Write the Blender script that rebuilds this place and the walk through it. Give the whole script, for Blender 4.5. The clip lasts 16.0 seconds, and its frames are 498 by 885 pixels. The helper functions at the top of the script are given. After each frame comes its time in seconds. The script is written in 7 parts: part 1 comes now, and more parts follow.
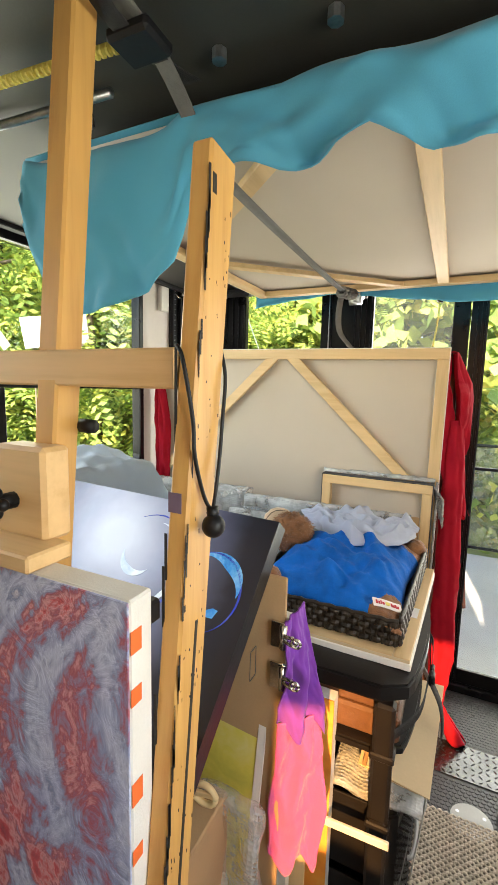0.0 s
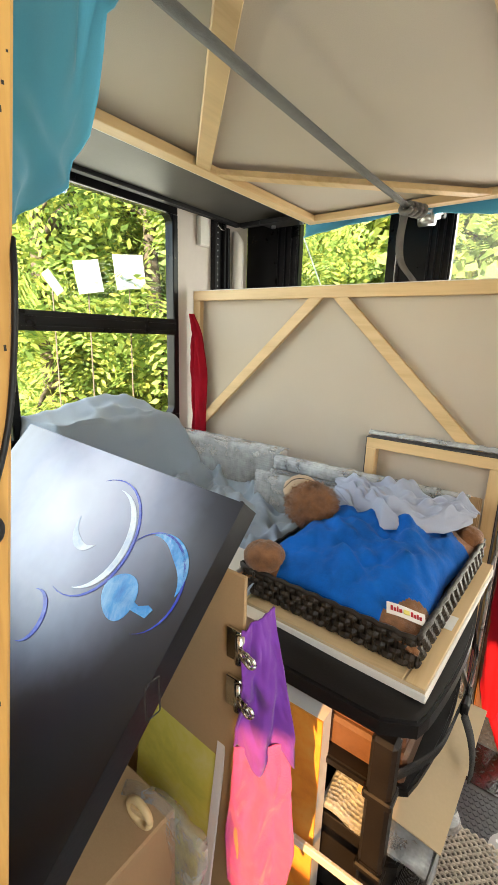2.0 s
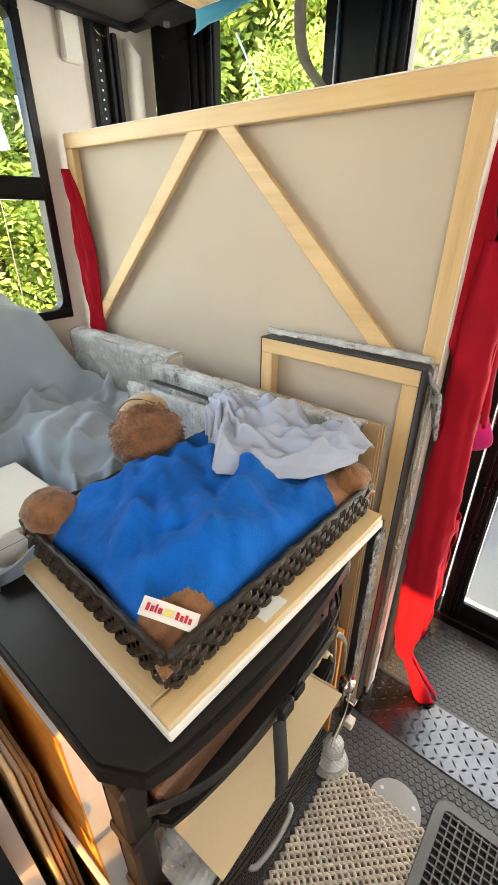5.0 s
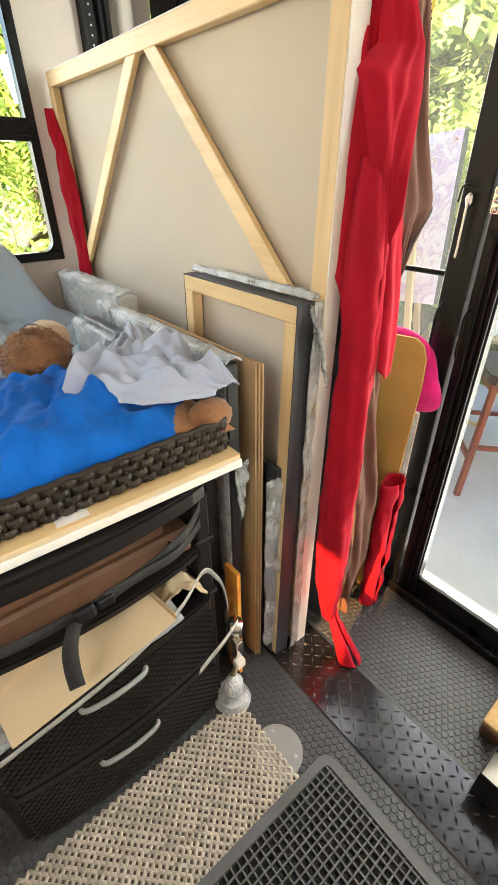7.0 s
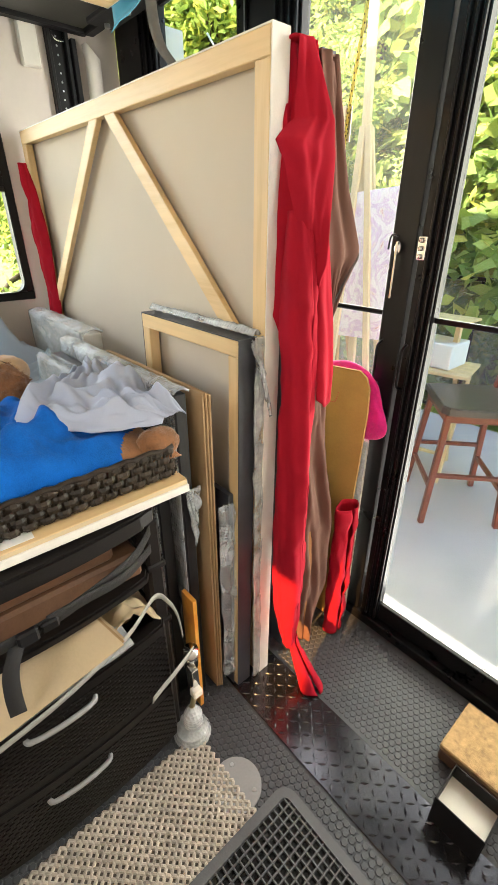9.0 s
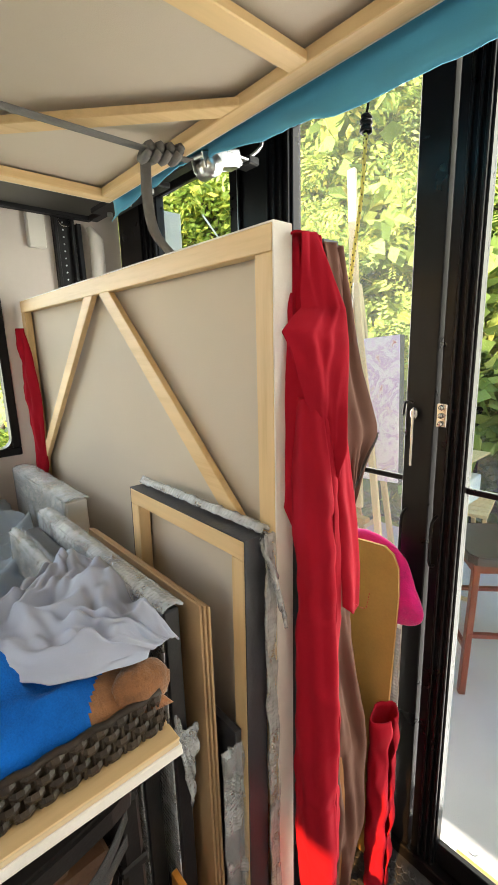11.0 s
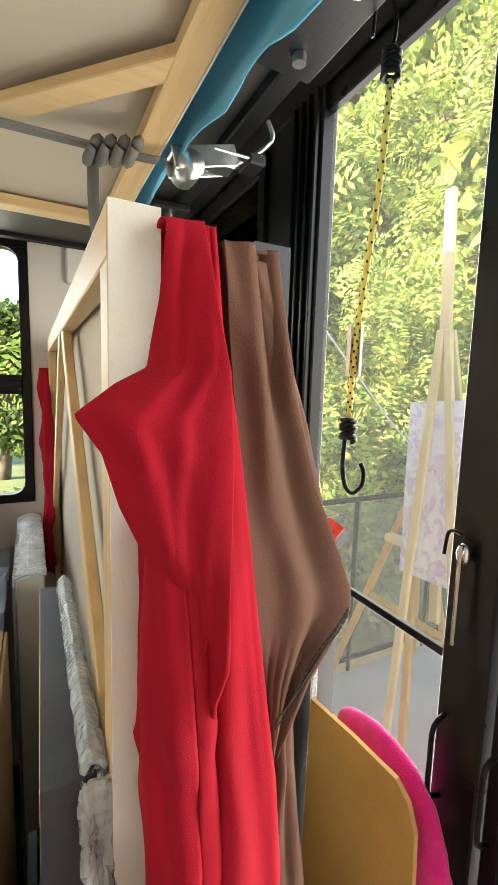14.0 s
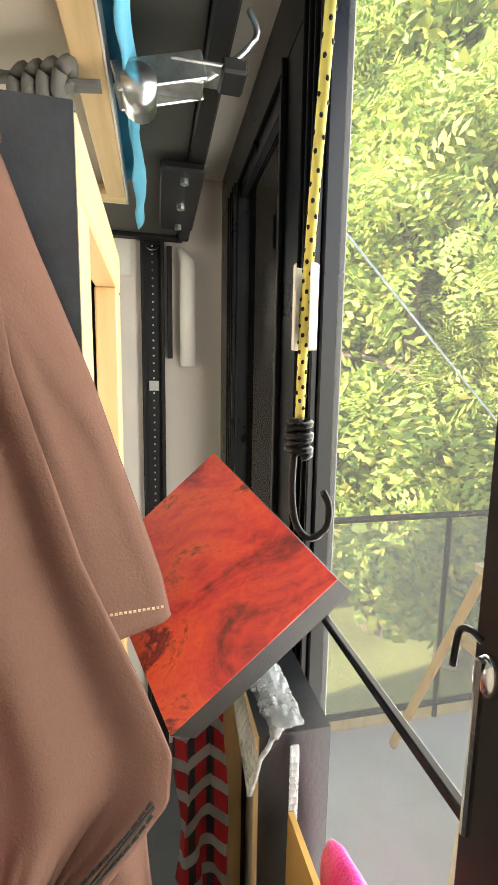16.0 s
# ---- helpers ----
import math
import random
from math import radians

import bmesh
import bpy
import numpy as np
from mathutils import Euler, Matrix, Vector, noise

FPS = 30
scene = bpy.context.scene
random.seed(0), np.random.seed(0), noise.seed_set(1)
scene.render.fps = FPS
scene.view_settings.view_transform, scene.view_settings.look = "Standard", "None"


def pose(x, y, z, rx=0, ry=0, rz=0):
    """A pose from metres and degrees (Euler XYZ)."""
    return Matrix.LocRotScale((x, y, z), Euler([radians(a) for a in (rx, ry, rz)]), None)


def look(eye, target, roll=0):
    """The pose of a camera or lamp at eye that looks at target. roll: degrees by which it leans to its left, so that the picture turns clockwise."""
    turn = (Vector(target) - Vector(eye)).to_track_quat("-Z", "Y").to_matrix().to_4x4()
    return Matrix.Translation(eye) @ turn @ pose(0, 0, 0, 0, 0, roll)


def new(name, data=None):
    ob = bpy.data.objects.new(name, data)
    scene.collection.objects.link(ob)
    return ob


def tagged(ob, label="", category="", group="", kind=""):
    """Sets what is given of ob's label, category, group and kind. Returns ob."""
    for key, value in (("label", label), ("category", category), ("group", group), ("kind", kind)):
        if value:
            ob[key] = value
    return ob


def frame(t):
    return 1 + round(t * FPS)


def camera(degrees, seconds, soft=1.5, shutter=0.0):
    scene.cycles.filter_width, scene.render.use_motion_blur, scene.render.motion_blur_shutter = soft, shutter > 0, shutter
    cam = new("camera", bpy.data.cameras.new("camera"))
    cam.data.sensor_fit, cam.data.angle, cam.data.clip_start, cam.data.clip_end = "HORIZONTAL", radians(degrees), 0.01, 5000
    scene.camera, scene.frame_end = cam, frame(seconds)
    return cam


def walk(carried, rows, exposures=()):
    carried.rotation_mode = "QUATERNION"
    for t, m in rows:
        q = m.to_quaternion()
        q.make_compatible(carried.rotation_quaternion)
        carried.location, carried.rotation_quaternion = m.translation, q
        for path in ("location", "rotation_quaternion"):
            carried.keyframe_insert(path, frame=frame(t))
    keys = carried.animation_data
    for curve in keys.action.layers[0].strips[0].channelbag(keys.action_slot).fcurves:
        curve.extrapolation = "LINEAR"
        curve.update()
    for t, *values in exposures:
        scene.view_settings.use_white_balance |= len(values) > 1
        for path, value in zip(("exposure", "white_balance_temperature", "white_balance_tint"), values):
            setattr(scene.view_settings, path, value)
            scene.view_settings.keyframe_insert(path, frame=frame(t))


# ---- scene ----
cam = camera(60.0, 16.0)
PATH = [
    (0, (0.335, 0.248, 1.64), (-0.513, 2.042, 1.385), 1.4),
    (0.5, (0.3, 0.342, 1.635), (-0.618, 2.08, 1.268), 1.4),
    (1, (0.36, 0.414, 1.619), (-0.71, 2.056, 1.218), 0.7),
    (1.5, (0.414, 0.486, 1.613), (-0.704, 2.084, 1.17), 1.1),
    (2, (0.414, 0.581, 1.616), (-0.742, 2.142, 1.14), 1.7),
    (2.5, (0.359, 0.684, 1.614), (-0.847, 2.197, 1.108), 2.2),
    (3, (0.386, 0.739, 1.617), (-0.767, 2.281, 1.076), 2.3),
    (3.5, (0.43, 0.904, 1.629), (-0.747, 2.394, 1.0), 3.0),
    (4, (0.464, 0.956, 1.604), (-0.804, 2.275, 0.797), 1.9),
    (4.5, (0.568, 1.034, 1.582), (-0.592, 2.388, 0.674), 0.3),
    (5, (0.58, 1.178, 1.565), (-0.545, 2.545, 0.635), 0.2),
    (7.5, (1.047, 1.504, 1.48), (-0.299, 2.534, 0.418), -0.6),
    (8, (1.094, 1.497, 1.477), (-0.22, 2.591, 0.439), -0.9),
    (8.5, (1.084, 1.501, 1.487), (-0.235, 2.631, 0.495), -0.5),
    (9, (1.052, 1.524, 1.498), (-0.288, 2.699, 0.589), 0.0),
    (9.5, (1.007, 1.558, 1.532), (-0.401, 2.805, 0.851), -0.3),
    (10, (0.937, 1.594, 1.574), (-0.514, 2.86, 1.033), -0.9),
    (12.5, (0.763, 1.792, 1.64), (-0.671, 3.141, 1.287), -2.3),
    (13, (0.706, 1.847, 1.659), (-0.724, 3.205, 1.323), -1.4),
    (13.5, (0.695, 1.983, 1.644), (-0.846, 3.221, 1.345), -0.1),
    (14, (0.716, 2.172, 1.66), (-1.055, 3.068, 1.416), 1.7),
    (14.5, (0.734, 2.266, 1.663), (-1.147, 2.887, 1.387), 1.6),
    (15, (0.679, 2.322, 1.632), (-1.217, 2.9, 1.366), 1.2),
    (15.5, (0.602, 2.405, 1.634), (-1.317, 2.9, 1.366), 1.1),
    (16, (0.584, 2.474, 1.653), (-1.354, 2.891, 1.384), 0.9),
]
walk(cam, [(t, look(eye, target, roll)) for t, eye, target, roll in PATH], [(0, 2.7), (2.5, 2.55), (5, 2.85), (8, 2.95), (10, 2.65), (12.5, 2.4), (14.5, 2.4), (16, 2.55)])

# ---------------------------------------------------------------- light
world = bpy.data.worlds.new("sky")
scene.world = world
world.use_nodes = True
wn = world.node_tree.nodes
sky = wn.new("ShaderNodeTexSky")
sky.sky_type, sky.sun_disc = "NISHITA", False
SUN_WAY = Vector((-0.158, 0.93, -0.36)).normalized()
sky.sun_elevation = math.asin(-SUN_WAY.z)
sky.sun_rotation = math.atan2(-SUN_WAY.x, -SUN_WAY.y)
world.node_tree.links.new(sky.outputs[0], wn["Background"].inputs[0])
wn["Background"].inputs[1].default_value = 0.15
sun = new("sun", bpy.data.lights.new("sun", "SUN"))
sun.data.energy, sun.data.angle, sun.data.color = 4.6, radians(0.6), (1.0, 0.87, 0.68)
sun.rotation_mode = "QUATERNION"
sun.rotation_quaternion = SUN_WAY.to_track_quat("-Z", "Y")


def daylight(name, eye, target, w, h, watts, colour=(0.93, 0.97, 1.0)):
    """Sky light that comes in by a window's opening."""
    lamp = new(name, bpy.data.lights.new(name, "AREA"))
    lamp.data.shape, lamp.data.size, lamp.data.size_y = "RECTANGLE", w, h
    lamp.data.energy, lamp.data.color = watts, colour
    lamp.matrix_world = look(eye, target)
    return lamp


WARM = (1.0, 0.945, 0.86)
daylight("window_light_side", (-1.36, 1.14, 1.70), (0, 1.10, 1.45), 1.95, 0.95, 3.9, WARM)
daylight("window_light_rear", (0.30, 2.95, 1.22), (0.30, 0, 1.22), 1.75, 2.4, 15, WARM)
# fill lamp at an unseen right-hand window, added to brighten right-facing sides
daylight("added_window_light_right", (1.30, 0.35, 1.65), (-0.6, 1.6, 0.9), 0.95, 0.85, 3.0, WARM)
# lamp behind the added, unseen front window
daylight("added_window_light_front", (0.69, -2.14, 1.9), (0.4, 1, 1.2), 0.28, 0.45, 0.4, WARM)

# ---------------------------------------------------------------- materials


def nodes_of(name):
    m = bpy.data.materials.new(name)
    m.use_nodes = True
    nt = m.node_tree
    return m, nt, nt.nodes["Principled BSDF"]


def noise_node(nt, vec, scale, detail=4.0, rough=0.55, stretch=None):
    n = nt.nodes.new("ShaderNodeTexNoise")
    n.inputs["Scale"].default_value, n.inputs["Detail"].default_value, n.inputs["Roughness"].default_value = scale, detail, rough
    if stretch:
        mp = nt.nodes.new("ShaderNodeMapping")
        mp.inputs["Scale"].default_value = stretch
        nt.links.new(vec, mp.inputs["Vector"])
        vec = mp.outputs[0]
    nt.links.new(vec, n.inputs["Vector"])
    return n


def ramp_node(nt, fac, stops):
    r = nt.nodes.new("ShaderNodeValToRGB")
    while len(r.color_ramp.elements) < len(stops):
        r.color_ramp.elements.new(0.5)
    for e, (p, c) in zip(r.color_ramp.elements, stops):
        e.position, e.color = p, (*c, 1)
    nt.links.new(fac, r.inputs[0])
    return r


def shade(c, k):
    return tuple(min(1.0, v * k) for v in c)


def mat(name, colour, rough=0.6, metal=0.0, var=0.14, scale=5.0, fine=140.0, bump=0.08, stretch=None, sheen=0.0, spec=0.5, island=0.0, gloss_var=0.1):
    """Base colour with broad stains and fine grain, and a fine relief."""
    m, nt, p = nodes_of(name)
    vec = nt.nodes.new("ShaderNodeTexCoord").outputs["Object"]
    broad = noise_node(nt, vec, scale, 4, 0.6, stretch)
    grain = noise_node(nt, vec, fine, 3, 0.6, stretch)
    mix = nt.nodes.new("ShaderNodeMath")
    mix.operation = "MULTIPLY_ADD"
    mix.inputs[1].default_value = 0.35
    nt.links.new(grain.outputs[0], mix.inputs[0])
    nt.links.new(broad.outputs[0], mix.inputs[2])
    r = ramp_node(nt, mix.outputs[0], [(0.38, shade(colour, 1 - var * 1.4)), (0.68, colour), (0.95, shade(colour, 1 + var))])
    out = r.outputs[0]
    if island:
        hs = nt.nodes.new("ShaderNodeHueSaturation")
        info = nt.nodes.new("ShaderNodeNewGeometry").outputs["Random Per Island"]
        mr = nt.nodes.new("ShaderNodeMapRange")
        mr.inputs[3].default_value, mr.inputs[4].default_value = 1 - island, 1 + island
        nt.links.new(info, mr.inputs[0])
        nt.links.new(mr.outputs[0], hs.inputs["Value"])
        nt.links.new(out, hs.inputs["Color"])
        out = hs.outputs[0]
    nt.links.new(out, p.inputs["Base Color"])
    rr = nt.nodes.new("ShaderNodeMapRange")
    rr.inputs[3].default_value, rr.inputs[4].default_value = max(0.02, rough - gloss_var), min(1, rough + gloss_var)
    nt.links.new(broad.outputs[0], rr.inputs[0])
    nt.links.new(rr.outputs[0], p.inputs["Roughness"])
    p.inputs["Metallic"].default_value = metal
    p.inputs["Specular IOR Level"].default_value = spec
    if sheen:
        p.inputs["Sheen Weight"].default_value = sheen
        p.inputs["Sheen Roughness"].default_value = 0.45
    if bump:
        b = nt.nodes.new("ShaderNodeBump")
        b.inputs["Strength"].default_value, b.inputs["Distance"].default_value = min(1, bump * 4), 0.002
        nt.links.new(grain.outputs[0], b.inputs["Height"])
        nt.links.new(b.outputs[0], p.inputs["Normal"])
    return m


def wood(name, light, dark, axis, rough=0.5, knots=0.0):
    """Long grain along one axis."""
    st = [26.0, 26.0, 26.0]
    st[axis] = 1.6
    m, nt, p = nodes_of(name)
    vec = nt.nodes.new("ShaderNodeTexCoord").outputs["Object"]
    a = noise_node(nt, vec, 1.0, 5, 0.65, st)
    b = noise_node(nt, vec, 3.0, 3, 0.5)
    add = nt.nodes.new("ShaderNodeMath")
    add.operation = "MULTIPLY_ADD"
    add.inputs[1].default_value = 0.45
    nt.links.new(b.outputs[0], add.inputs[0])
    nt.links.new(a.outputs[0], add.inputs[2])
    r = ramp_node(nt, add.outputs[0], [(0.45, dark), (0.72, light), (1.0, shade(light, 1.12))])
    nt.links.new(r.outputs[0], p.inputs["Base Color"])
    p.inputs["Roughness"].default_value = rough
    bp = nt.nodes.new("ShaderNodeBump")
    bp.inputs["Strength"].default_value, bp.inputs["Distance"].default_value = 0.25, 0.001
    nt.links.new(a.outputs[0], bp.inputs["Height"])
    nt.links.new(bp.outputs[0], p.inputs["Normal"])
    return m


def glass(name, tint=(0.95, 0.97, 0.96), haze=0.0):
    m, nt, p = nodes_of(name)
    nt.nodes.remove(p)
    out = nt.nodes["Material Output"]
    tr, gl, fr, mx = (nt.nodes.new("ShaderNode" + k) for k in ("BsdfTransparent", "BsdfGlossy", "Fresnel", "MixShader"))
    tr.inputs[0].default_value = (*tint, 1)
    gl.inputs["Roughness"].default_value = 0.015
    fr.inputs[0].default_value = 1.14
    nt.links.new(fr.outputs[0], mx.inputs[0])
    nt.links.new(tr.outputs[0], mx.inputs[1])
    nt.links.new(gl.outputs[0], mx.inputs[2])
    last = mx
    if haze:
        df, m2, vec = nt.nodes.new("ShaderNodeBsdfDiffuse"), nt.nodes.new("ShaderNodeMixShader"), nt.nodes.new("ShaderNodeTexCoord").outputs["Object"]
        n = noise_node(nt, vec, 4.0, 5, 0.65)
        mr = nt.nodes.new("ShaderNodeMapRange")
        mr.inputs[1].default_value, mr.inputs[2].default_value, mr.inputs[3].default_value, mr.inputs[4].default_value = 0.4, 0.8, haze * 0.3, haze
        nt.links.new(n.outputs[0], mr.inputs[0])
        df.inputs[0].default_value = (0.8, 0.8, 0.78, 1)
        nt.links.new(mr.outputs[0], m2.inputs[0])
        nt.links.new(mx.outputs[0], m2.inputs[1])
        nt.links.new(df.outputs[0], m2.inputs[2])
        last = m2
    nt.links.new(last.outputs[0], out.inputs[0])
    return m


def bubble(name, clear=0.55):
    """Clear plastic wrap with rows of air bubbles."""
    m, nt, p = nodes_of(name)
    out = nt.nodes["Material Output"]
    vec = nt.nodes.new("ShaderNodeTexCoord").outputs["Object"]
    vo = nt.nodes.new("ShaderNodeTexVoronoi")
    vo.inputs["Scale"].default_value = 95
    vo.inputs["Randomness"].default_value = 0.35
    nt.links.new(vec, vo.inputs["Vector"])
    cr = noise_node(nt, vec, 14, 4, 0.6)
    ad = nt.nodes.new("ShaderNodeMath")
    ad.operation = "MULTIPLY_ADD"
    ad.inputs[1].default_value = 1.2
    nt.links.new(cr.outputs[0], ad.inputs[0])
    nt.links.new(vo.outputs["Distance"], ad.inputs[2])
    bp = nt.nodes.new("ShaderNodeBump")
    bp.inputs["Strength"].default_value, bp.inputs["Distance"].default_value = 0.9, 0.006
    nt.links.new(ad.outputs[0], bp.inputs["Height"])
    nt.links.new(bp.outputs[0], p.inputs["Normal"])
    p.inputs["Base Color"].default_value = (0.72, 0.76, 0.77, 1)
    p.inputs["Roughness"].default_value = 0.16
    p.inputs["Specular IOR Level"].default_value = 0.8
    tr, mx = nt.nodes.new("ShaderNodeBsdfTransparent"), nt.nodes.new("ShaderNodeMixShader")
    mr = nt.nodes.new("ShaderNodeMapRange")
    mr.inputs[1].default_value, mr.inputs[2].default_value, mr.inputs[3].default_value, mr.inputs[4].default_value = 0.35, 0.65, clear - 0.2, clear + 0.15
    nt.links.new(cr.outputs[0], mr.inputs[0])
    nt.links.new(mr.outputs[0], mx.inputs[0])
    nt.links.new(p.outputs[0], mx.inputs[1])
    nt.links.new(tr.outputs[0], mx.inputs[2])
    nt.links.new(mx.outputs[0], out.inputs[0])
    return m


def painting(name, stops, scale, warp, stretch=(1, 1, 1), rough=0.35, bump=0.4):
    """Loose brush strokes that swirl, in a few colours."""
    m, nt, p = nodes_of(name)
    vec = nt.nodes.new("ShaderNodeTexCoord").outputs["Object"]
    n = noise_node(nt, vec, scale, 6, 0.6, stretch)
    n.inputs["Distortion"].default_value = warp
    f = noise_node(nt, vec, scale * 7, 4, 0.6, stretch)
    f.inputs["Distortion"].default_value = warp
    ad = nt.nodes.new("ShaderNodeMath")
    ad.operation = "MULTIPLY_ADD"
    ad.inputs[1].default_value = 0.25
    nt.links.new(f.outputs[0], ad.inputs[0])
    nt.links.new(n.outputs[0], ad.inputs[2])
    r = ramp_node(nt, ad.outputs[0], stops)
    nt.links.new(r.outputs[0], p.inputs["Base Color"])
    p.inputs["Roughness"].default_value = rough
    bp = nt.nodes.new("ShaderNodeBump")
    bp.inputs["Strength"].default_value, bp.inputs["Distance"].default_value = bump, 0.003
    nt.links.new(f.outputs[0], bp.inputs["Height"])
    nt.links.new(bp.outputs[0], p.inputs["Normal"])
    return m


def leafage(name, stops):
    m, nt, p = nodes_of(name)
    out = nt.nodes["Material Output"]
    isl = nt.nodes.new("ShaderNodeNewGeometry").outputs["Random Per Island"]
    r = ramp_node(nt, isl, stops)
    nt.links.new(r.outputs[0], p.inputs["Base Color"])
    p.inputs["Roughness"].default_value = 0.55
    p.inputs["Specular IOR Level"].default_value = 0.3
    tl, mx = nt.nodes.new("ShaderNodeBsdfTranslucent"), nt.nodes.new("ShaderNodeMixShader")
    nt.links.new(r.outputs[0], tl.inputs[0])
    mx.inputs[0].default_value = 0.45
    nt.links.new(p.outputs[0], mx.inputs[1])
    nt.links.new(tl.outputs[0], mx.inputs[2])
    nt.links.new(mx.outputs[0], out.inputs[0])
    return m


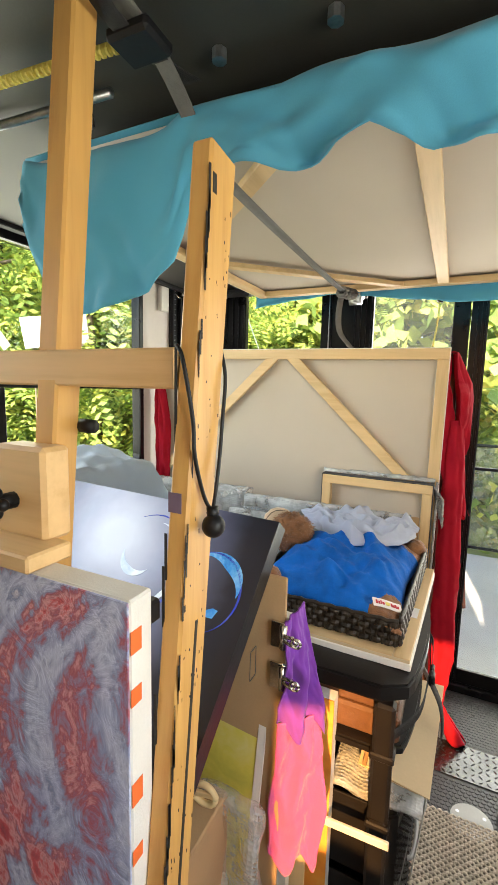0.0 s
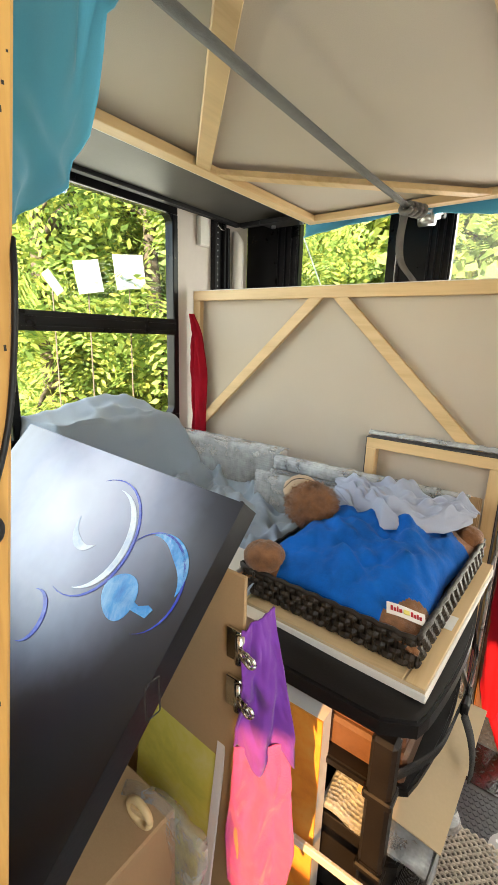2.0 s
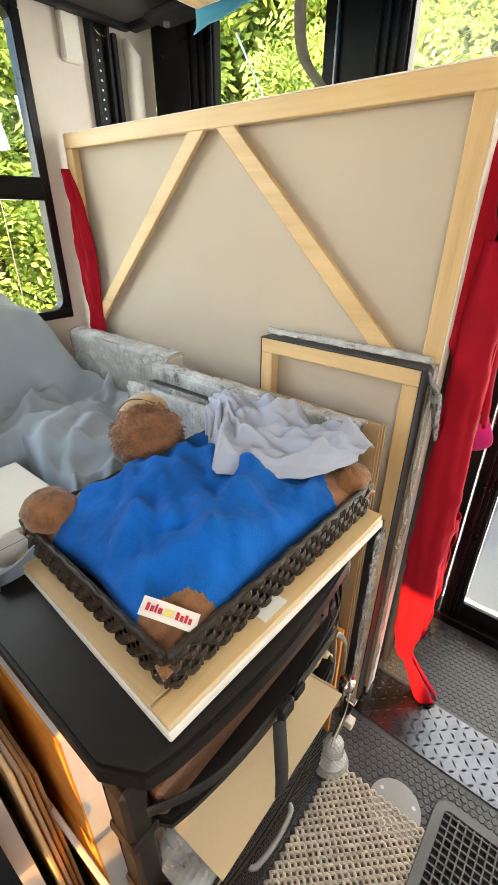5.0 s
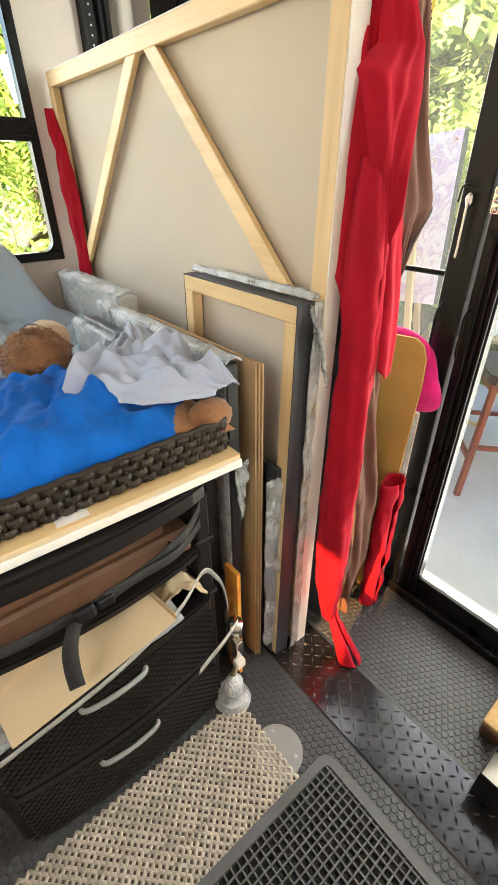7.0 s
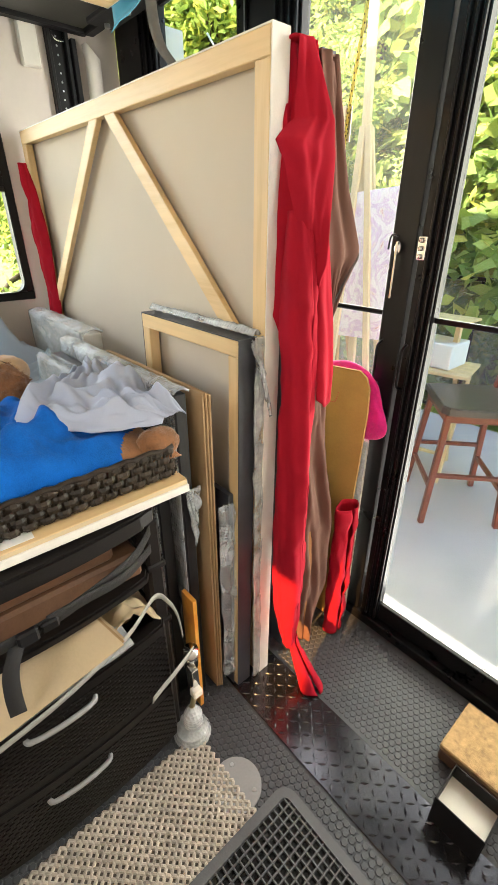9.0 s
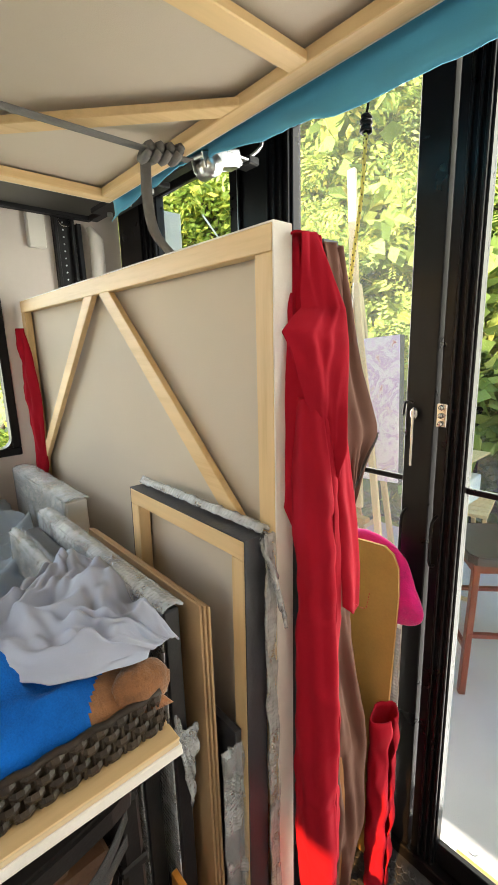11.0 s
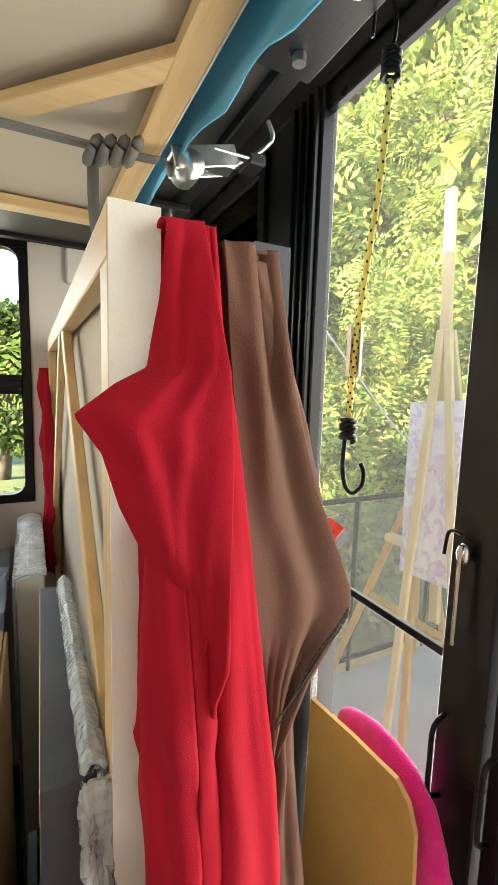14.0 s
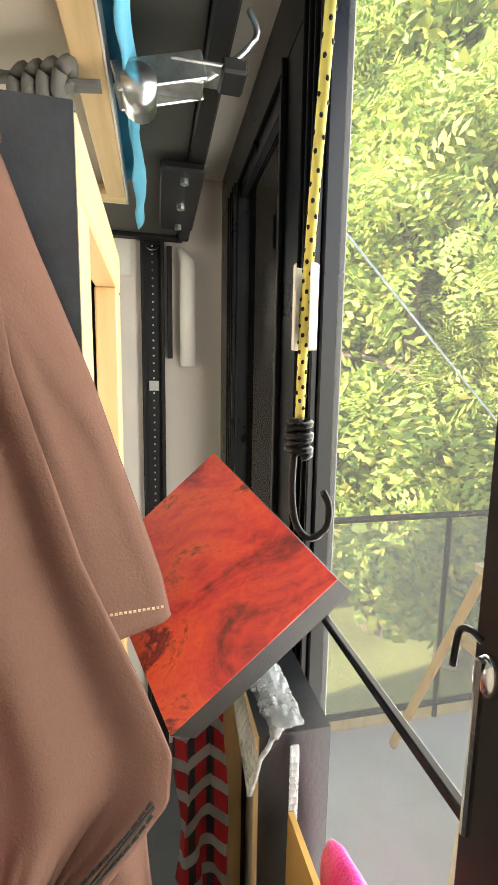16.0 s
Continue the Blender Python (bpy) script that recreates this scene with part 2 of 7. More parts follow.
M = {
    "wall": mat("wall_panel", (0.62, 0.56, 0.51), 0.55, var=0.04, scale=2, fine=60, bump=0.02),
    "ceiling": mat("ceiling_panel", (0.72, 0.69, 0.63), 0.6, var=0.04, bump=0.02),
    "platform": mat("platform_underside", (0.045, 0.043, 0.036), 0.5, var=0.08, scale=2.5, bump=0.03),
    "black": mat("black_aluminium", (0.006, 0.006, 0.007), 0.30, var=0.3, scale=9, bump=0.01, spec=0.22),
    "black_matt": mat("black_powder_coat", (0.008, 0.008, 0.009), 0.5, var=0.3, scale=7, bump=0.04, spec=0.3),
    "rubber": mat("rubber_floor", (0.058, 0.062, 0.068), 0.52, var=0.25, scale=4, fine=90, bump=0.1),
    "plate": mat("black_diamond_plate", (0.075, 0.075, 0.082), 0.15, 0.85, var=0.4, scale=8, bump=0.05),
    "pine_x": wood("pine_along_x", (0.66, 0.47, 0.24), (0.52, 0.34, 0.15), 0),
    "pine_y": wood("pine_along_y", (0.66, 0.47, 0.24), (0.52, 0.34, 0.15), 1),
    "pine_z": wood("pine_along_z", (0.66, 0.47, 0.24), (0.52, 0.34, 0.15), 2),
    "canvas": mat("raw_canvas", (0.52, 0.455, 0.365), 0.85, var=0.05, scale=1.6, fine=420, bump=0.06),
    "primed": mat("primed_canvas_edge", (0.74, 0.71, 0.65), 0.75, var=0.07, scale=9, fine=300, bump=0.06),
    "edge_black": mat("black_painted_edge", (0.009, 0.010, 0.012), 0.42, var=0.4, scale=14, bump=0.06),
    "edge_navy": mat("slate_painted_edge", (0.034, 0.037, 0.046), 0.42, var=0.3, scale=14, bump=0.06),
    "easel_z": wood("easel_beech", (0.62, 0.35, 0.10), (0.46, 0.23, 0.055), 2, 0.42),
    "easel_x": wood("easel_rail", (0.68, 0.45, 0.21), (0.55, 0.33, 0.13), 0, 0.42),
    "stain": mat("dull_purple_stain", (0.16, 0.11, 0.17), 0.7, bump=0.02),
    "scuff": mat("worn_black_paint", (0.02, 0.017, 0.014), 0.7, bump=0.1),
    "teal": mat("teal_bedsheet", (0.085, 0.37, 0.56), 0.85, var=0.1, scale=3, fine=500, bump=0.05, sheen=0.15),
    "sheet": mat("blue_grey_bedsheet", (0.34, 0.41, 0.49), 0.9, var=0.03, scale=3, fine=450, bump=0.05, sheen=0.1),
    "shirt": mat("pale_grey_jersey", (0.37, 0.41, 0.51), 0.9, var=0.06, scale=4, fine=450, bump=0.05, sheen=0.1),
    "red": mat("red_cotton_twill", (0.40, 0.010, 0.026), 0.85, var=0.14, scale=5, fine=520, bump=0.09, spec=0.12),
    "brown": mat("brown_cotton_twill", (0.155, 0.082, 0.062), 0.9, var=0.10, scale=5, fine=520, bump=0.09, spec=0.12),
    # brown twill with warm sunlight put into its colour
    "ochre": mat("sunlit_brown_twill", (0.30, 0.13, 0.04), 0.8, var=0.1, bump=0.05),
    "blue_fur": mat("royal_blue_plush", (0.004, 0.115, 0.47), 0.9, var=0.35, scale=9, fine=330, bump=0.3, sheen=0.04, spec=0.2),
    "brown_fur": mat("brown_plush", (0.24, 0.105, 0.040), 0.95, var=0.4, scale=30, fine=300, bump=0.6, sheen=0.3),
    "tan_fur": mat("tan_plush", (0.56, 0.40, 0.25), 0.95, var=0.15, scale=20, fine=300, bump=0.4, sheen=0.3),
    "tag": mat("white_cloth_tag", (0.78, 0.74, 0.68), 0.8, var=0.03, bump=0.02),
    "tag_red": mat("red_print", (0.5, 0.02, 0.03), 0.7, bump=0.0),
    "wicker": mat("dark_brown_wicker", (0.030, 0.022, 0.015), 0.42, var=0.4, scale=40, fine=200, bump=0.15, island=0.45, spec=0.3),
    "cart": mat("black_brown_plastic", (0.011, 0.0095, 0.009), 0.4, var=0.25, scale=6, fine=160, bump=0.05, spec=0.28),
    "handle": mat("silver_grey_plastic", (0.30, 0.30, 0.30), 0.35, var=0.1, bump=0.02),
    "chrome": mat("chrome", (0.70, 0.69, 0.66), 0.16, 1.0, var=0.2, scale=30, bump=0.02),
    "steel": mat("zinc_steel", (0.52, 0.54, 0.55), 0.32, 1.0, var=0.25, scale=40, bump=0.05),
    "brass": mat("brass_screw", (0.55, 0.42, 0.20), 0.35, 1.0, bump=0.02),
    "card": mat("brown_cardboard", (0.40, 0.26, 0.13), 0.85, var=0.1, scale=4, fine=200, bump=0.06),
    "manila": mat("cream_card", (0.60, 0.47, 0.29), 0.7, var=0.08, scale=3, bump=0.03),
    "paper": mat("white_paper", (0.80, 0.79, 0.76), 0.7, var=0.03, bump=0.01),
    "white_plastic": mat("white_plastic", (0.74, 0.71, 0.65), 0.4, var=0.04, bump=0.01),
    "leather": mat("brown_leather", (0.13, 0.065, 0.035), 0.45, var=0.25, scale=12, bump=0.12),
    "webbing": mat("grey_webbing", (0.16, 0.155, 0.145), 0.8, var=0.15, scale=30, fine=600, bump=0.2),
    "webbing_black": mat("black_webbing", (0.02, 0.02, 0.02), 0.75, var=0.2, scale=30, fine=600, bump=0.2),
    "webbing_white": mat("off_white_webbing", (0.44, 0.44, 0.41), 0.75, var=0.1, scale=30, fine=600, bump=0.2),
    "purple": mat("purple_jersey", (0.20, 0.045, 0.36), 0.9, var=0.15, fine=450, bump=0.06, sheen=0.2),
    "pink": mat("pink_fleece", (0.56, 0.085, 0.28), 0.95, var=0.12, fine=300, bump=0.2, sheen=0.3),
    "magenta": mat("magenta_plush", (0.78, 0.012, 0.26), 0.9, var=0.2, scale=20, fine=280, bump=0.4, sheen=0.5),
    "tan_card": mat("ochre_board", (0.48, 0.29, 0.08), 0.75, var=0.14, scale=4, bump=0.05),
    "orange": painting("orange_paint", [(0.35, (0.55, 0.16, 0.03)), (0.6, (0.80, 0.33, 0.05)), (0.85, (0.85, 0.50, 0.12))], 3.5, 1.0),
    "yellow_paint": painting("yellow_green_paint", [(0.35, (0.42, 0.40, 0.06)), (0.6, (0.66, 0.58, 0.10)), (0.85, (0.72, 0.66, 0.35))], 3.5, 1.0),
    "swirl": painting("red_blue_swirl", [(0.36, (0.05, 0.025, 0.04)), (0.42, (0.34, 0.05, 0.07)), (0.50, (0.60, 0.09, 0.10)), (0.55, (0.70, 0.36, 0.38)), (0.59, (0.42, 0.10, 0.13)), (0.65, (0.30, 0.34, 0.54)), (0.73, (0.58, 0.62, 0.78)), (0.81, (0.22, 0.26, 0.46)), (0.92, (0.78, 0.74, 0.80))], 2.2, 4.5, (1, 1, 0.8), bump=0.9),
    "fire": painting("red_orange_paint", [(0.38, (0.04, 0.006, 0.006)), (0.48, (0.22, 0.012, 0.012)), (0.58, (0.48, 0.028, 0.025)), (0.70, (0.62, 0.07, 0.025)), (0.78, (0.10, 0.01, 0.01)), (0.9, (0.42, 0.03, 0.03))], 9, 1.1, (1, 0.3, 1)),
    "lilac": painting("white_lilac_paint", [(0.35, (0.52, 0.26, 0.62)), (0.47, (0.90, 0.78, 0.90)), (0.58, (0.92, 0.90, 0.90)), (0.68, (0.70, 0.48, 0.74)), (0.74, (0.92, 0.88, 0.88)), (0.85, (0.62, 0.14, 0.16))], 8, 2.5),
    "orange_tape": mat("orange_tape", (0.85, 0.16, 0.03), 0.6, var=0.05, bump=0.01),
    "pane": glass("window_glass"),
    # warm tint chosen to weaken the sun let in by the added windows
    "pane_bronze": glass("sun_dimming_glass", (0.66, 0.50, 0.32)),
    "pane_hazy": glass("door_glass", haze=0.025),
    "clear": bubble("clear_plastic", 0.35),
    "bubble": bubble("bubble_wrap", 0.58),
    "bubble_thin": bubble("thin_bubble_wrap", 0.74),
    "rug": mat("woven_rug", (0.45, 0.405, 0.335), 0.85, var=0.2, scale=12, fine=300, bump=0.2, island=0.22),
    "rug_dark": mat("rug_backing", (0.10, 0.085, 0.07), 0.9),
    "mat_grey": mat("grey_rubber_mat", (0.10, 0.103, 0.108), 0.5, var=0.15, bump=0.05),
    # near-black colour for the shade down in the mat's holes
    "mat_dark": mat("mat_hole_shade", (0.006, 0.006, 0.006), 0.8),
    "deck": mat("grey_deck_coating", (0.62, 0.555, 0.525), 0.4, var=0.12, scale=3, fine=60, bump=0.05),
    "chair_wood": wood("red_brown_wood", (0.24, 0.055, 0.025), (0.13, 0.028, 0.014), 2, 0.3),
    "seat": mat("dark_brown_vinyl", (0.10, 0.075, 0.062), 0.3, var=0.12, bump=0.04),
    "light_wood": wood("pale_wood", (0.74, 0.55, 0.28), (0.60, 0.40, 0.18), 2, 0.5),
    "cork": mat("fibre_doormat", (0.42, 0.27, 0.12), 0.9, var=0.35, scale=60, fine=400, bump=0.4),
    "wax": mat("candle_wax", (0.80, 0.76, 0.66), 0.45, var=0.04, bump=0.02),
    "bark": mat("bark", (0.10, 0.075, 0.055), 0.9, var=0.35, scale=8, fine=60, bump=0.5),
    "grass": mat("lawn", (0.20, 0.22, 0.08), 0.9, var=0.35, scale=1.2, fine=40, bump=0.3),
    "leaf_a": leafage("locust_leaves", [(0.0, (0.13, 0.20, 0.05)), (0.4, (0.27, 0.38, 0.09)), (0.8, (0.42, 0.48, 0.11)), (1.0, (0.56, 0.53, 0.12))]),
    "leaf_b": leafage("maple_leaves", [(0.0, (0.11, 0.17, 0.05)), (0.4, (0.24, 0.34, 0.09)), (0.8, (0.40, 0.46, 0.12)), (1.0, (0.56, 0.50, 0.12))]),
    "leaf_c": leafage("dark_hedge_leaves", [(0.0, (0.05, 0.08, 0.03)), (0.6, (0.13, 0.19, 0.05)), (1.0, (0.28, 0.32, 0.08))]),
    "yellow": mat("yellow_cord", (0.76, 0.66, 0.16), 0.7, bump=0.05),
    "white_rope": mat("white_rope", (0.75, 0.74, 0.70), 0.8, bump=0.1),
    "screen": None,
}


def screen_cloth(name, clear=0.72, grey=(0.35, 0.35, 0.33)):
    """Insect screen: fine threads, mostly open, made pale and translucent to add a haze veil."""
    m, nt, p = nodes_of(name)
    out = nt.nodes["Material Output"]
    p.inputs["Base Color"].default_value = (*grey, 1)
    tr, mx = nt.nodes.new("ShaderNodeBsdfTransparent"), nt.nodes.new("ShaderNodeMixShader")
    mx.inputs[0].default_value = clear
    tl, thread = nt.nodes.new("ShaderNodeBsdfTranslucent"), nt.nodes.new("ShaderNodeMixShader")
    tl.inputs[0].default_value = (*grey, 1)
    thread.inputs[0].default_value = 0.5
    nt.links.new(p.outputs[0], thread.inputs[1])
    nt.links.new(tl.outputs[0], thread.inputs[2])
    nt.links.new(thread.outputs[0], mx.inputs[1])
    nt.links.new(tr.outputs[0], mx.inputs[2])
    nt.links.new(mx.outputs[0], out.inputs[0])
    return m


M["screen"] = screen_cloth("insect_screen")
M["screen_fine"] = screen_cloth("fine_insect_screen", 0.94, (0.40, 0.40, 0.38))

def plaid_cloth(name):
    """Red, grey and black checks."""
    m, nt, p = nodes_of(name)
    vec = nt.nodes.new("ShaderNodeTexCoord").outputs["Object"]
    last = None
    for axis, colour in ((0, (0.03, 0.03, 0.04)), (2, (0.35, 0.36, 0.38))):
        sep = nt.nodes.new("ShaderNodeSeparateXYZ")
        nt.links.new(vec, sep.inputs[0])
        s = nt.nodes.new("ShaderNodeMath")
        s.operation = "MULTIPLY"
        s.inputs[1].default_value = 95.0 if axis == 2 else 160.0
        nt.links.new(sep.outputs[1 if axis == 0 else 2], s.inputs[0])
        w = nt.nodes.new("ShaderNodeMath")
        w.operation = "SINE"
        nt.links.new(s.outputs[0], w.inputs[0])
        r = nt.nodes.new("ShaderNodeMath")
        r.operation = "GREATER_THAN"
        r.inputs[1].default_value = 0.35
        nt.links.new(w.outputs[0], r.inputs[0])
        mx = nt.nodes.new("ShaderNodeMix")
        mx.data_type = "RGBA"
        nt.links.new(r.outputs[0], mx.inputs[0])
        if last:
            nt.links.new(last, mx.inputs[6])
        else:
            mx.inputs[6].default_value = (0.45, 0.02, 0.03, 1)
        mx.inputs[7].default_value = (*colour, 1)
        last = mx.outputs[2]
    nt.links.new(last, p.inputs["Base Color"])
    p.inputs["Roughness"].default_value = 0.9
    return m


# ---------------------------------------------------------------- building helpers
BASE = {}


def thing(name, label, category, at=(0, 0, 0), group="", kind=""):
    """An empty at a thing's base, to which its parts belong."""
    e = new(name)
    e.location = at
    e.empty_display_size = 0.05
    BASE[e.name] = Vector(at)
    return tagged(e, label, category, group, kind)


def link(name, bm, material, base=Vector(), smooth=False):
    bm.verts.ensure_lookup_table()
    if base.length:
        bmesh.ops.translate(bm, vec=-base, verts=bm.verts)
    me = bpy.data.meshes.new(name)
    bm.to_mesh(me)
    bm.free()
    for one in (material if isinstance(material, (list, tuple)) else [material]):
        me.materials.append(M[one])
    if smooth:
        me.polygons.foreach_set("use_smooth", [True] * len(me.polygons))
    return new(name, me)


def part(name, bm, material, parent, label="", smooth=False, stuff=False):
    base = BASE[parent.name]
    ob = link(name, bm, material, base, smooth)
    ob.parent = parent
    BASE[ob.name] = base
    if label:
        ob["label"] = label
    if stuff:
        ob["kind"] = "stuff"
    return ob


def solo(name, bm, material, label, category, group="", kind="", smooth=False, at=(0, 0, 0)):
    ob = link(name, bm, material, Vector(at), smooth)
    ob.location = at
    BASE[ob.name] = Vector(at)
    return tagged(ob, label, category, group, kind)


def box(x0, x1, y0, y1, z0, z1, bevel=0.002, bm=None):
    """A box with slightly rounded edges."""
    bm = bm or bmesh.new()
    m = Matrix.Translation(((x0 + x1) / 2, (y0 + y1) / 2, (z0 + z1) / 2)) @ Matrix.Diagonal((abs(x1 - x0), abs(y1 - y0), abs(z1 - z0), 1))
    made = bmesh.ops.create_cube(bm, size=1, matrix=m)
    if bevel:
        bmesh.ops.bevel(bm, geom=list({e for v in made["verts"] for e in v.link_edges}), offset=bevel, segments=1, affect="EDGES", clamp_overlap=True)
    return bm


def stick(p, q, w, d, side=(0, 0, 1), bevel=0.002, bm=None):
    """A bar from p to q, w wide and d deep; side: a direction across it, for its depth."""
    bm = bm or bmesh.new()
    p, q = Vector(p), Vector(q)
    a = (q - p).normalized()
    c = a.cross(Vector(side)).normalized()
    b = c.cross(a).normalized()
    m = Matrix((c, a, b)).transposed().to_4x4()
    m.translation = (p + q) / 2
    made = bmesh.ops.create_cube(bm, size=1, matrix=m @ Matrix.Diagonal((w, (q - p).length, d, 1)))
    if bevel:
        bmesh.ops.bevel(bm, geom=list({e for v in made["verts"] for e in v.link_edges}), offset=bevel, segments=1, affect="EDGES", clamp_overlap=True)
    return bm


def tube(points, radius, n=8, bm=None, closed_ends=True):
    """A round rod along points; radius: one number or one for each point."""
    bm = bm or bmesh.new()
    pts = [Vector(p) for p in points]
    rad = radius if isinstance(radius, (list, tuple)) else [radius] * len(pts)
    rings = []
    ref = Vector((0.31, 0.52, 0.79))
    for i, p in enumerate(pts):
        a = (pts[min(i + 1, len(pts) - 1)] - pts[max(i - 1, 0)]).normalized()
        u = a.cross(ref).normalized()
        v = a.cross(u)
        rings.append([bm.verts.new(p + rad[i] * (math.cos(k * math.tau / n) * u + math.sin(k * math.tau / n) * v)) for k in range(n)])
    for r, s in zip(rings, rings[1:]):
        for k in range(n):
            bm.faces.new((r[k], r[(k + 1) % n], s[(k + 1) % n], s[k]))
    if closed_ends:
        bm.faces.new(rings[0][::-1])
        bm.faces.new(rings[-1])
    return bm


def smooth_line(points, n):
    """n points on a smooth line through the given ones."""
    pts = [Vector(p) for p in points]
    out = []
    for i in range(n):
        s = i / (n - 1) * (len(pts) - 1)
        k = min(int(s), len(pts) - 2)
        f = s - k
        p0, p1, p2, p3 = pts[max(k - 1, 0)], pts[k], pts[k + 1], pts[min(k + 2, len(pts) - 1)]
        out.append(0.5 * ((2 * p1) + (p2 - p0) * f + (2 * p0 - 5 * p1 + 4 * p2 - p3) * f * f + (3 * p1 - p0 - 3 * p2 + p3) * f ** 3))
    return out


def cloth(nu, nv, place, thick=0.003, bm=None):
    """A sheet of cloth with some thickness: place(u, v) gives each point, u and v from 0 to 1."""
    bm = bm or bmesh.new()
    grid = [[Vector(place(i / nu, j / nv)) for j in range(nv + 1)] for i in range(nu + 1)]
    front, back = [], []
    for i in range(nu + 1):
        f, b = [], []
        for j in range(nv + 1):
            du = grid[min(i + 1, nu)][j] - grid[max(i - 1, 0)][j]
            dv = grid[i][min(j + 1, nv)] - grid[i][max(j - 1, 0)]
            n = du.cross(dv)
            n = n.normalized() if n.length > 1e-9 else Vector((0, 0, 1))
            f.append(bm.verts.new(grid[i][j] + n * thick / 2))
            b.append(bm.verts.new(grid[i][j] - n * thick / 2))
        front.append(f)
        back.append(b)
    for i in range(nu):
        for j in range(nv):
            bm.faces.new((front[i][j], front[i + 1][j], front[i + 1][j + 1], front[i][j + 1]))
            bm.faces.new((back[i][j], back[i][j + 1], back[i + 1][j + 1], back[i + 1][j]))
    for j in range(nv):
        bm.faces.new((front[0][j], front[0][j + 1], back[0][j + 1], back[0][j]))
        bm.faces.new((front[nu][j], back[nu][j], back[nu][j + 1], front[nu][j + 1]))
    for i in range(nu):
        bm.faces.new((front[i][0], back[i][0], back[i + 1][0], front[i + 1][0]))
        bm.faces.new((front[i][nv], front[i + 1][nv], back[i + 1][nv], back[i][nv]))
    return bm


def ribbon(points, w, side, n=30, thick=0.002, bm=None):
    """A flat strap along a smooth line; side: the direction of its width."""
    line = smooth_line(points, n + 1)
    side = Vector(side).normalized()
    return cloth(n, 2, lambda u, v: line[round(u * n)] + side * w * (v - 0.5), thick, bm)


def along(stops, s):
    """Linear reading of a table of (place, value)."""
    for (a, p), (b, q) in zip(stops, stops[1:]):
        if s <= b:
            f = max(0.0, (s - a) / (b - a))
            return p + (q - p) * f
    return stops[-1][1]


def wob(x, y, z=0.0):
    return noise.noise(Vector((x, y, z)))


def disc(centre, radius, height, n=28, bm=None, top=1.0):
    bm = bm or bmesh.new()
    x, y, z = centre
    bmesh.ops.create_cone(bm, cap_ends=True, segments=n, radius1=radius, radius2=radius * top, depth=height, matrix=Matrix.Translation((x, y, z + height / 2)))
    return bm


def ball(centre, radius, scale=(1, 1, 1), n=14, bm=None):
    bm = bm or bmesh.new()
    bmesh.ops.create_uvsphere(bm, u_segments=n + 4, v_segments=n, radius=radius, matrix=Matrix.Translation(centre) @ Matrix.Diagonal((*scale, 1)))
    return bm


# ---------------------------------------------------------------- the room
LEFT, RIGHT, REAR, FRONT, HIGH = -1.24, 1.20, 2.74, -2.0, 2.45


def wall_with_hole(name, axis, at, thick, lo, hi, hole, label):
    """A wall in the plane x = at or y = at, from lo to hi along it, with one opening (a0, a1, z0, z1)."""
    a0, a1, z0, z1 = hole
    bm = bmesh.new()
    for p, q, r, s in ((lo, a0, 0, HIGH), (a1, hi, 0, HIGH), (a0, a1, 0, z0), (a0, a1, z1, HIGH)):
        if axis == "x":
            box(min(at, at + thick), max(at, at + thick), p, q, r, s, 0, bm)
        else:
            box(p, q, min(at, at + thick), max(at, at + thick), r, s, 0, bm)
    return solo(name, bm, "wall", label, "wall", kind="structure")


floor = solo("floor", box(LEFT - 0.06, RIGHT + 0.06, FRONT - 0.06, REAR + 0.1, -0.06, 0, 0), "rubber", "dark grey studded rubber floor of the trailer", "floor", kind="structure")
WIN = (0.10, 2.175, 1.175, 2.205)
wall_with_hole("wall_left", "x", LEFT, -0.07, FRONT, REAR, WIN, "beige panelled trailer side wall with a wide window")
wall_with_hole("wall_right", "x", RIGHT, 0.07, FRONT, REAR, (-0.15, 0.85, 1.2, 2.1), "beige panelled trailer side wall")
# unseen closing walls, their openings placed to shape the sunbeams
wall_with_hole("wall_front_left", "y", FRONT, -0.07, LEFT - 0.07, 0.95, (0.54, 0.84, 1.64, 2.16), "beige panelled partition wall")
wall_with_hole("wall_front_right", "y", FRONT, -0.07, 0.95, RIGHT + 0.07, (1.02, 1.20, 1.60, 2.20), "beige panelled partition wall")
solo("ceiling", box(LEFT - 0.07, RIGHT + 0.07, FRONT - 0.07, REAR + 0.1, HIGH, HIGH + 0.08, 0), "ceiling", "cream panelled trailer ceiling", "ceiling", kind="structure")

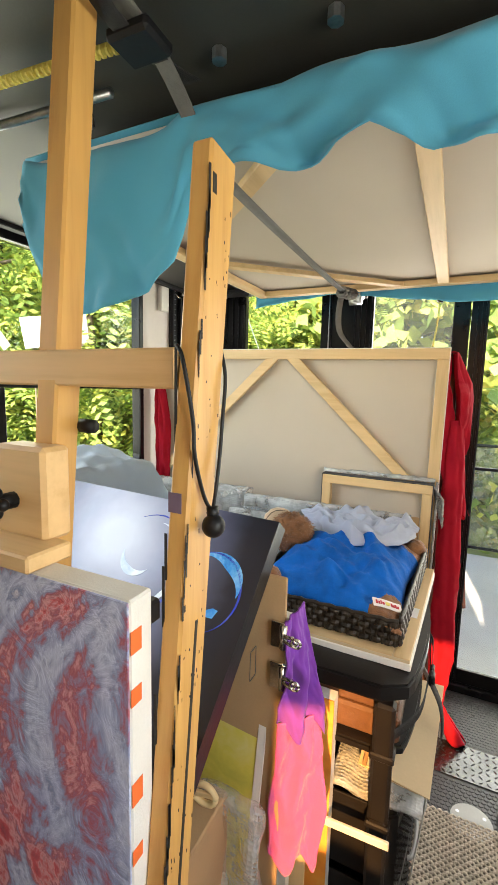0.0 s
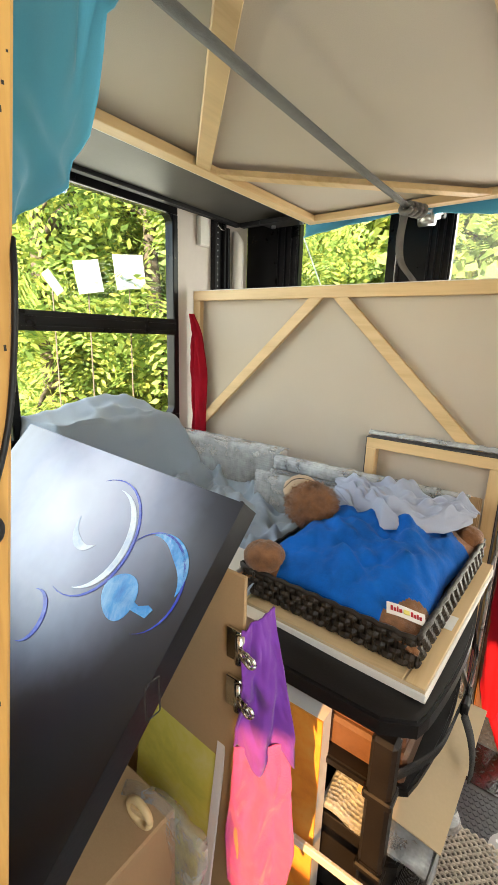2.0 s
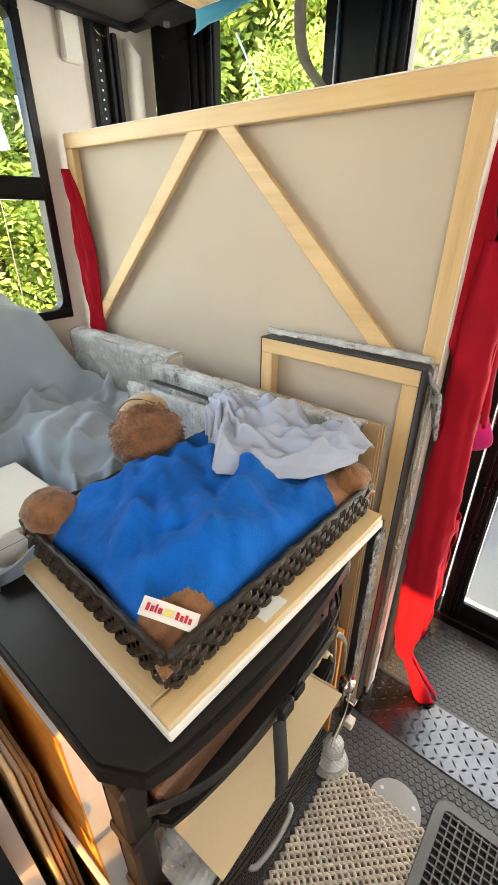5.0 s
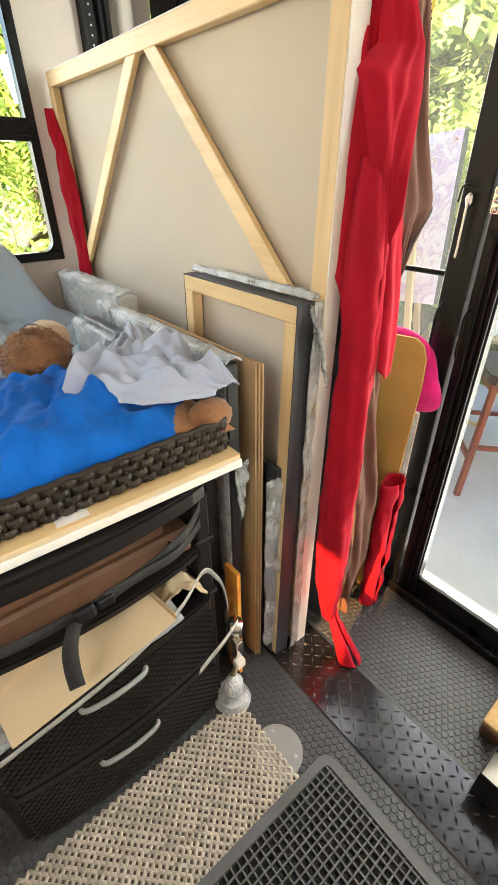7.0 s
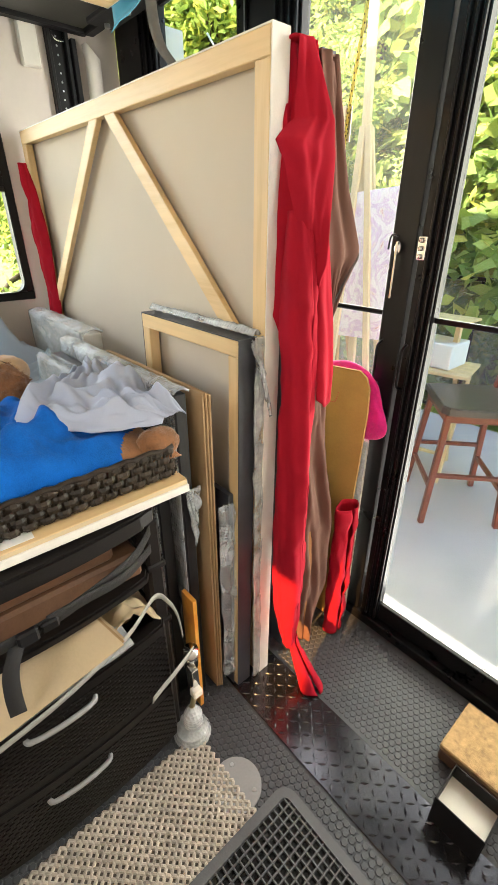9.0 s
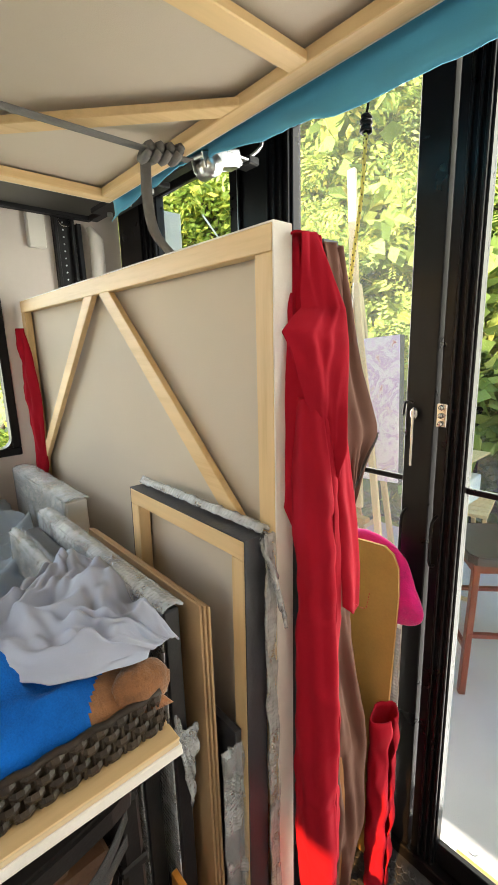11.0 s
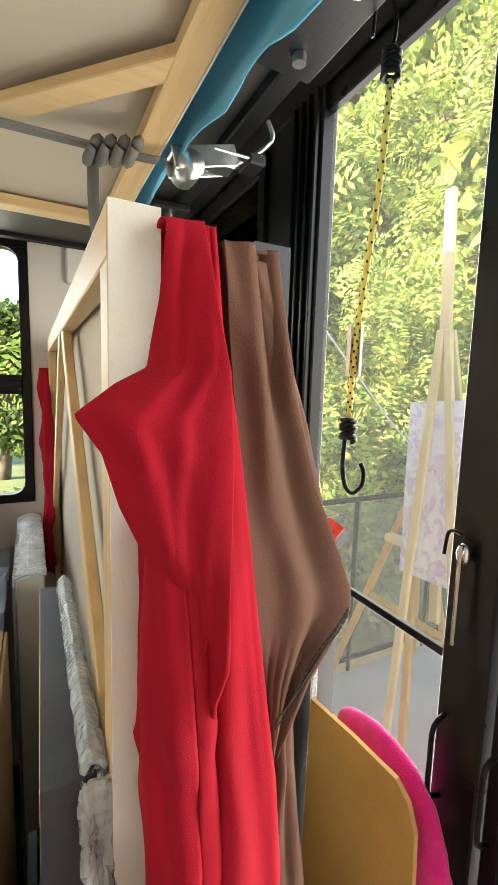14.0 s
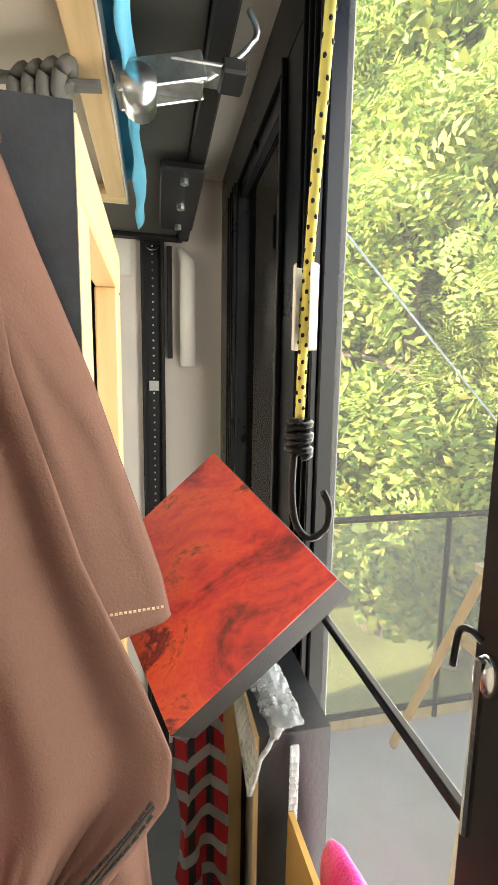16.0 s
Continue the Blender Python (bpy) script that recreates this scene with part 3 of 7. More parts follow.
# side window: frame, sliding rails and panes
def framed_window(name, y0, y1, z0, z1, x, mid=None, post=None, t=0.05, inward=1):
    w = thing(name, "black aluminium trailer window with clear glass", "window", (x, (y0 + y1) / 2, z0), kind="structure")
    xa, xb = x - 0.045, x + 0.012 * inward
    r = 0.035
    part("frame_rail", box(xa, xb, y0, y1, z1 - r, z1, 0.004), "black", w)
    part("frame_rail", box(xa, xb, y0, y1, z0, z0 + r, 0.004), "black", w)
    for ya, yb in ((y0, y0 + r), (y1 - r, y1)):
        part("frame_stile", box(xa, xb, ya, yb, z0 + r, z1 - r, 0.004), "black", w)
    for ya, s in ((y0 + r, 1), (y1 - r, -1)):
        for za, q in ((z0 + r, 1), (z1 - r, -1)):
            bm = bmesh.new()
            pts = [(ya, za)] + [(ya + s * 0.045 * (1 - math.cos(k * math.pi / 10)), za + q * 0.045 * (1 - math.sin(k * math.pi / 10))) for k in range(6)]
            lo = [bm.verts.new((xa + 0.006, a, b)) for a, b in pts]
            hi = [bm.verts.new((xb - 0.006, a, b)) for a, b in pts]
            bm.faces.new(lo)
            bm.faces.new(hi[::-1])
            for k in range(len(pts)):
                bm.faces.new((lo[k], hi[k], hi[(k + 1) % len(pts)], lo[(k + 1) % len(pts)]))
            bmesh.ops.recalc_face_normals(bm, faces=bm.faces)
            part("corner_fillet", bm, "black", w)
    if mid:
        part("middle_rail", box(xa + 0.004, xb + 0.010, y0 + r, y1 - r, mid[0], mid[1], 0.003), "black", w)
        part("track_lip", box(xb + 0.010, xb + 0.016, y0 + r, y1 - r, mid[0] + 0.018, mid[0] + 0.026, 0.001), "black", w)
        part("track_lip", box(xb + 0.010, xb + 0.016, y0 + r, y1 - r, mid[1] - 0.022, mid[1] - 0.014, 0.001), "black", w)
        spans = [(mid[1], z1 - r, [(y0 + r, y1 - r)])]
        if post:
            part("sash_stile", box(xa + 0.004, xb + 0.004, post[0], post[1], z0 + r, mid[0], 0.003), "black", w)
            spans.append((z0 + r, mid[0], [(y0 + r, post[0]), (post[1], y1 - r)]))
        else:
            spans.append((z0 + r, mid[0], [(y0 + r, y1 - r)]))
    else:
        spans = [(z0 + r, z1 - r, [(y0 + r, y1 - r)])]
    for za, zb, ys in spans:
        for ya, yb in ys:
            g = part("pane", box(x - 0.022, x - 0.018, ya, yb, za, zb, 0), "pane", w)
            g.visible_shadow = False
    return w


framed_window("window_1", *WIN[:2], *WIN[2:], LEFT, (1.615, 1.69), (1.315, 1.35))
# right-hand window is unseen, added as an opening for fill light
framed_window("added_window_right", -0.15, 0.85, 1.2, 2.1, RIGHT + 0.03, (1.6, 1.65), inward=-1)

# front windows, unseen: added so sun patches fall on canvas and trousers; plain frame
for name, xa, xb, za, zb in (("window_3", 0.54, 0.84, 1.64, 2.16), ("window_4", 1.02, 1.20, 1.60, 2.20)):
    fw = thing(name, "unseen window added for the sun patches, bronze tinted to dim them", "window", ((xa + xb) / 2, FRONT, za), kind="structure")
    for z in (za, zb - 0.012):
        part("frame_rail", box(xa, xb, FRONT - 0.05, FRONT + 0.01, z, z + 0.012), "black", fw)
    for x in (xa, xb - 0.012):
        part("frame_stile", box(x, x + 0.012, FRONT - 0.05, FRONT + 0.01, za + 0.012, zb - 0.012), "black", fw)
    part("pane", box(xa + 0.012, xb - 0.012, FRONT - 0.022, FRONT - 0.018, za + 0.012, zb - 0.012, 0), "pane_bronze", fw)

# rear wall of sliding glass doors
rear = thing("door_1", "black aluminium sliding glass patio doors across the trailer's rear", "door", (0, REAR, 0), kind="structure")
Y0, Y1 = REAR, REAR + 0.04
part("header", box(LEFT, RIGHT, Y0, Y1, 2.30, HIGH, 0.003), "black", rear)
part("threshold", box(LEFT, RIGHT, Y0 - 0.02, Y1 + 0.05, 0, 0.045, 0.004), "black", rear)


def fluted(x0, x1, z0, z1, ribs, y0=Y0, y1=Y1, who=rear, name="stile"):
    """An upright frame profile with long ribs on its room side."""
    st = part(name, box(x0, x1, y0, y1, z0, z1, 0.003), "black", who)
    for r in ribs:
        part("rib", box(r, r + 0.008, y0 - 0.012, y0, z0, z1, 0.002), "black", st)
    return st


fluted(LEFT, -0.885, 0.045, 2.30, [-1.02, -0.975, -0.935, -0.90])
fluted(-0.40, -0.105, 0.045, 2.30, [-0.345, -0.21, -0.18, -0.15, -0.122])
part("steel_strip", box(-0.355, -0.349, Y0 - 0.006, Y0, 0.05, 2.30, 0.001), "steel", rear)
inner = fluted(0.295, 0.372, 0.045, 2.30, [], Y0 - 0.008, Y1 - 0.012)
outer = fluted(0.378, 0.455, 0.045, 2.30, [0.405, 0.425, 0.442], Y0 + 0.004, Y1)
fluted(1.14, RIGHT, 0.045, 2.30, [1.15])
for xa, xb in ((-0.885, -0.40), (-0.105, 0.295), (0.455, 1.14)):
    part("bottom_rail", box(xa, xb, Y0 + 0.01, Y1 - 0.01, 0.045, 0.125, 0.003), "black", rear)
    part("top_rail", box(xa, xb, Y0 + 0.01, Y1 - 0.01, 2.25, 2.30, 0.003), "black", rear)
    if xa > -0.5:
        part("cross_bar", box(xa, xb, Y0 + 0.012, Y0 + 0.024, 1.240, 1.255, 0.002), "black", rear)
    if -0.2 < xa < 0.2:
        g = part("screen", box(xa, xb, Y0 + 0.027, Y0 + 0.028, 0.125, 2.25, 0), "screen_fine", rear, "fine insect screen")
    else:
        g = part("pane", box(xa, xb, Y0 + 0.026, Y0 + 0.029, 0.125, 2.25, 0), "pane_hazy" if xa > -0.5 else "pane", rear)
    g.visible_shadow = False
# latch, hasp and pull bars on the stiles
lt = part("latch_plate", box(0.380, 0.406, Y0 - 0.014, Y0 - 0.010, 1.405, 1.465, 0.002), "chrome", rear, "chrome slide latch")
for z in (1.415, 1.435, 1.455):
    part("latch_bead", ball((0.393, Y0 - 0.017, z), 0.007, n=8), "chrome", lt, smooth=True)
hs = part("hasp", tube([(0.328, Y0 - 0.03, 1.30), (0.328, Y0 - 0.03, 1.45)], 0.004), "chrome", rear, "bent steel hasp pin")
part("hasp_eye", ball((0.328, Y0 - 0.022, 1.435), 0.011, (1, 1, 1.6), 8), "chrome", hs, smooth=True)
part("hasp_arm", tube(smooth_line([(0.328, Y0 - 0.03, 1.465), (0.318, Y0 - 0.032, 1.468), (0.308, Y0 - 0.034, 1.462), (0.304, Y0 - 0.034, 1.43)], 14), 0.0028), "black", hs, smooth=True)
for x in (0.312, 0.396):
    part("pull_handle", tube(smooth_line([(x, Y0 - 0.008, 1.03), (x, Y0 - 0.034, 1.045), (x, Y0 - 0.036, 1.10), (x, Y0 - 0.034, 1.155), (x, Y0 - 0.008, 1.17)], 14), 0.0042), "black", rear, "black pull handle", smooth=True)


def crease(u, v, seed, n, amp, sharp, slope=1.0):
    """Sharp little ridges at odd angles."""
    rg = random.Random(seed)
    z = 0.0
    for k in range(n):
        a, c, d, L = rg.uniform(-0.9, 0.9) * slope, rg.random(), rg.random(), rg.uniform(0.15, 0.4)
        s = (u - c) * math.cos(a) + (v - d) * math.sin(a) * 2
        t = -(u - c) * math.sin(a) + (v - d) * math.cos(a)
        z += amp * rg.choice((1, 1, -0.7)) * math.exp(-(s * sharp) ** 2 - (t / L) ** 2)
    return z

# ---------------------------------------------------------------- bed lift above the room
plat = thing("bed_platform", "dark taupe lift bed platform raised under the ceiling", "bed", (0, 1.5, 2.2))
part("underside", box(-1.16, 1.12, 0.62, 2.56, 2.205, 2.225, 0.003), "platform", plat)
part("side_rail", box(-1.20, -1.16, 0.60, 2.58, 2.19, 2.31, 0.004), "black_matt", plat)
part("side_rail", box(1.12, 1.16, 0.60, 2.58, 2.19, 2.31, 0.004), "black_matt", plat)
part("end_rail", box(-1.16, 1.12, 2.56, 2.60, 2.185, 2.31, 0.004), "black_matt", plat)
part("end_rail", box(-1.16, 1.12, 0.58, 0.62, 2.185, 2.31, 0.004), "black_matt", plat)
for x0, x1 in ((-0.98, -0.55), (0.05, 0.42)):
    pl = part("bracket_plate", box(x0, x1, 2.49, 2.60, 2.165, 2.185, 0.004), "black_matt", plat)
    for x in (x0 + 0.05, (x0 + x1) / 2, x1 - 0.05):
        part("bolt_head", disc((x, 2.55, 2.152), 0.011, 0.013, 8), "steel", pl)
for x, y in ((-0.07, 0.95), (0.13, 0.95), (-0.42, 1.0), (0.5, 1.0), (0.25, 2.45)):
    part("bolt_head", disc((x, y, 2.186), 0.013, 0.018, 8), "steel", plat)
lift = thing("lift_rail", "black perforated steel rail of the bed lift on the wall", "rail", (LEFT + 0.02, 2.465, 0))
part("channel", box(LEFT, LEFT + 0.012, 2.42, 2.51, 0, 2.30, 0.002), "black_matt", lift)
for y in (2.42, 2.495):
    part("flange", box(LEFT + 0.012, LEFT + 0.035, y, y + 0.015, 0, 2.30, 0.002), "black_matt", lift)
bm = bmesh.new()
for k in range(60):
    tube([(LEFT + 0.0122, 2.465, 0.5 + k * 0.03), (LEFT + 0.0135, 2.465, 0.5 + k * 0.03)], 0.004, 6, bm)
part("holes", bm, "steel", lift, stuff=True)
part("clip", box(LEFT + 0.012, LEFT + 0.03, 2.445, 2.485, 1.62, 1.66, 0.002), "steel", lift)
part("catch", tube(smooth_line([(LEFT + 0.03, 2.44, 2.19), (LEFT + 0.045, 2.45, 2.16), (LEFT + 0.045, 2.48, 2.16), (LEFT + 0.03, 2.49, 2.19)], 10), 0.004), "chrome", lift, smooth=True)
solo("wall_switch_box", box(LEFT, LEFT + 0.03, 2.31, 2.385, 2.06, 2.20, 0.006), "white_plastic", "white plastic switch box on the beige wall", "switch", at=(LEFT, 2.35, 2.06))
dk = thing("wall_bracket", "black and white lift motor bracket beside the rail", "bracket", (LEFT + 0.05, 2.62, 1.9))
part("arm", stick((LEFT + 0.02, 2.53, 2.18), (LEFT + 0.03, 2.53, 1.75), 0.02, 0.03, (1, 0, 0)), "black_matt", dk)
part("sleeve", tube([(LEFT + 0.045, 2.60, 1.72), (LEFT + 0.045, 2.60, 2.12), (LEFT + 0.04, 2.57, 2.17)], [0.032, 0.032, 0.012], 14), "white_plastic", dk, smooth=True)

# ---------------------------------------------------------------- stretched canvases
def stretched(name, w, h, depth, bar, label, at, turn, edge="primed", brace=None, back="canvas", group="", face=None, pine=("pine_x", "pine_z")):
    """A canvas seen from behind, built in the plane y = 0 and moved: x across, z up, bars on the -y side."""
    c = thing(name, label, "canvas", (0, 0, 0), group)
    y0, y1 = 0.0, depth
    part("cloth", box(-w / 2 + 0.003, w / 2 - 0.003, y1 - 0.012, y1 - 0.004, 0.003, h - 0.003, 0), back, c)
    part("painted_face", box(-w / 2, w / 2, y1 - 0.004, y1, 0, h, 0), face or edge, c)
    for x in (-w / 2, w / 2 - 0.003):
        part("edge_wrap", box(x, x + 0.003, y0 + 0.001, y1 - 0.004, 0, h, 0), edge, c)
    for z in (0, h - 0.003):
        part("edge_wrap", box(-w / 2 + 0.003, w / 2 - 0.003, y0 + 0.001, y1 - 0.004, z, z + 0.003, 0), edge, c)
    d1 = y1 - 0.012
    for z in (0.003, h - bar - 0.003):
        part("stretcher_bar", box(-w / 2 + 0.003, w / 2 - 0.003, y0, d1 * 0.8, z, z + bar, 0.002), pine[0], c)
    for x in (-w / 2 + 0.003, w / 2 - bar - 0.003):
        part("stretcher_bar", box(x, x + bar, y0 + 0.0006, d1 * 0.8, 0.003 + bar, h - 0.003 - bar, 0.002), pine[1], c)
    for p, q in brace or ():
        part("brace", stick((p[0], y0 + 0.012, p[1]), (q[0], y0 + 0.012, q[1]), bar, 0.018, (0, 1, 0)), pine[0], c, "diagonal pine brace")
    c.matrix_world = turn if isinstance(turn, Matrix) else pose(*at, *turn)
    return c


V = (((-0.03, 1.793), (-0.715, 1.138)), ((0.04, 1.793), (0.715, 1.148)), ((-0.69, 0.9), (0.69, 0.9)))
stretched("large_canvas", 1.495, 1.822, 0.048, 0.046, "very large blank canvas seen from behind, pine stretcher with diagonal braces", (-0.4553, 2.235, 0.0055), (0, 0.4, 0), brace=V)
# the hoisted canvas: bars face down
V2 = (((-0.023, 1.755), (-0.67, 1.085)), ((0.02, 1.755), (0.675, 1.06)), ((-0.67, 0.89), (0.67, 0.89)))
m = Matrix(((0, 0, -1, 1.14), (1, 0, 0, 1.71), (0, 1, 0, 2.105), (0, 0, 0, 1)))
stretched("overhead_canvas", 1.40, 1.78, 0.045, 0.046, "large blank canvas strapped flat overhead, pine stretcher with diagonal braces", None, m, brace=V2)

# teal sheet between platform and canvas, hanging over both ends
ts = thing("teal_sheet", "teal cotton bedsheet draped over the overhead canvas", "bedsheet", (0.1, 1.7, 2.16))


def near_drape(u, v):
    x = -0.60 + 1.75 * u
    low = along([(-0.60, 2.00), (-0.56, 1.86), (-0.47, 1.785), (-0.36, 1.80), (-0.27, 1.83), (-0.20, 1.89), (-0.16, 2.02), (-0.05, 2.035), (0.08, 2.02), (0.18, 2.045), (0.25, 2.02), (0.36, 2.00), (0.6, 2.02), (1.2, 2.03)], x)
    top = 2.165 + 0.015 * wob(x * 6, 1.0)
    z = top + (low - top) * v
    y = 0.995 - 0.05 * math.sin(math.pi * min(1, v * 1.2)) * (0.6 + wob(x * 5, v * 1.5, 2)) + 0.05 * v * wob(x * 9 + v * 2, v * 2.2, 5) + 0.018 * v * wob(x * 24 - v * 4, v * 3, 1)
    if v < 0.12:
        y += (0.12 - v) * 0.5
    return (x + 0.02 * v * wob(x * 7, v * 3, 8), y, z)


part("front_fall", cloth(110, 30, near_drape), "teal", ts, smooth=True)


def top_lay(u, v):
    x, y = -0.62 + 1.77 * u, 1.0 + 1.43 * v
    return (x, y, 2.158 + 0.012 * wob(x * 4, y * 4))


part("top_layer", cloth(30, 24, top_lay), "teal", ts, smooth=True)


def far_drape(u, v):
    x = -0.68 + 1.83 * u
    low = along([(-0.68, 2.06), (-0.6, 2.075), (-0.25, 2.11), (0.1, 2.065), (0.3, 2.04), (0.5, 2.035), (1.2, 2.04)], x) + 0.006 * wob(x * 20, 3)
    z = 2.165 + (low - 2.165) * v
    return (x, 2.432 + 0.018 * math.sin(math.pi * v) + 0.02 * v * wob(x * 7, v * 2, 3), z)


part("rear_fall", cloth(80, 10, far_drape), "teal", ts, smooth=True)

# ratchet strap that holds the canvas up
rs = thing("ratchet_strap", "grey webbing ratchet strap with zinc ratchet under the canvas", "strap", (-0.16, 1.7, 2.1))
part("webbing", ribbon([(-0.13, 0.64, 2.18), (-0.14, 0.86, 2.175), (-0.15, 1.0, 2.12), (-0.155, 1.05, 2.092), (-0.165, 1.7, 2.085), (-0.17, 2.27, 2.09), (-0.15, 2.40, 2.085)], 0.030, (1, 0.03, 0), 50), "webbing", rs, smooth=True)
for k in range(4):
    part("knot_turn", tube([(-0.172 + 0.010 * k + 0.020 * math.cos(a), 2.285 + 0.022 * k + 0.010 * math.sin(a * 1.0), 2.084 + 0.019 * math.sin(a)) for a in np.linspace(0, 6.1, 12)], 0.010, 6), "webbing", rs, smooth=True)
part("tail", ribbon([(-0.175, 2.285, 2.07), (-0.185, 2.288, 1.98), (-0.175, 2.30, 1.90), (-0.12, 2.33, 1.82), (-0.08, 2.34, 1.70)], 0.028, (0.8, 0.6, 0), 24), "webbing", rs, smooth=True)
rt = part("ratchet_body", box(-0.168, -0.122, 2.42, 2.55, 2.095, 2.105, 0.003), "steel", rs, "zinc ratchet buckle")
for x in (-0.17, -0.122):
    part("side_plate", stick((x, 2.42, 2.085), (x, 2.55, 2.12), 0.004, 0.04, (0, 0, 1)), "steel", rt)
bm = tube([(-0.175, 2.455, 2.080), (-0.115, 2.455, 2.080)], 0.026, 14)
part("drum", bm, "steel", rt, smooth=True)
part("lever", box(-0.172, -0.118, 2.50, 2.60, 2.118, 2.124, 0.002), "steel", rt)
part("grip", box(-0.174, -0.116, 2.575, 2.615, 2.112, 2.134, 0.004), "black_matt", rt)
part("hook", tube(smooth_line([(-0.145, 2.55, 2.11), (-0.13, 2.60, 2.14), (-0.12, 2.628, 2.17), (-0.118, 2.615, 2.20)], 14), 0.005), "steel", rs, smooth=True)
# second strap at the near end
s2 = thing("cam_strap", "black strap with buckle under the lift bed", "strap", (-0.2, 0.85, 2.18))
part("webbing", ribbon([(-0.13, 0.66, 2.178), (-0.15, 0.78, 2.16), (-0.145, 0.90, 2.17), (-0.14, 0.98, 2.19)], 0.03, (1, 0, 0), 16), "webbing_black", s2, smooth=True)
part("buckle", box(-0.185, -0.105, 0.80, 0.87, 2.150, 2.172, 0.006), "black_matt", s2)
yc = thing("yellow_bungee", "yellow ribbed bungee cord under the lift bed", "cord", (-0.4, 0.85, 2.18))
part("cord", tube([(-0.75, 0.80, 2.175), (-0.18, 0.845, 2.178)], 0.008, 8), "yellow", yc, smooth=True)
bm = bmesh.new()
for k in range(46):
    x = -0.74 + 0.0122 * k
    tube([(x, 0.80 + (x + 0.75) * 0.079, 2.175), (x + 0.004, 0.80 + (x + 0.754) * 0.079, 2.175)], 0.0095, 8, bm)
part("ribs", bm, "yellow", yc, stuff=True)
solo("steel_tube", tube([(-1.16, 0.90, 2.19), (-0.30, 0.94, 2.188)], 0.009, 10), "steel", "thin grey steel tube under the lift bed", "tube", smooth=True, at=(-0.7, 0.92, 2.18))

# ---------------------------------------------------------------- floor coverings
dp = thing("diamond_plate", "black diamond plate strip across the floor", "floor plate", (0.6, 2.24, 0.001), kind="structure")
part("sheet_metal", box(-0.2, RIGHT - 0.01, 2.135, 2.335, 0.001, 0.005, 0.001), "plate", dp)
bm = bmesh.new()
for i in range(46):
    for j in range(7):
        cx, cy = -0.18 + 0.0295 * i, 2.15 + 0.0285 * j
        a = math.radians(45 if (i + j) % 2 else -45)
        ca, sa = math.cos(a), math.sin(a)
        ring = [bm.verts.new((cx + ca * u - sa * v, cy + sa * u + ca * v, 0.005)) for u, v in ((0.0135, 0), (0, 0.0042), (-0.0135, 0), (0, -0.0042))]
        tops = [bm.verts.new((cx + ca * u, cy + sa * u, 0.0078)) for u in (0.006, -0.006)]
        for f in ((0, 1, 4), (1, 5, 4), (1, 2, 5), (2, 3, 5), (3, 4, 5), (3, 0, 4)):
            q = ring + tops
            bm.faces.new([q[k] for k in f])
part("lozenges", bm, "plate", dp, stuff=True)
bm = bmesh.new()
P = 0.0215
for i in range(66):
    for j in range(94):
        cx, cy = 0.10 + P * i + (P / 2 if j % 2 else 0), 1.0 + P * 0.866 * j
        if cx > RIGHT - 0.01 or cy > REAR - 0.03 or 2.12 < cy < 2.35:
            continue
        a = [bm.verts.new((cx + P * 0.50 * math.cos(k * math.pi / 3 + math.pi / 6), cy + P * 0.50 * math.sin(k * math.pi / 3 + math.pi / 6), 0.0)) for k in range(6)]
        b = [bm.verts.new((cx + P * 0.40 * math.cos(k * math.pi / 3 + math.pi / 6), cy + P * 0.40 * math.sin(k * math.pi / 3 + math.pi / 6), 0.0025)) for k in range(6)]
        bm.faces.new(b)
        for k in range(6):
            bm.faces.new((a[k], a[(k + 1) % 6], b[(k + 1) % 6], b[k]))
BASE["floor"] = Vector()
part("hexagon_studs", bm, "rubber", floor, stuff=True)

rug = thing("woven_rug", "beige and brown basket weave rug on the rubber floor", "rug", (0.45, 1.4, 0.003))
part("backing", box(0.315, 0.62, 0.75, 1.94, 0.003, 0.007, 0.001), "rug_dark", rug)
bm = bmesh.new()
for i in range(25):
    for j in range(98):
        cx, cy = 0.325 + 0.0121 * i, 0.765 + 0.0121 * j
        a = math.radians(45 if (i + j) % 2 else -45)
        ca, sa = math.cos(a), math.sin(a)
        hump = 0.0042 + 0.001 * ((i * 7 + j * 3) % 4) / 3
        rows = []
        for u, h in ((-0.0118, 0.0006), (-0.005, hump * 0.85), (0.0, hump), (0.005, hump * 0.85), (0.0118, 0.0006)):
            rows.append([bm.verts.new((cx + ca * u - sa * v, cy + sa * u + ca * v, 0.007 + h * k)) for v, k in ((-0.0050, 0.35), (-0.0022, 1.0), (0.0022, 1.0), (0.0050, 0.35))])
        for p, q in zip(rows, rows[1:]):
            for k in range(3):
                bm.faces.new((p[k], q[k], q[k + 1], p[k + 1]))
part("weave", bm, "rug", rug, "grey beige woven straps", stuff=True)

gm = thing("drain_mat", "grey rubber mat with an open square grid", "mat", (0.85, 1.6, 0.009))
GX0, GX1, GY0, GY1 = 0.605, 1.145, 0.95, 2.06


def round_frame(x0, x1, y0, y1, w, r, z0, z1):
    bm = bmesh.new()

    def ring(k, z):
        pts = []
        for cx, cy, a0 in ((x1 - r, y1 - r, 0), (x0 + r, y1 - r, 90), (x0 + r, y0 + r, 180), (x1 - r, y0 + r, 270)):
            for s in range(7):
                a = math.radians(a0 + 15 * s)
                pts.append(bm.verts.new((cx + (r - k) * math.cos(a), cy + (r - k) * math.sin(a), z)))
        return pts

    rings = [ring(0, z0), ring(0.002, z1), ring(w - 0.002, z1), ring(w, z0)]
    for a, b in zip(rings, rings[1:]):
        for k in range(len(a)):
            bm.faces.new((a[k], a[(k + 1) % len(a)], b[(k + 1) % len(a)], b[k]))
    return bm


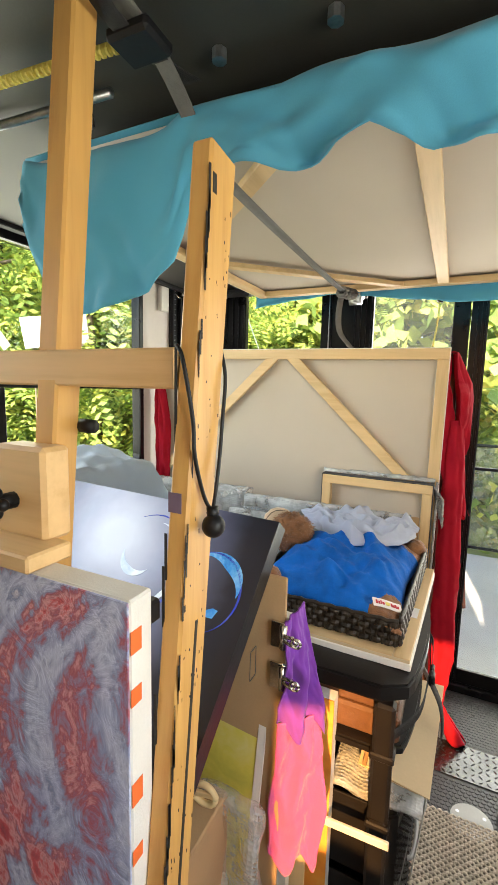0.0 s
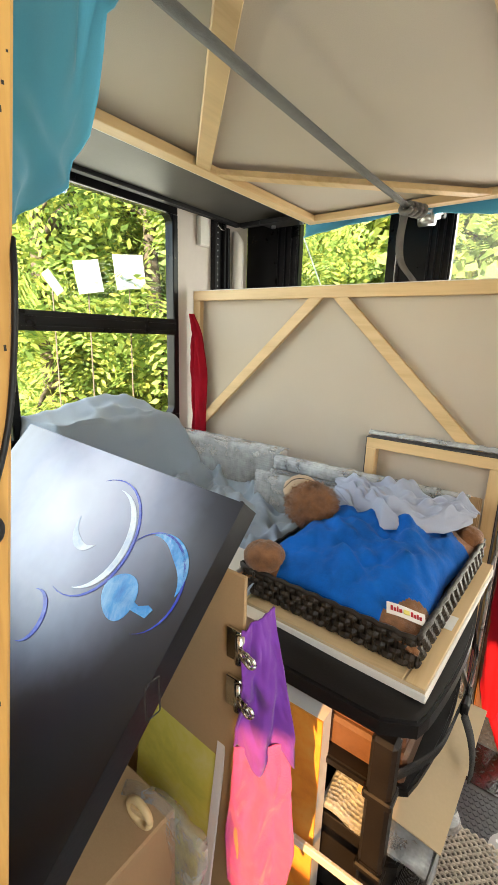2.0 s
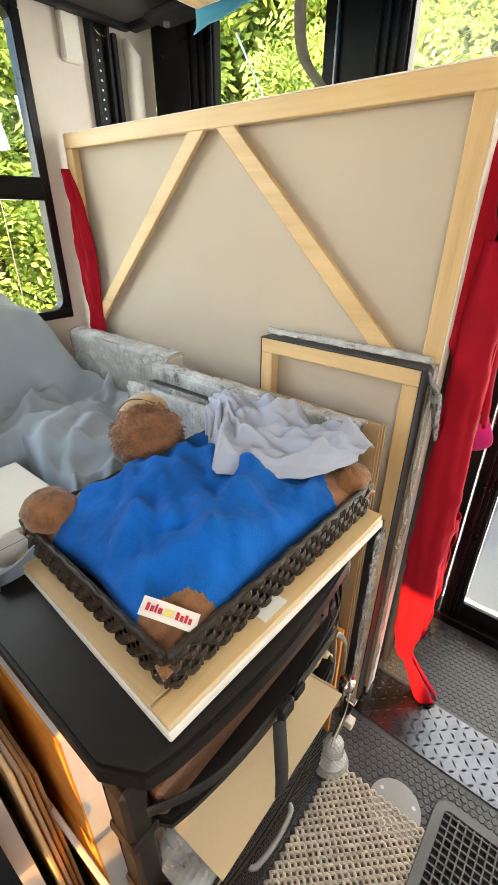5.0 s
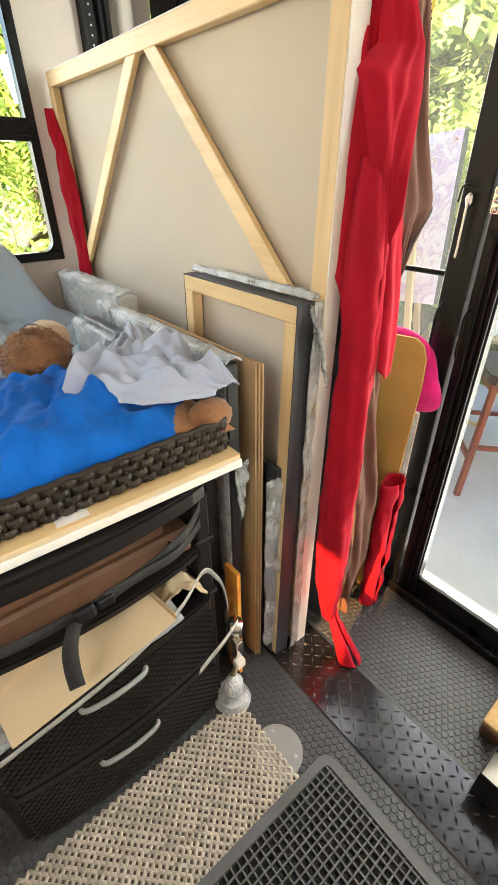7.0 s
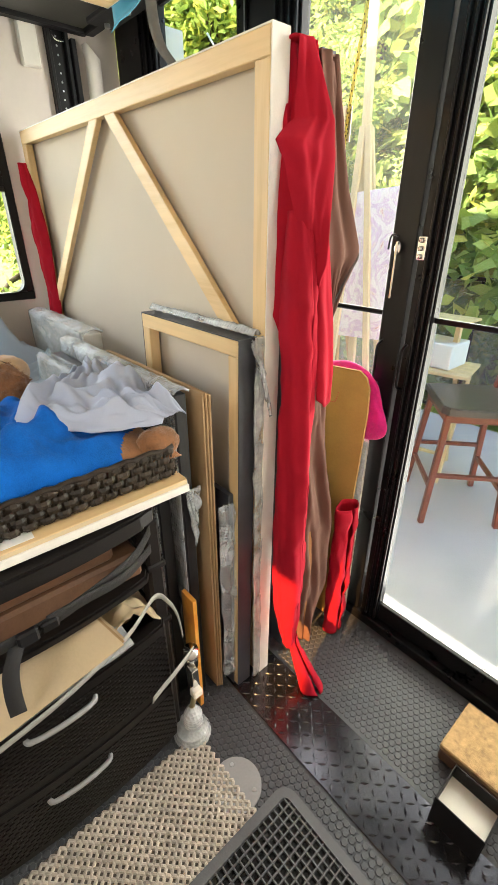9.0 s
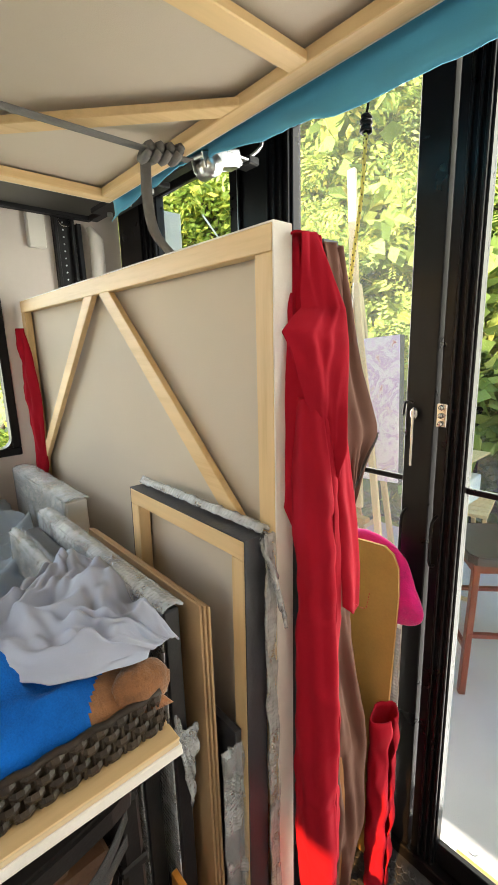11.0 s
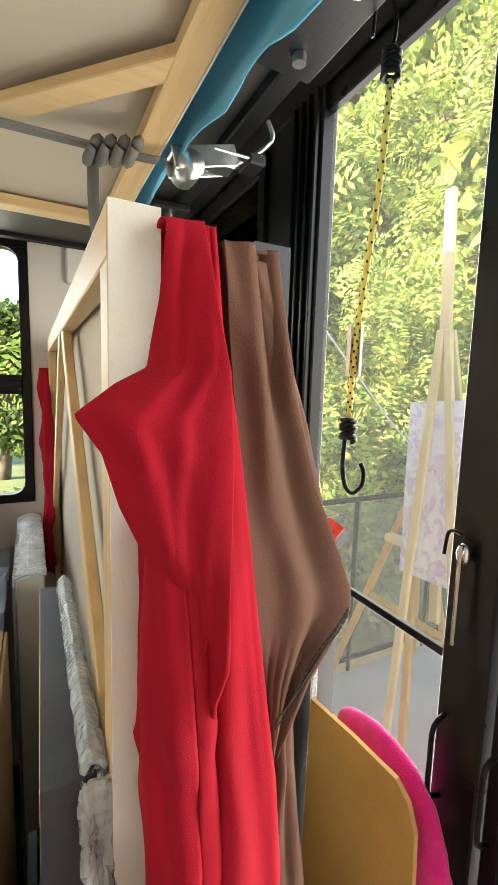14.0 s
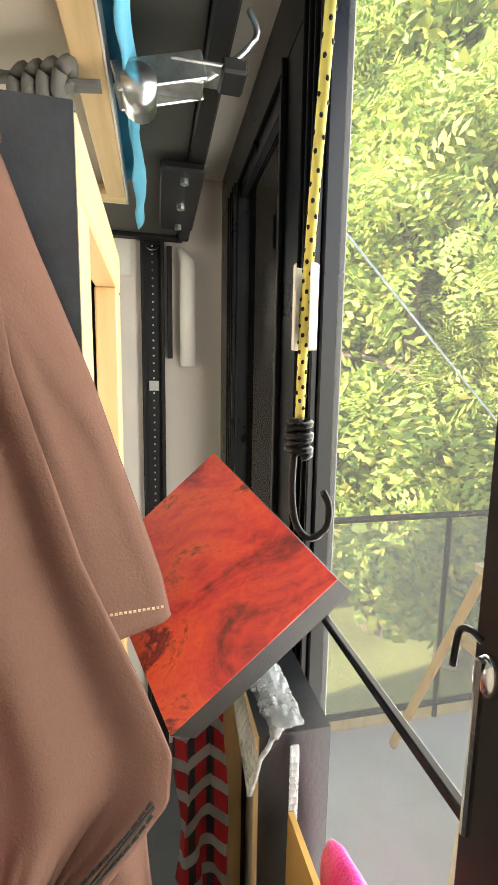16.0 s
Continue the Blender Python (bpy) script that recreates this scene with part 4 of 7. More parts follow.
part("rim", round_frame(GX0, GX1, GY0, GY1, 0.03, 0.045, 0.008, 0.020), "mat_grey", gm)
# added dark sheet that paints the shade inside the open grid
part("hole_shade_sheet", box(GX0 + 0.02, GX1 - 0.02, GY0 + 0.02, GY1 - 0.02, 0.0075, 0.0095, 0), "mat_dark", gm)
bm = bmesh.new()
PITCH = 0.0205
for k in range(1, int((GX1 - GX0 - 0.05) / PITCH) + 1):
    x = GX0 + 0.028 + PITCH * k
    box(x - 0.0022, x + 0.0022, GY0 + 0.028, GY1 - 0.028, 0.0095, 0.018, 0.0008, bm)
part("grid_bars", bm, "mat_grey", gm, stuff=True)
bm = bmesh.new()
for k in range(1, int((GY1 - GY0 - 0.05) / PITCH) + 1):
    y = GY0 + 0.028 + PITCH * k
    box(GX0 + 0.028, GX1 - 0.028, y - 0.0022, y + 0.0022, 0.0095, 0.0176, 0.0008, bm)
part("cross_bars", bm, "mat_grey", gm, stuff=True)
fd = thing("floor_disc", "pale round floor socket cover", "floor plate", (0.515, 1.945, 0.002))
part("plate", disc((0.515, 1.945, 0.002), 0.075, 0.006, 40), "handle", fd)
for a in (0.6, 2.7, 4.8):
    part("screw", disc((0.515 + 0.055 * math.cos(a), 1.945 + 0.055 * math.sin(a), 0.008), 0.006, 0.0015, 10), "steel", fd)

# ---------------------------------------------------------------- drawer cart and what lies on it
CX0, CX1, CY0, CY1 = -0.24, 0.285, 1.285, 1.93
cart = thing("drawer_cart", "black plastic drawer cart with its upper shelf crammed full", "drawer cart", (0.02, 1.6, 0))


def bowed_slab(x0, x1, y0, y1, z0, z1, bow, r=0.05, n=10):
    """A slab whose +x side bows outwards, with rounded front corners."""
    bm = bmesh.new()
    pts = [(x0, y0), (x0, y1)]
    for k in range(n + 1):
        f = k / n
        y = y1 - (y1 - y0) * f
        e = min(f, 1 - f) * (y1 - y0)
        cut = r - math.sqrt(max(0, r * r - (r - min(e, r)) ** 2))
        pts.append((x1 + bow * (1 - (2 * f - 1) ** 2) - cut, y))
    lo = [bm.verts.new((x, y, z0)) for x, y in pts]
    hi = [bm.verts.new((x, y, z1)) for x, y in pts]
    bm.faces.new(lo)
    bm.faces.new(hi[::-1])
    for k in range(len(pts)):
        bm.faces.new((lo[k], hi[k], hi[(k + 1) % len(pts)], lo[(k + 1) % len(pts)]))
    bmesh.ops.recalc_face_normals(bm, faces=bm.faces)
    bmesh.ops.bevel(bm, geom=[e for e in bm.edges if abs(e.verts[0].co.z - e.verts[1].co.z) < 1e-6 and e.verts[0].co.z > z1 - 1e-4], offset=min(0.006, (z1 - z0) / 3), segments=2, affect="EDGES")
    return bm


part("top", bowed_slab(CX0, CX1, CY0, CY1, 0.875, 0.912, 0.035, 0.06, 18), "cart", cart)
part("top_lip", bowed_slab(CX0 + 0.02, CX1 - 0.012, CY0 + 0.02, CY1 - 0.02, 0.855, 0.875, 0.030, 0.05, 16), "cart", cart)
for x, y in ((CX0 + 0.03, CY0 + 0.03), (CX1 - 0.05, CY0 + 0.03), (CX0 + 0.03, CY1 - 0.03), (CX1 - 0.05, CY1 - 0.03)):
    po = part("post", box(x - 0.026, x + 0.026, y - 0.022, y + 0.022, 0.01, 0.855, 0.008), "cart", cart)
    for z in (0.50, 0.70):
        part("collar", box(x - 0.031, x + 0.031, y - 0.027, y + 0.027, z, z + 0.02, 0.004), "cart", po)
part("shelf", bowed_slab(CX0 + 0.02, CX1 - 0.01, CY0 + 0.03, CY1 - 0.03, 0.695, 0.715, 0.035, 0.05, 16), "cart", cart)
part("side_panel", box(CX0 + 0.03, CX1 - 0.06, CY1 - 0.02, CY1 - 0.012, 0.03, 0.50, 0.002), "cart", cart)
part("back_panel", box(CX0 + 0.005, CX0 + 0.012, CY0 + 0.05, CY1 - 0.05, 0.03, 0.85, 0.002), "cart", cart)
for n, (z0, z1) in enumerate(((0.03, 0.275), (0.285, 0.53))):
    d = part("drawer", bowed_slab(CX1 - 0.035, CX1 - 0.005, CY0 + 0.012, CY1 - 0.008, z0, z1, 0.030, 0.045, 18), "cart", cart, "black drawer with woven pattern front")
    part("drawer_side", box(CX0 + 0.03, CX1 - 0.036, CY0 + 0.055, CY0 + 0.062, z0 + 0.01, z1 - 0.01, 0.001), "cart", d)
    part("drawer_side", box(CX0 + 0.03, CX1 - 0.036, CY1 - 0.055, CY1 - 0.048, z0 + 0.01, z1 - 0.01, 0.001), "cart", d)
    part("drawer_floor", box(CX0 + 0.03, CX1 - 0.036, CY0 + 0.062, CY1 - 0.055, z0 + 0.01, z0 + 0.016, 0.001), "cart", d)
    bm = bmesh.new()
    rows = int((z1 - z0 - 0.045) / 0.0115)
    for r in range(rows):
        for k in range(26):
            f = (k + 0.5 + 0.5 * (r % 2)) / 27
            y = CY0 + 0.03 + (CY1 - CY0 - 0.06) * f
            g = (y - CY0 - 0.012) / (CY1 - CY0 - 0.02)
            x = CX1 - 0.005 + 0.030 * (1 - (2 * g - 1) ** 2)
            z = z0 + 0.018 + 0.0115 * r
            box(x - 0.001, x + 0.0026, y - 0.0088, y + 0.0088, z, z + 0.0085, 0, bm)
    part("woven_relief", bm, "cart", d, stuff=True)
    ya, yb, zh = 1.515, 1.675, z1 - 0.062
    hd = part("handle", tube(smooth_line([(CX1 + 0.018, ya, zh), (CX1 + 0.036, ya + 0.010, zh + 0.001), (CX1 + 0.044, (ya + yb) / 2, zh + 0.001), (CX1 + 0.038, yb - 0.010, zh + 0.001), (CX1 + 0.018, yb, zh)], 18), 0.0068, 8), "handle", d, "silver grey handle", smooth=True)
# stuffed into the cart
case = thing("leather_case", "brown leather case with a chrome clasp, pushed on the shelf", "case", (0.1, 1.62, 0.716))
part("body", box(-0.16, 0.27, 1.345, 1.86, 0.716, 0.792, 0.008), "leather", case)
part("lid", box(-0.16, 0.262, 1.35, 1.80, 0.793, 0.835, 0.01), "leather", case)
cl = part("clasp", round_frame(-0.02, 0.02, -0.022, 0.022, 0.008, 0.009, -0.004, 0.004), "chrome", case, "chrome clasp")
cl.data.transform(Matrix.Translation((0.276 - 0.1, 1.80 - 1.62, 0.765 - 0.716)) @ Matrix.Rotation(math.pi / 2, 4, "Y"))
part("clasp_bar", box(0.270, 0.284, 1.795, 1.803, 0.748, 0.782, 0.001), "chrome", case)
st = thing("black_strap", "black webbing strap with side release buckle round the cart", "strap", (0.31, 1.6, 0.75))
part("band", ribbon([(0.24, 1.92, 0.835), (0.31, 1.82, 0.815), (0.328, 1.66, 0.785), (0.325, 1.55, 0.775), (0.31, 1.42, 0.77), (0.25, 1.31, 0.76)], 0.028, (0, 0, 1), 30), "webbing_black", st, smooth=True)
part("second_band", ribbon([(0.24, 1.92, 0.77), (0.32, 1.80, 0.79), (0.333, 1.70, 0.795), (0.333, 1.62, 0.79)], 0.026, (0, 0, 1), 20), "webbing_black", st, smooth=True)
part("hanging_end", ribbon([(0.337, 1.56, 0.775), (0.36, 1.535, 0.745), (0.372, 1.525, 0.70), (0.375, 1.522, 0.645)], 0.03, (0.2, 1, 0), 16), "webbing_black", st, smooth=True)
bk = part("buckle", box(0.328, 0.345, 1.56, 1.60, 0.762, 0.797, 0.005), "black_matt", st)
part("buckle_tongue", box(0.330, 0.342, 1.605, 1.64, 0.768, 0.793, 0.004), "black_matt", bk)
fo = thing("card_folder", "cream cardboard folder sticking out of the cart", "folder", (0.3, 1.55, 0.6))
P0, P1, P2, P3 = Vector((0.20, 1.705, 0.685)), Vector((0.375, 1.745, 0.655)), Vector((0.355, 1.385, 0.56)), Vector((0.19, 1.37, 0.60))
for k in range(3):
    off = Vector((-0.012 * k, 0.006 * k, -0.006 * k))
    bm = bmesh.new()
    a = [bm.verts.new(p + off) for p in (P0, P1, P2, P3)]
    b = [bm.verts.new(p + off + Vector((0, 0, 0.003))) for p in (P0, P1, P2, P3)]
    bm.faces.new(a[::-1])
    bm.faces.new(b)
    for i in range(4):
        bm.faces.new((a[i], a[(i + 1) % 4], b[(i + 1) % 4], b[i]))
    part("sheet", bm, "manila" if k != 1 else "card", fo)
hv = thing("bubble_envelope", "flat bubble wrapped parcel under the folder", "parcel", (0.2, 1.55, 0.52))
part("wrap", cloth(16, 22, lambda u, v: (0.10 + 0.24 * u, 1.33 + 0.45 * v, 0.548 + 0.014 * wob(u * 4, v * 6) + 0.05 * v), 0.012), "bubble", hv, smooth=True)
wb = thing("white_strap", "off white webbing tied across the open drawer", "strap", (0.32, 1.6, 0.5))
part("band", ribbon([(0.325, 1.24, 0.475), (0.345, 1.40, 0.53), (0.35, 1.60, 0.575), (0.335, 1.77, 0.625), (0.29, 1.87, 0.645), (0.296, 1.905, 0.61), (0.30, 1.925, 0.55), (0.30, 1.935, 0.46)], 0.022, (0.2, 0, 1), 40), "webbing_white", wb, smooth=True)
part("end", ribbon([(0.315, 1.955, 0.40), (0.345, 1.88, 0.405), (0.35, 1.83, 0.385), (0.35, 1.80, 0.365)], 0.024, (0, 0.2, 1), 16), "webbing_white", wb, smooth=True)
part("rail", stick((-0.22, 1.25, 0.50), (0.27, 1.262, 0.505), 0.022, 0.010, (0, 1, 0)), "white_plastic", wb)
rag = thing("yellow_cloth", "crumpled pale yellow cloth in the open drawer", "cloth", (0.22, 1.80, 0.58))
part("fold", cloth(16, 14, lambda u, v: (0.12 + 0.17 * u + 0.02 * wob(v * 5, u * 3), 1.72 + 0.16 * v, 0.56 + 0.10 * math.sin(math.pi * v) * (0.7 + 0.3 * wob(u * 6, v * 6)) + 0.02 * wob(u * 9, v * 9, 3)), 0.004), "manila", rag, smooth=True)

lamp = thing("clamp_lamp", "clear glass and steel clamp lamp standing on the floor", "lamp", (0.30, 1.945, 0))
part("base", disc((0.30, 1.935, 0.001), 0.062, 0.03, 26, top=0.82), "clear", lamp, "clear glass base", smooth=False)
part("bulb_cup", tube([(0.30, 1.935, 0.031), (0.305, 1.94, 0.06), (0.305, 1.94, 0.10), (0.30, 1.94, 0.13)], [0.018, 0.034, 0.03, 0.012], 14), "clear", lamp, smooth=True)
part("stem", tube([(0.30, 1.94, 0.12), (0.315, 1.955, 0.22), (0.305, 1.95, 0.33)], 0.009, 8), "brass", lamp, smooth=True)
part("jaw", stick((0.315, 1.95, 0.24), (0.335, 1.935, 0.36), 0.022, 0.03, (1, 0, 0)), "chrome", lamp)
part("spring_head", tube([(0.305, 1.95, 0.33), (0.31, 1.95, 0.40)], 0.022, 12), "chrome", lamp, smooth=True)
part("grip", box(0.325, 0.352, 1.925, 1.955, 0.235, 0.262, 0.003), "white_plastic", lamp)

# board, basket and plush pillow
bd = thing("white_canvas_board", "small white edged canvas lying face down on the cart", "canvas", (0.04, 1.68, 0.913))
m = pose(0.042, 1.69, 0.925, 1.6, -1.4, -3.0)
for nm, b, ma in (("panel", box(-0.255, 0.255, -0.305, 0.305, 0.012, 0.022, 0.001), "manila"), ("edge", box(-0.258, 0.258, -0.308, 0.308, -0.008, 0.012, 0.002), "primed")):
    bmesh.ops.transform(b, matrix=m, verts=b.verts)
    part(nm, b, ma, bd)
for k, (a, c) in enumerate((((-0.235, -0.306), (-0.235, 0.306)), ((0.235, -0.306), (0.235, 0.306)), ((-0.21, -0.286), (0.21, -0.286)), ((-0.21, 0.286), (0.21, 0.286)))):
    b = stick((*a, 0.0235), (*c, 0.0235), 0.04, 0.004, (0, 0, 1), 0.001)
    bmesh.ops.transform(b, matrix=m, verts=b.verts)
    part("stretcher_bar", b, "pine_y" if k < 2 else "pine_x", bd)
b = box(0.19, 0.245, -0.09, -0.03, 0.026, 0.0275, 0)
bmesh.ops.transform(b, matrix=m, verts=b.verts)
solo("price_label", b, "paper", "small white paper label stuck on the canvas board", "label", at=(0.26, 1.62, 0.94))

bas = thing("wicker_basket", "shallow dark brown woven basket tray", "basket", (0.03, 1.70, 0.953))
BW, BL, BH = 0.235, 0.283, 0.072
bmx = pose(0.026, 1.703, 0.955, 1.6, -1.4, -3.0)


def weave_wall(p, q, h, rows, cols, name):
    """A wall of strands that pass over and under upright canes."""
    p, q = Vector(p), Vector(q)
    a = (q - p).normalized()
    nrm = a.cross(Vector((0, 0, 1)))
    L = (q - p).length
    bm = bmesh.new()
    for r in range(rows):
        for k in range(cols):
            if (k + r) % 2:
                continue
            z0, z1 = h * r / rows + 0.001, h * (r + 1) / rows - 0.001
            s0, s1 = L * (k - 0.35) / cols, L * (k + 1.35) / cols
            s0, s1 = max(0, s0), min(L, s1)
            prof = [(s0, 0.0), (s0 + (s1 - s0) * 0.3, 0.0065), (s0 + (s1 - s0) * 0.7, 0.0065), (s1, 0.0)]
            lo = [bm.verts.new(bmx @ (p + a * s + nrm * (o + 0.002) + Vector((0, 0, z0)))) for s, o in prof]
            mi = [bm.verts.new(bmx @ (p + a * s + nrm * (o + 0.005) + Vector((0, 0, (z0 + z1) / 2)))) for s, o in prof]
            hi = [bm.verts.new(bmx @ (p + a * s + nrm * (o + 0.002) + Vector((0, 0, z1)))) for s, o in prof]
            for x, y in ((lo, mi), (mi, hi)):
                for i in range(3):
                    bm.faces.new((x[i], x[i + 1], y[i + 1], y[i]))
    for k in range(cols + 1):
        c = p + a * (L * (k + 0.5) / (cols + 1))
        tube([bmx @ (c + nrm * 0.003), bmx @ (c + nrm * 0.003 + Vector((0, 0, h)))], 0.0035, 6, bm)
    return part(name, bm, "wicker", bas, stuff=True)


for p, q, c in (((BW, -BL, 0), (BW, BL, 0), 34), ((-BW, -BL, 0), (BW, -BL, 0), 28), ((BW, BL, 0), (-BW, BL, 0), 28), ((-BW, BL, 0), (-BW, -BL, 0), 34)):
    weave_wall(p, q, BH, 4, c, "woven_side")
    pv, qv = Vector(p), Vector(q)
    nrm = (qv - pv).normalized().cross(Vector((0, 0, 1)))
    part("inner_side", stick(bmx @ (pv - nrm * 0.002 + Vector((0, 0, BH / 2))), bmx @ (qv - nrm * 0.002 + Vector((0, 0, BH / 2))), 0.004, BH, (0, 0, 1), 0), "wicker", bas)
    pts = [bmx @ (pv + (qv - pv) * (k / 30) + nrm * (0.003 + 0.002 * math.sin(k * 2.1)) + Vector((0, 0, BH + 0.002 * math.cos(k * 2.1)))) for k in range(31)]
    part("rim", tube(pts, 0.0065, 7), "wicker", bas, smooth=True)
b = box(-BW, BW, -BL, BL, 0, 0.004, 0)
bmesh.ops.transform(b, matrix=bmx, verts=b.verts)
part("bottom", b, "wicker", bas)

# plush pillow: body with corner paws, head, muzzle and tag
pil = thing("plush_pillow", "royal blue plush animal pillow with brown paws, lying in the basket", "plush pillow", (0.03, 1.70, 0.96))
bm = bmesh.new()
NX, NY = 96, 110
pm = pose(0.026, 1.703, 1.0, 1.6, -1.4, -3.0)


def pillow_xy(u, v):
    x, y = -1 + 2 * u, -1 + 2 * v
    pinch = 1 - 0.13 * (1 - abs(x) ** 1.5) * abs(y) ** 2 - 0.13 * (1 - abs(y) ** 1.5) * abs(x) ** 2
    return x * pinch, y * pinch


for side in (1, -1):
    rows = []
    for i in range(NX + 1):
        row = []
        for j in range(NY + 1):
            x, y = pillow_xy(i / NX, j / NY)
            e = max(0.0, (1 - abs(-1 + 2 * i / NX) ** 2.6) * (1 - abs(-1 + 2 * j / NY) ** 2.6))
            z = 0.085 * e ** 0.5
            if side > 0:
                fx, fy = x * 2.3, y * 2.3
                z += e ** 0.4 * (0.016 * wob(fx * 1.1 + 0.6 * fy, fy * 2.6 - fx, 2) + 0.006 * math.sin(6.0 * (y * 0.75 + x * 0.55) + 2.2 * wob(fx, fy, 7)) + 0.005 * wob(fx * 5, fy * 5, 4))
                d = abs((x + 0.25) * 0.7 - (y - 0.75) * -0.55)
                if x < 0.45 and y > -0.2:
                    z -= 0.034 * math.exp(-(d * 8) ** 2) * e ** 0.5 * min(1, (0.45 - x) * 2)
                for k in range(5):
                    s = (y + 0.62 - 0.22 * k) * 0.9 + (x - 0.2) * 0.42 + 0.12 * wob(fx * 1.3, fy * 1.3, k)
                    z += 0.019 * math.exp(-(s * 17) ** 2) * e ** 0.4 * max(0.2, 1 - abs(x - 0.1 * k) * 0.8)
                z += 0.0022 * wob(fx * 16, fy * 16, 9) + e ** 0.4 * crease(j / NY, i / NX, 21, 30, 0.014, 15)
            row.append(bm.verts.new(pm @ Vector((x * 0.245, y * 0.30, z * side * (1.0 if side > 0 else 0.4)))))
        rows.append(row)
    for i in range(NX):
        for j in range(NY):
            q = (rows[i][j], rows[i + 1][j], rows[i + 1][j + 1], rows[i][j + 1])
            f = bm.faces.new(q if side > 0 else q[::-1])
            x, y = -1 + 2 * (i + 0.5) / NX, -1 + 2 * (j + 0.5) / NY
            paw = (x - 1) ** 2 + ((y + 1)) ** 2 < 0.36 ** 2 or (x + 1) ** 2 + (y + 1) ** 2 < 0.42 ** 2 or (x - 1) ** 2 + (y - 1) ** 2 < 0.40 ** 2
            f.material_index = 1 if paw else 0
bmesh.ops.remove_doubles(bm, verts=bm.verts, dist=0.0004)


part("body", bm, ["blue_fur", "brown_fur"], pil, "royal blue plush body", smooth=True)


def lump(name, label, c, r, s, material, rough_amp, tufts, seed, turn=0.0):
    """A stuffed shape; tufts: how many short hairs stand on it."""
    rg = random.Random(seed)
    c, b = Vector(c), bmesh.new()
    bmesh.ops.create_uvsphere(b, u_segments=40, v_segments=30, radius=r, matrix=Matrix.Translation(c) @ Matrix.Rotation(turn, 4, "Z") @ Matrix.Diagonal((*s, 1)))
    for v in b.verts:
        n = (v.co - c).normalized()
        v.co += n * rough_amp * (wob(v.co.x * 60, v.co.y * 60, v.co.z * 60) + 0.6 * wob(v.co.x * 140, v.co.y * 140, v.co.z * 140))
    spots = [v.co.copy() for v in b.verts]
    ob = part(name, b, material, pil, label, smooth=True)
    if tufts:
        b = bmesh.new()
        for k in range(tufts):
            p = rg.choice(spots)
            n = (p - c).normalized()
            side = n.cross(Vector((rg.uniform(-1, 1), rg.uniform(-1, 1), rg.uniform(-1, 1)))).normalized()
            off = Vector((rg.uniform(-1, 1), rg.uniform(-1, 1), rg.uniform(-1, 1))) * 0.005
            tip = p + off + n * rg.uniform(0.003, 0.008) + side.cross(n) * rg.uniform(-0.007, 0.007) - Vector((0, 0, 0.003))
            b.faces.new([b.verts.new(q) for q in (p + off - n * 0.002 - side * 0.0016, p + off - n * 0.002 + side * 0.0016, tip)])
        part("fur", b, material, ob, stuff=True)
    return ob


lump("head", "shaggy brown plush head", (-0.182, 1.728, 1.108), 0.080, (1.0, 1.0, 0.84), "brown_fur", 0.010, 5200, 1)
muz = lump("muzzle", "smooth tan plush muzzle", (-0.247, 1.772, 1.128), 0.062, (0.95, 1.10, 0.78), "tan_fur", 0.003, 0, 2, 0.6)
part("mouth_line", tube(smooth_line([(-0.284, 1.722, 1.140), (-0.262, 1.735, 1.168), (-0.236, 1.752, 1.176), (-0.205, 1.775, 1.166)], 14), 0.0014, 5), "scuff", muz, "dark stitched mouth")
lump("paw", "brown plush paw", (-0.180, 1.470, 1.036), 0.054, (1.1, 1.0, 0.80), "brown_fur", 0.004, 0, 3)
lump("paw", "brown plush paw", (0.238, 1.955, 1.040), 0.048, (0.85, 1.1, 0.80), "brown_fur", 0.003, 0, 4)
tagm = pose(0.208, 1.447, 1.046, 26, 16, 30)
b = cloth(16, 4, lambda u, v: tagm @ Vector((-0.044 + 0.088 * u, -0.014 + 0.028 * v, 0.002 * math.sin(u * 5))), 0.0012)
tag = part("tag", b, "tag", pil, "white cloth tag with a coloured print")
for k, (x0, x1, up, ma) in enumerate(((-0.036, -0.031, 0.007, "tag_red"), (-0.029, -0.024, 0.004, "tag_red"), (-0.022, -0.019, 0.008, "tag_red"), (-0.017, -0.011, 0.004, "tag_red"), (-0.007, 0.006, 0.006, "yellow"), (0.010, 0.015, 0.007, "tag_red"), (0.017, 0.022, 0.004, "tag_red"), (0.024, 0.028, 0.007, "tag_red"), (0.030, 0.035, 0.004, "tag_red"))):
    b = box(x0, x1, -0.005, up - 0.001, 0.0012 + 0.002 * math.sin((x0 + 0.044) * 57), 0.0026 + 0.002 * math.sin((x0 + 0.044) * 57), 0)
    bmesh.ops.transform(b, matrix=tagm, verts=b.verts)
    part("print_bar", b, ma, tag)
sh = thing("grey_shirt", "crumpled pale blue grey shirt thrown over the pillow", "shirt", (0.05, 1.97, 1.05))


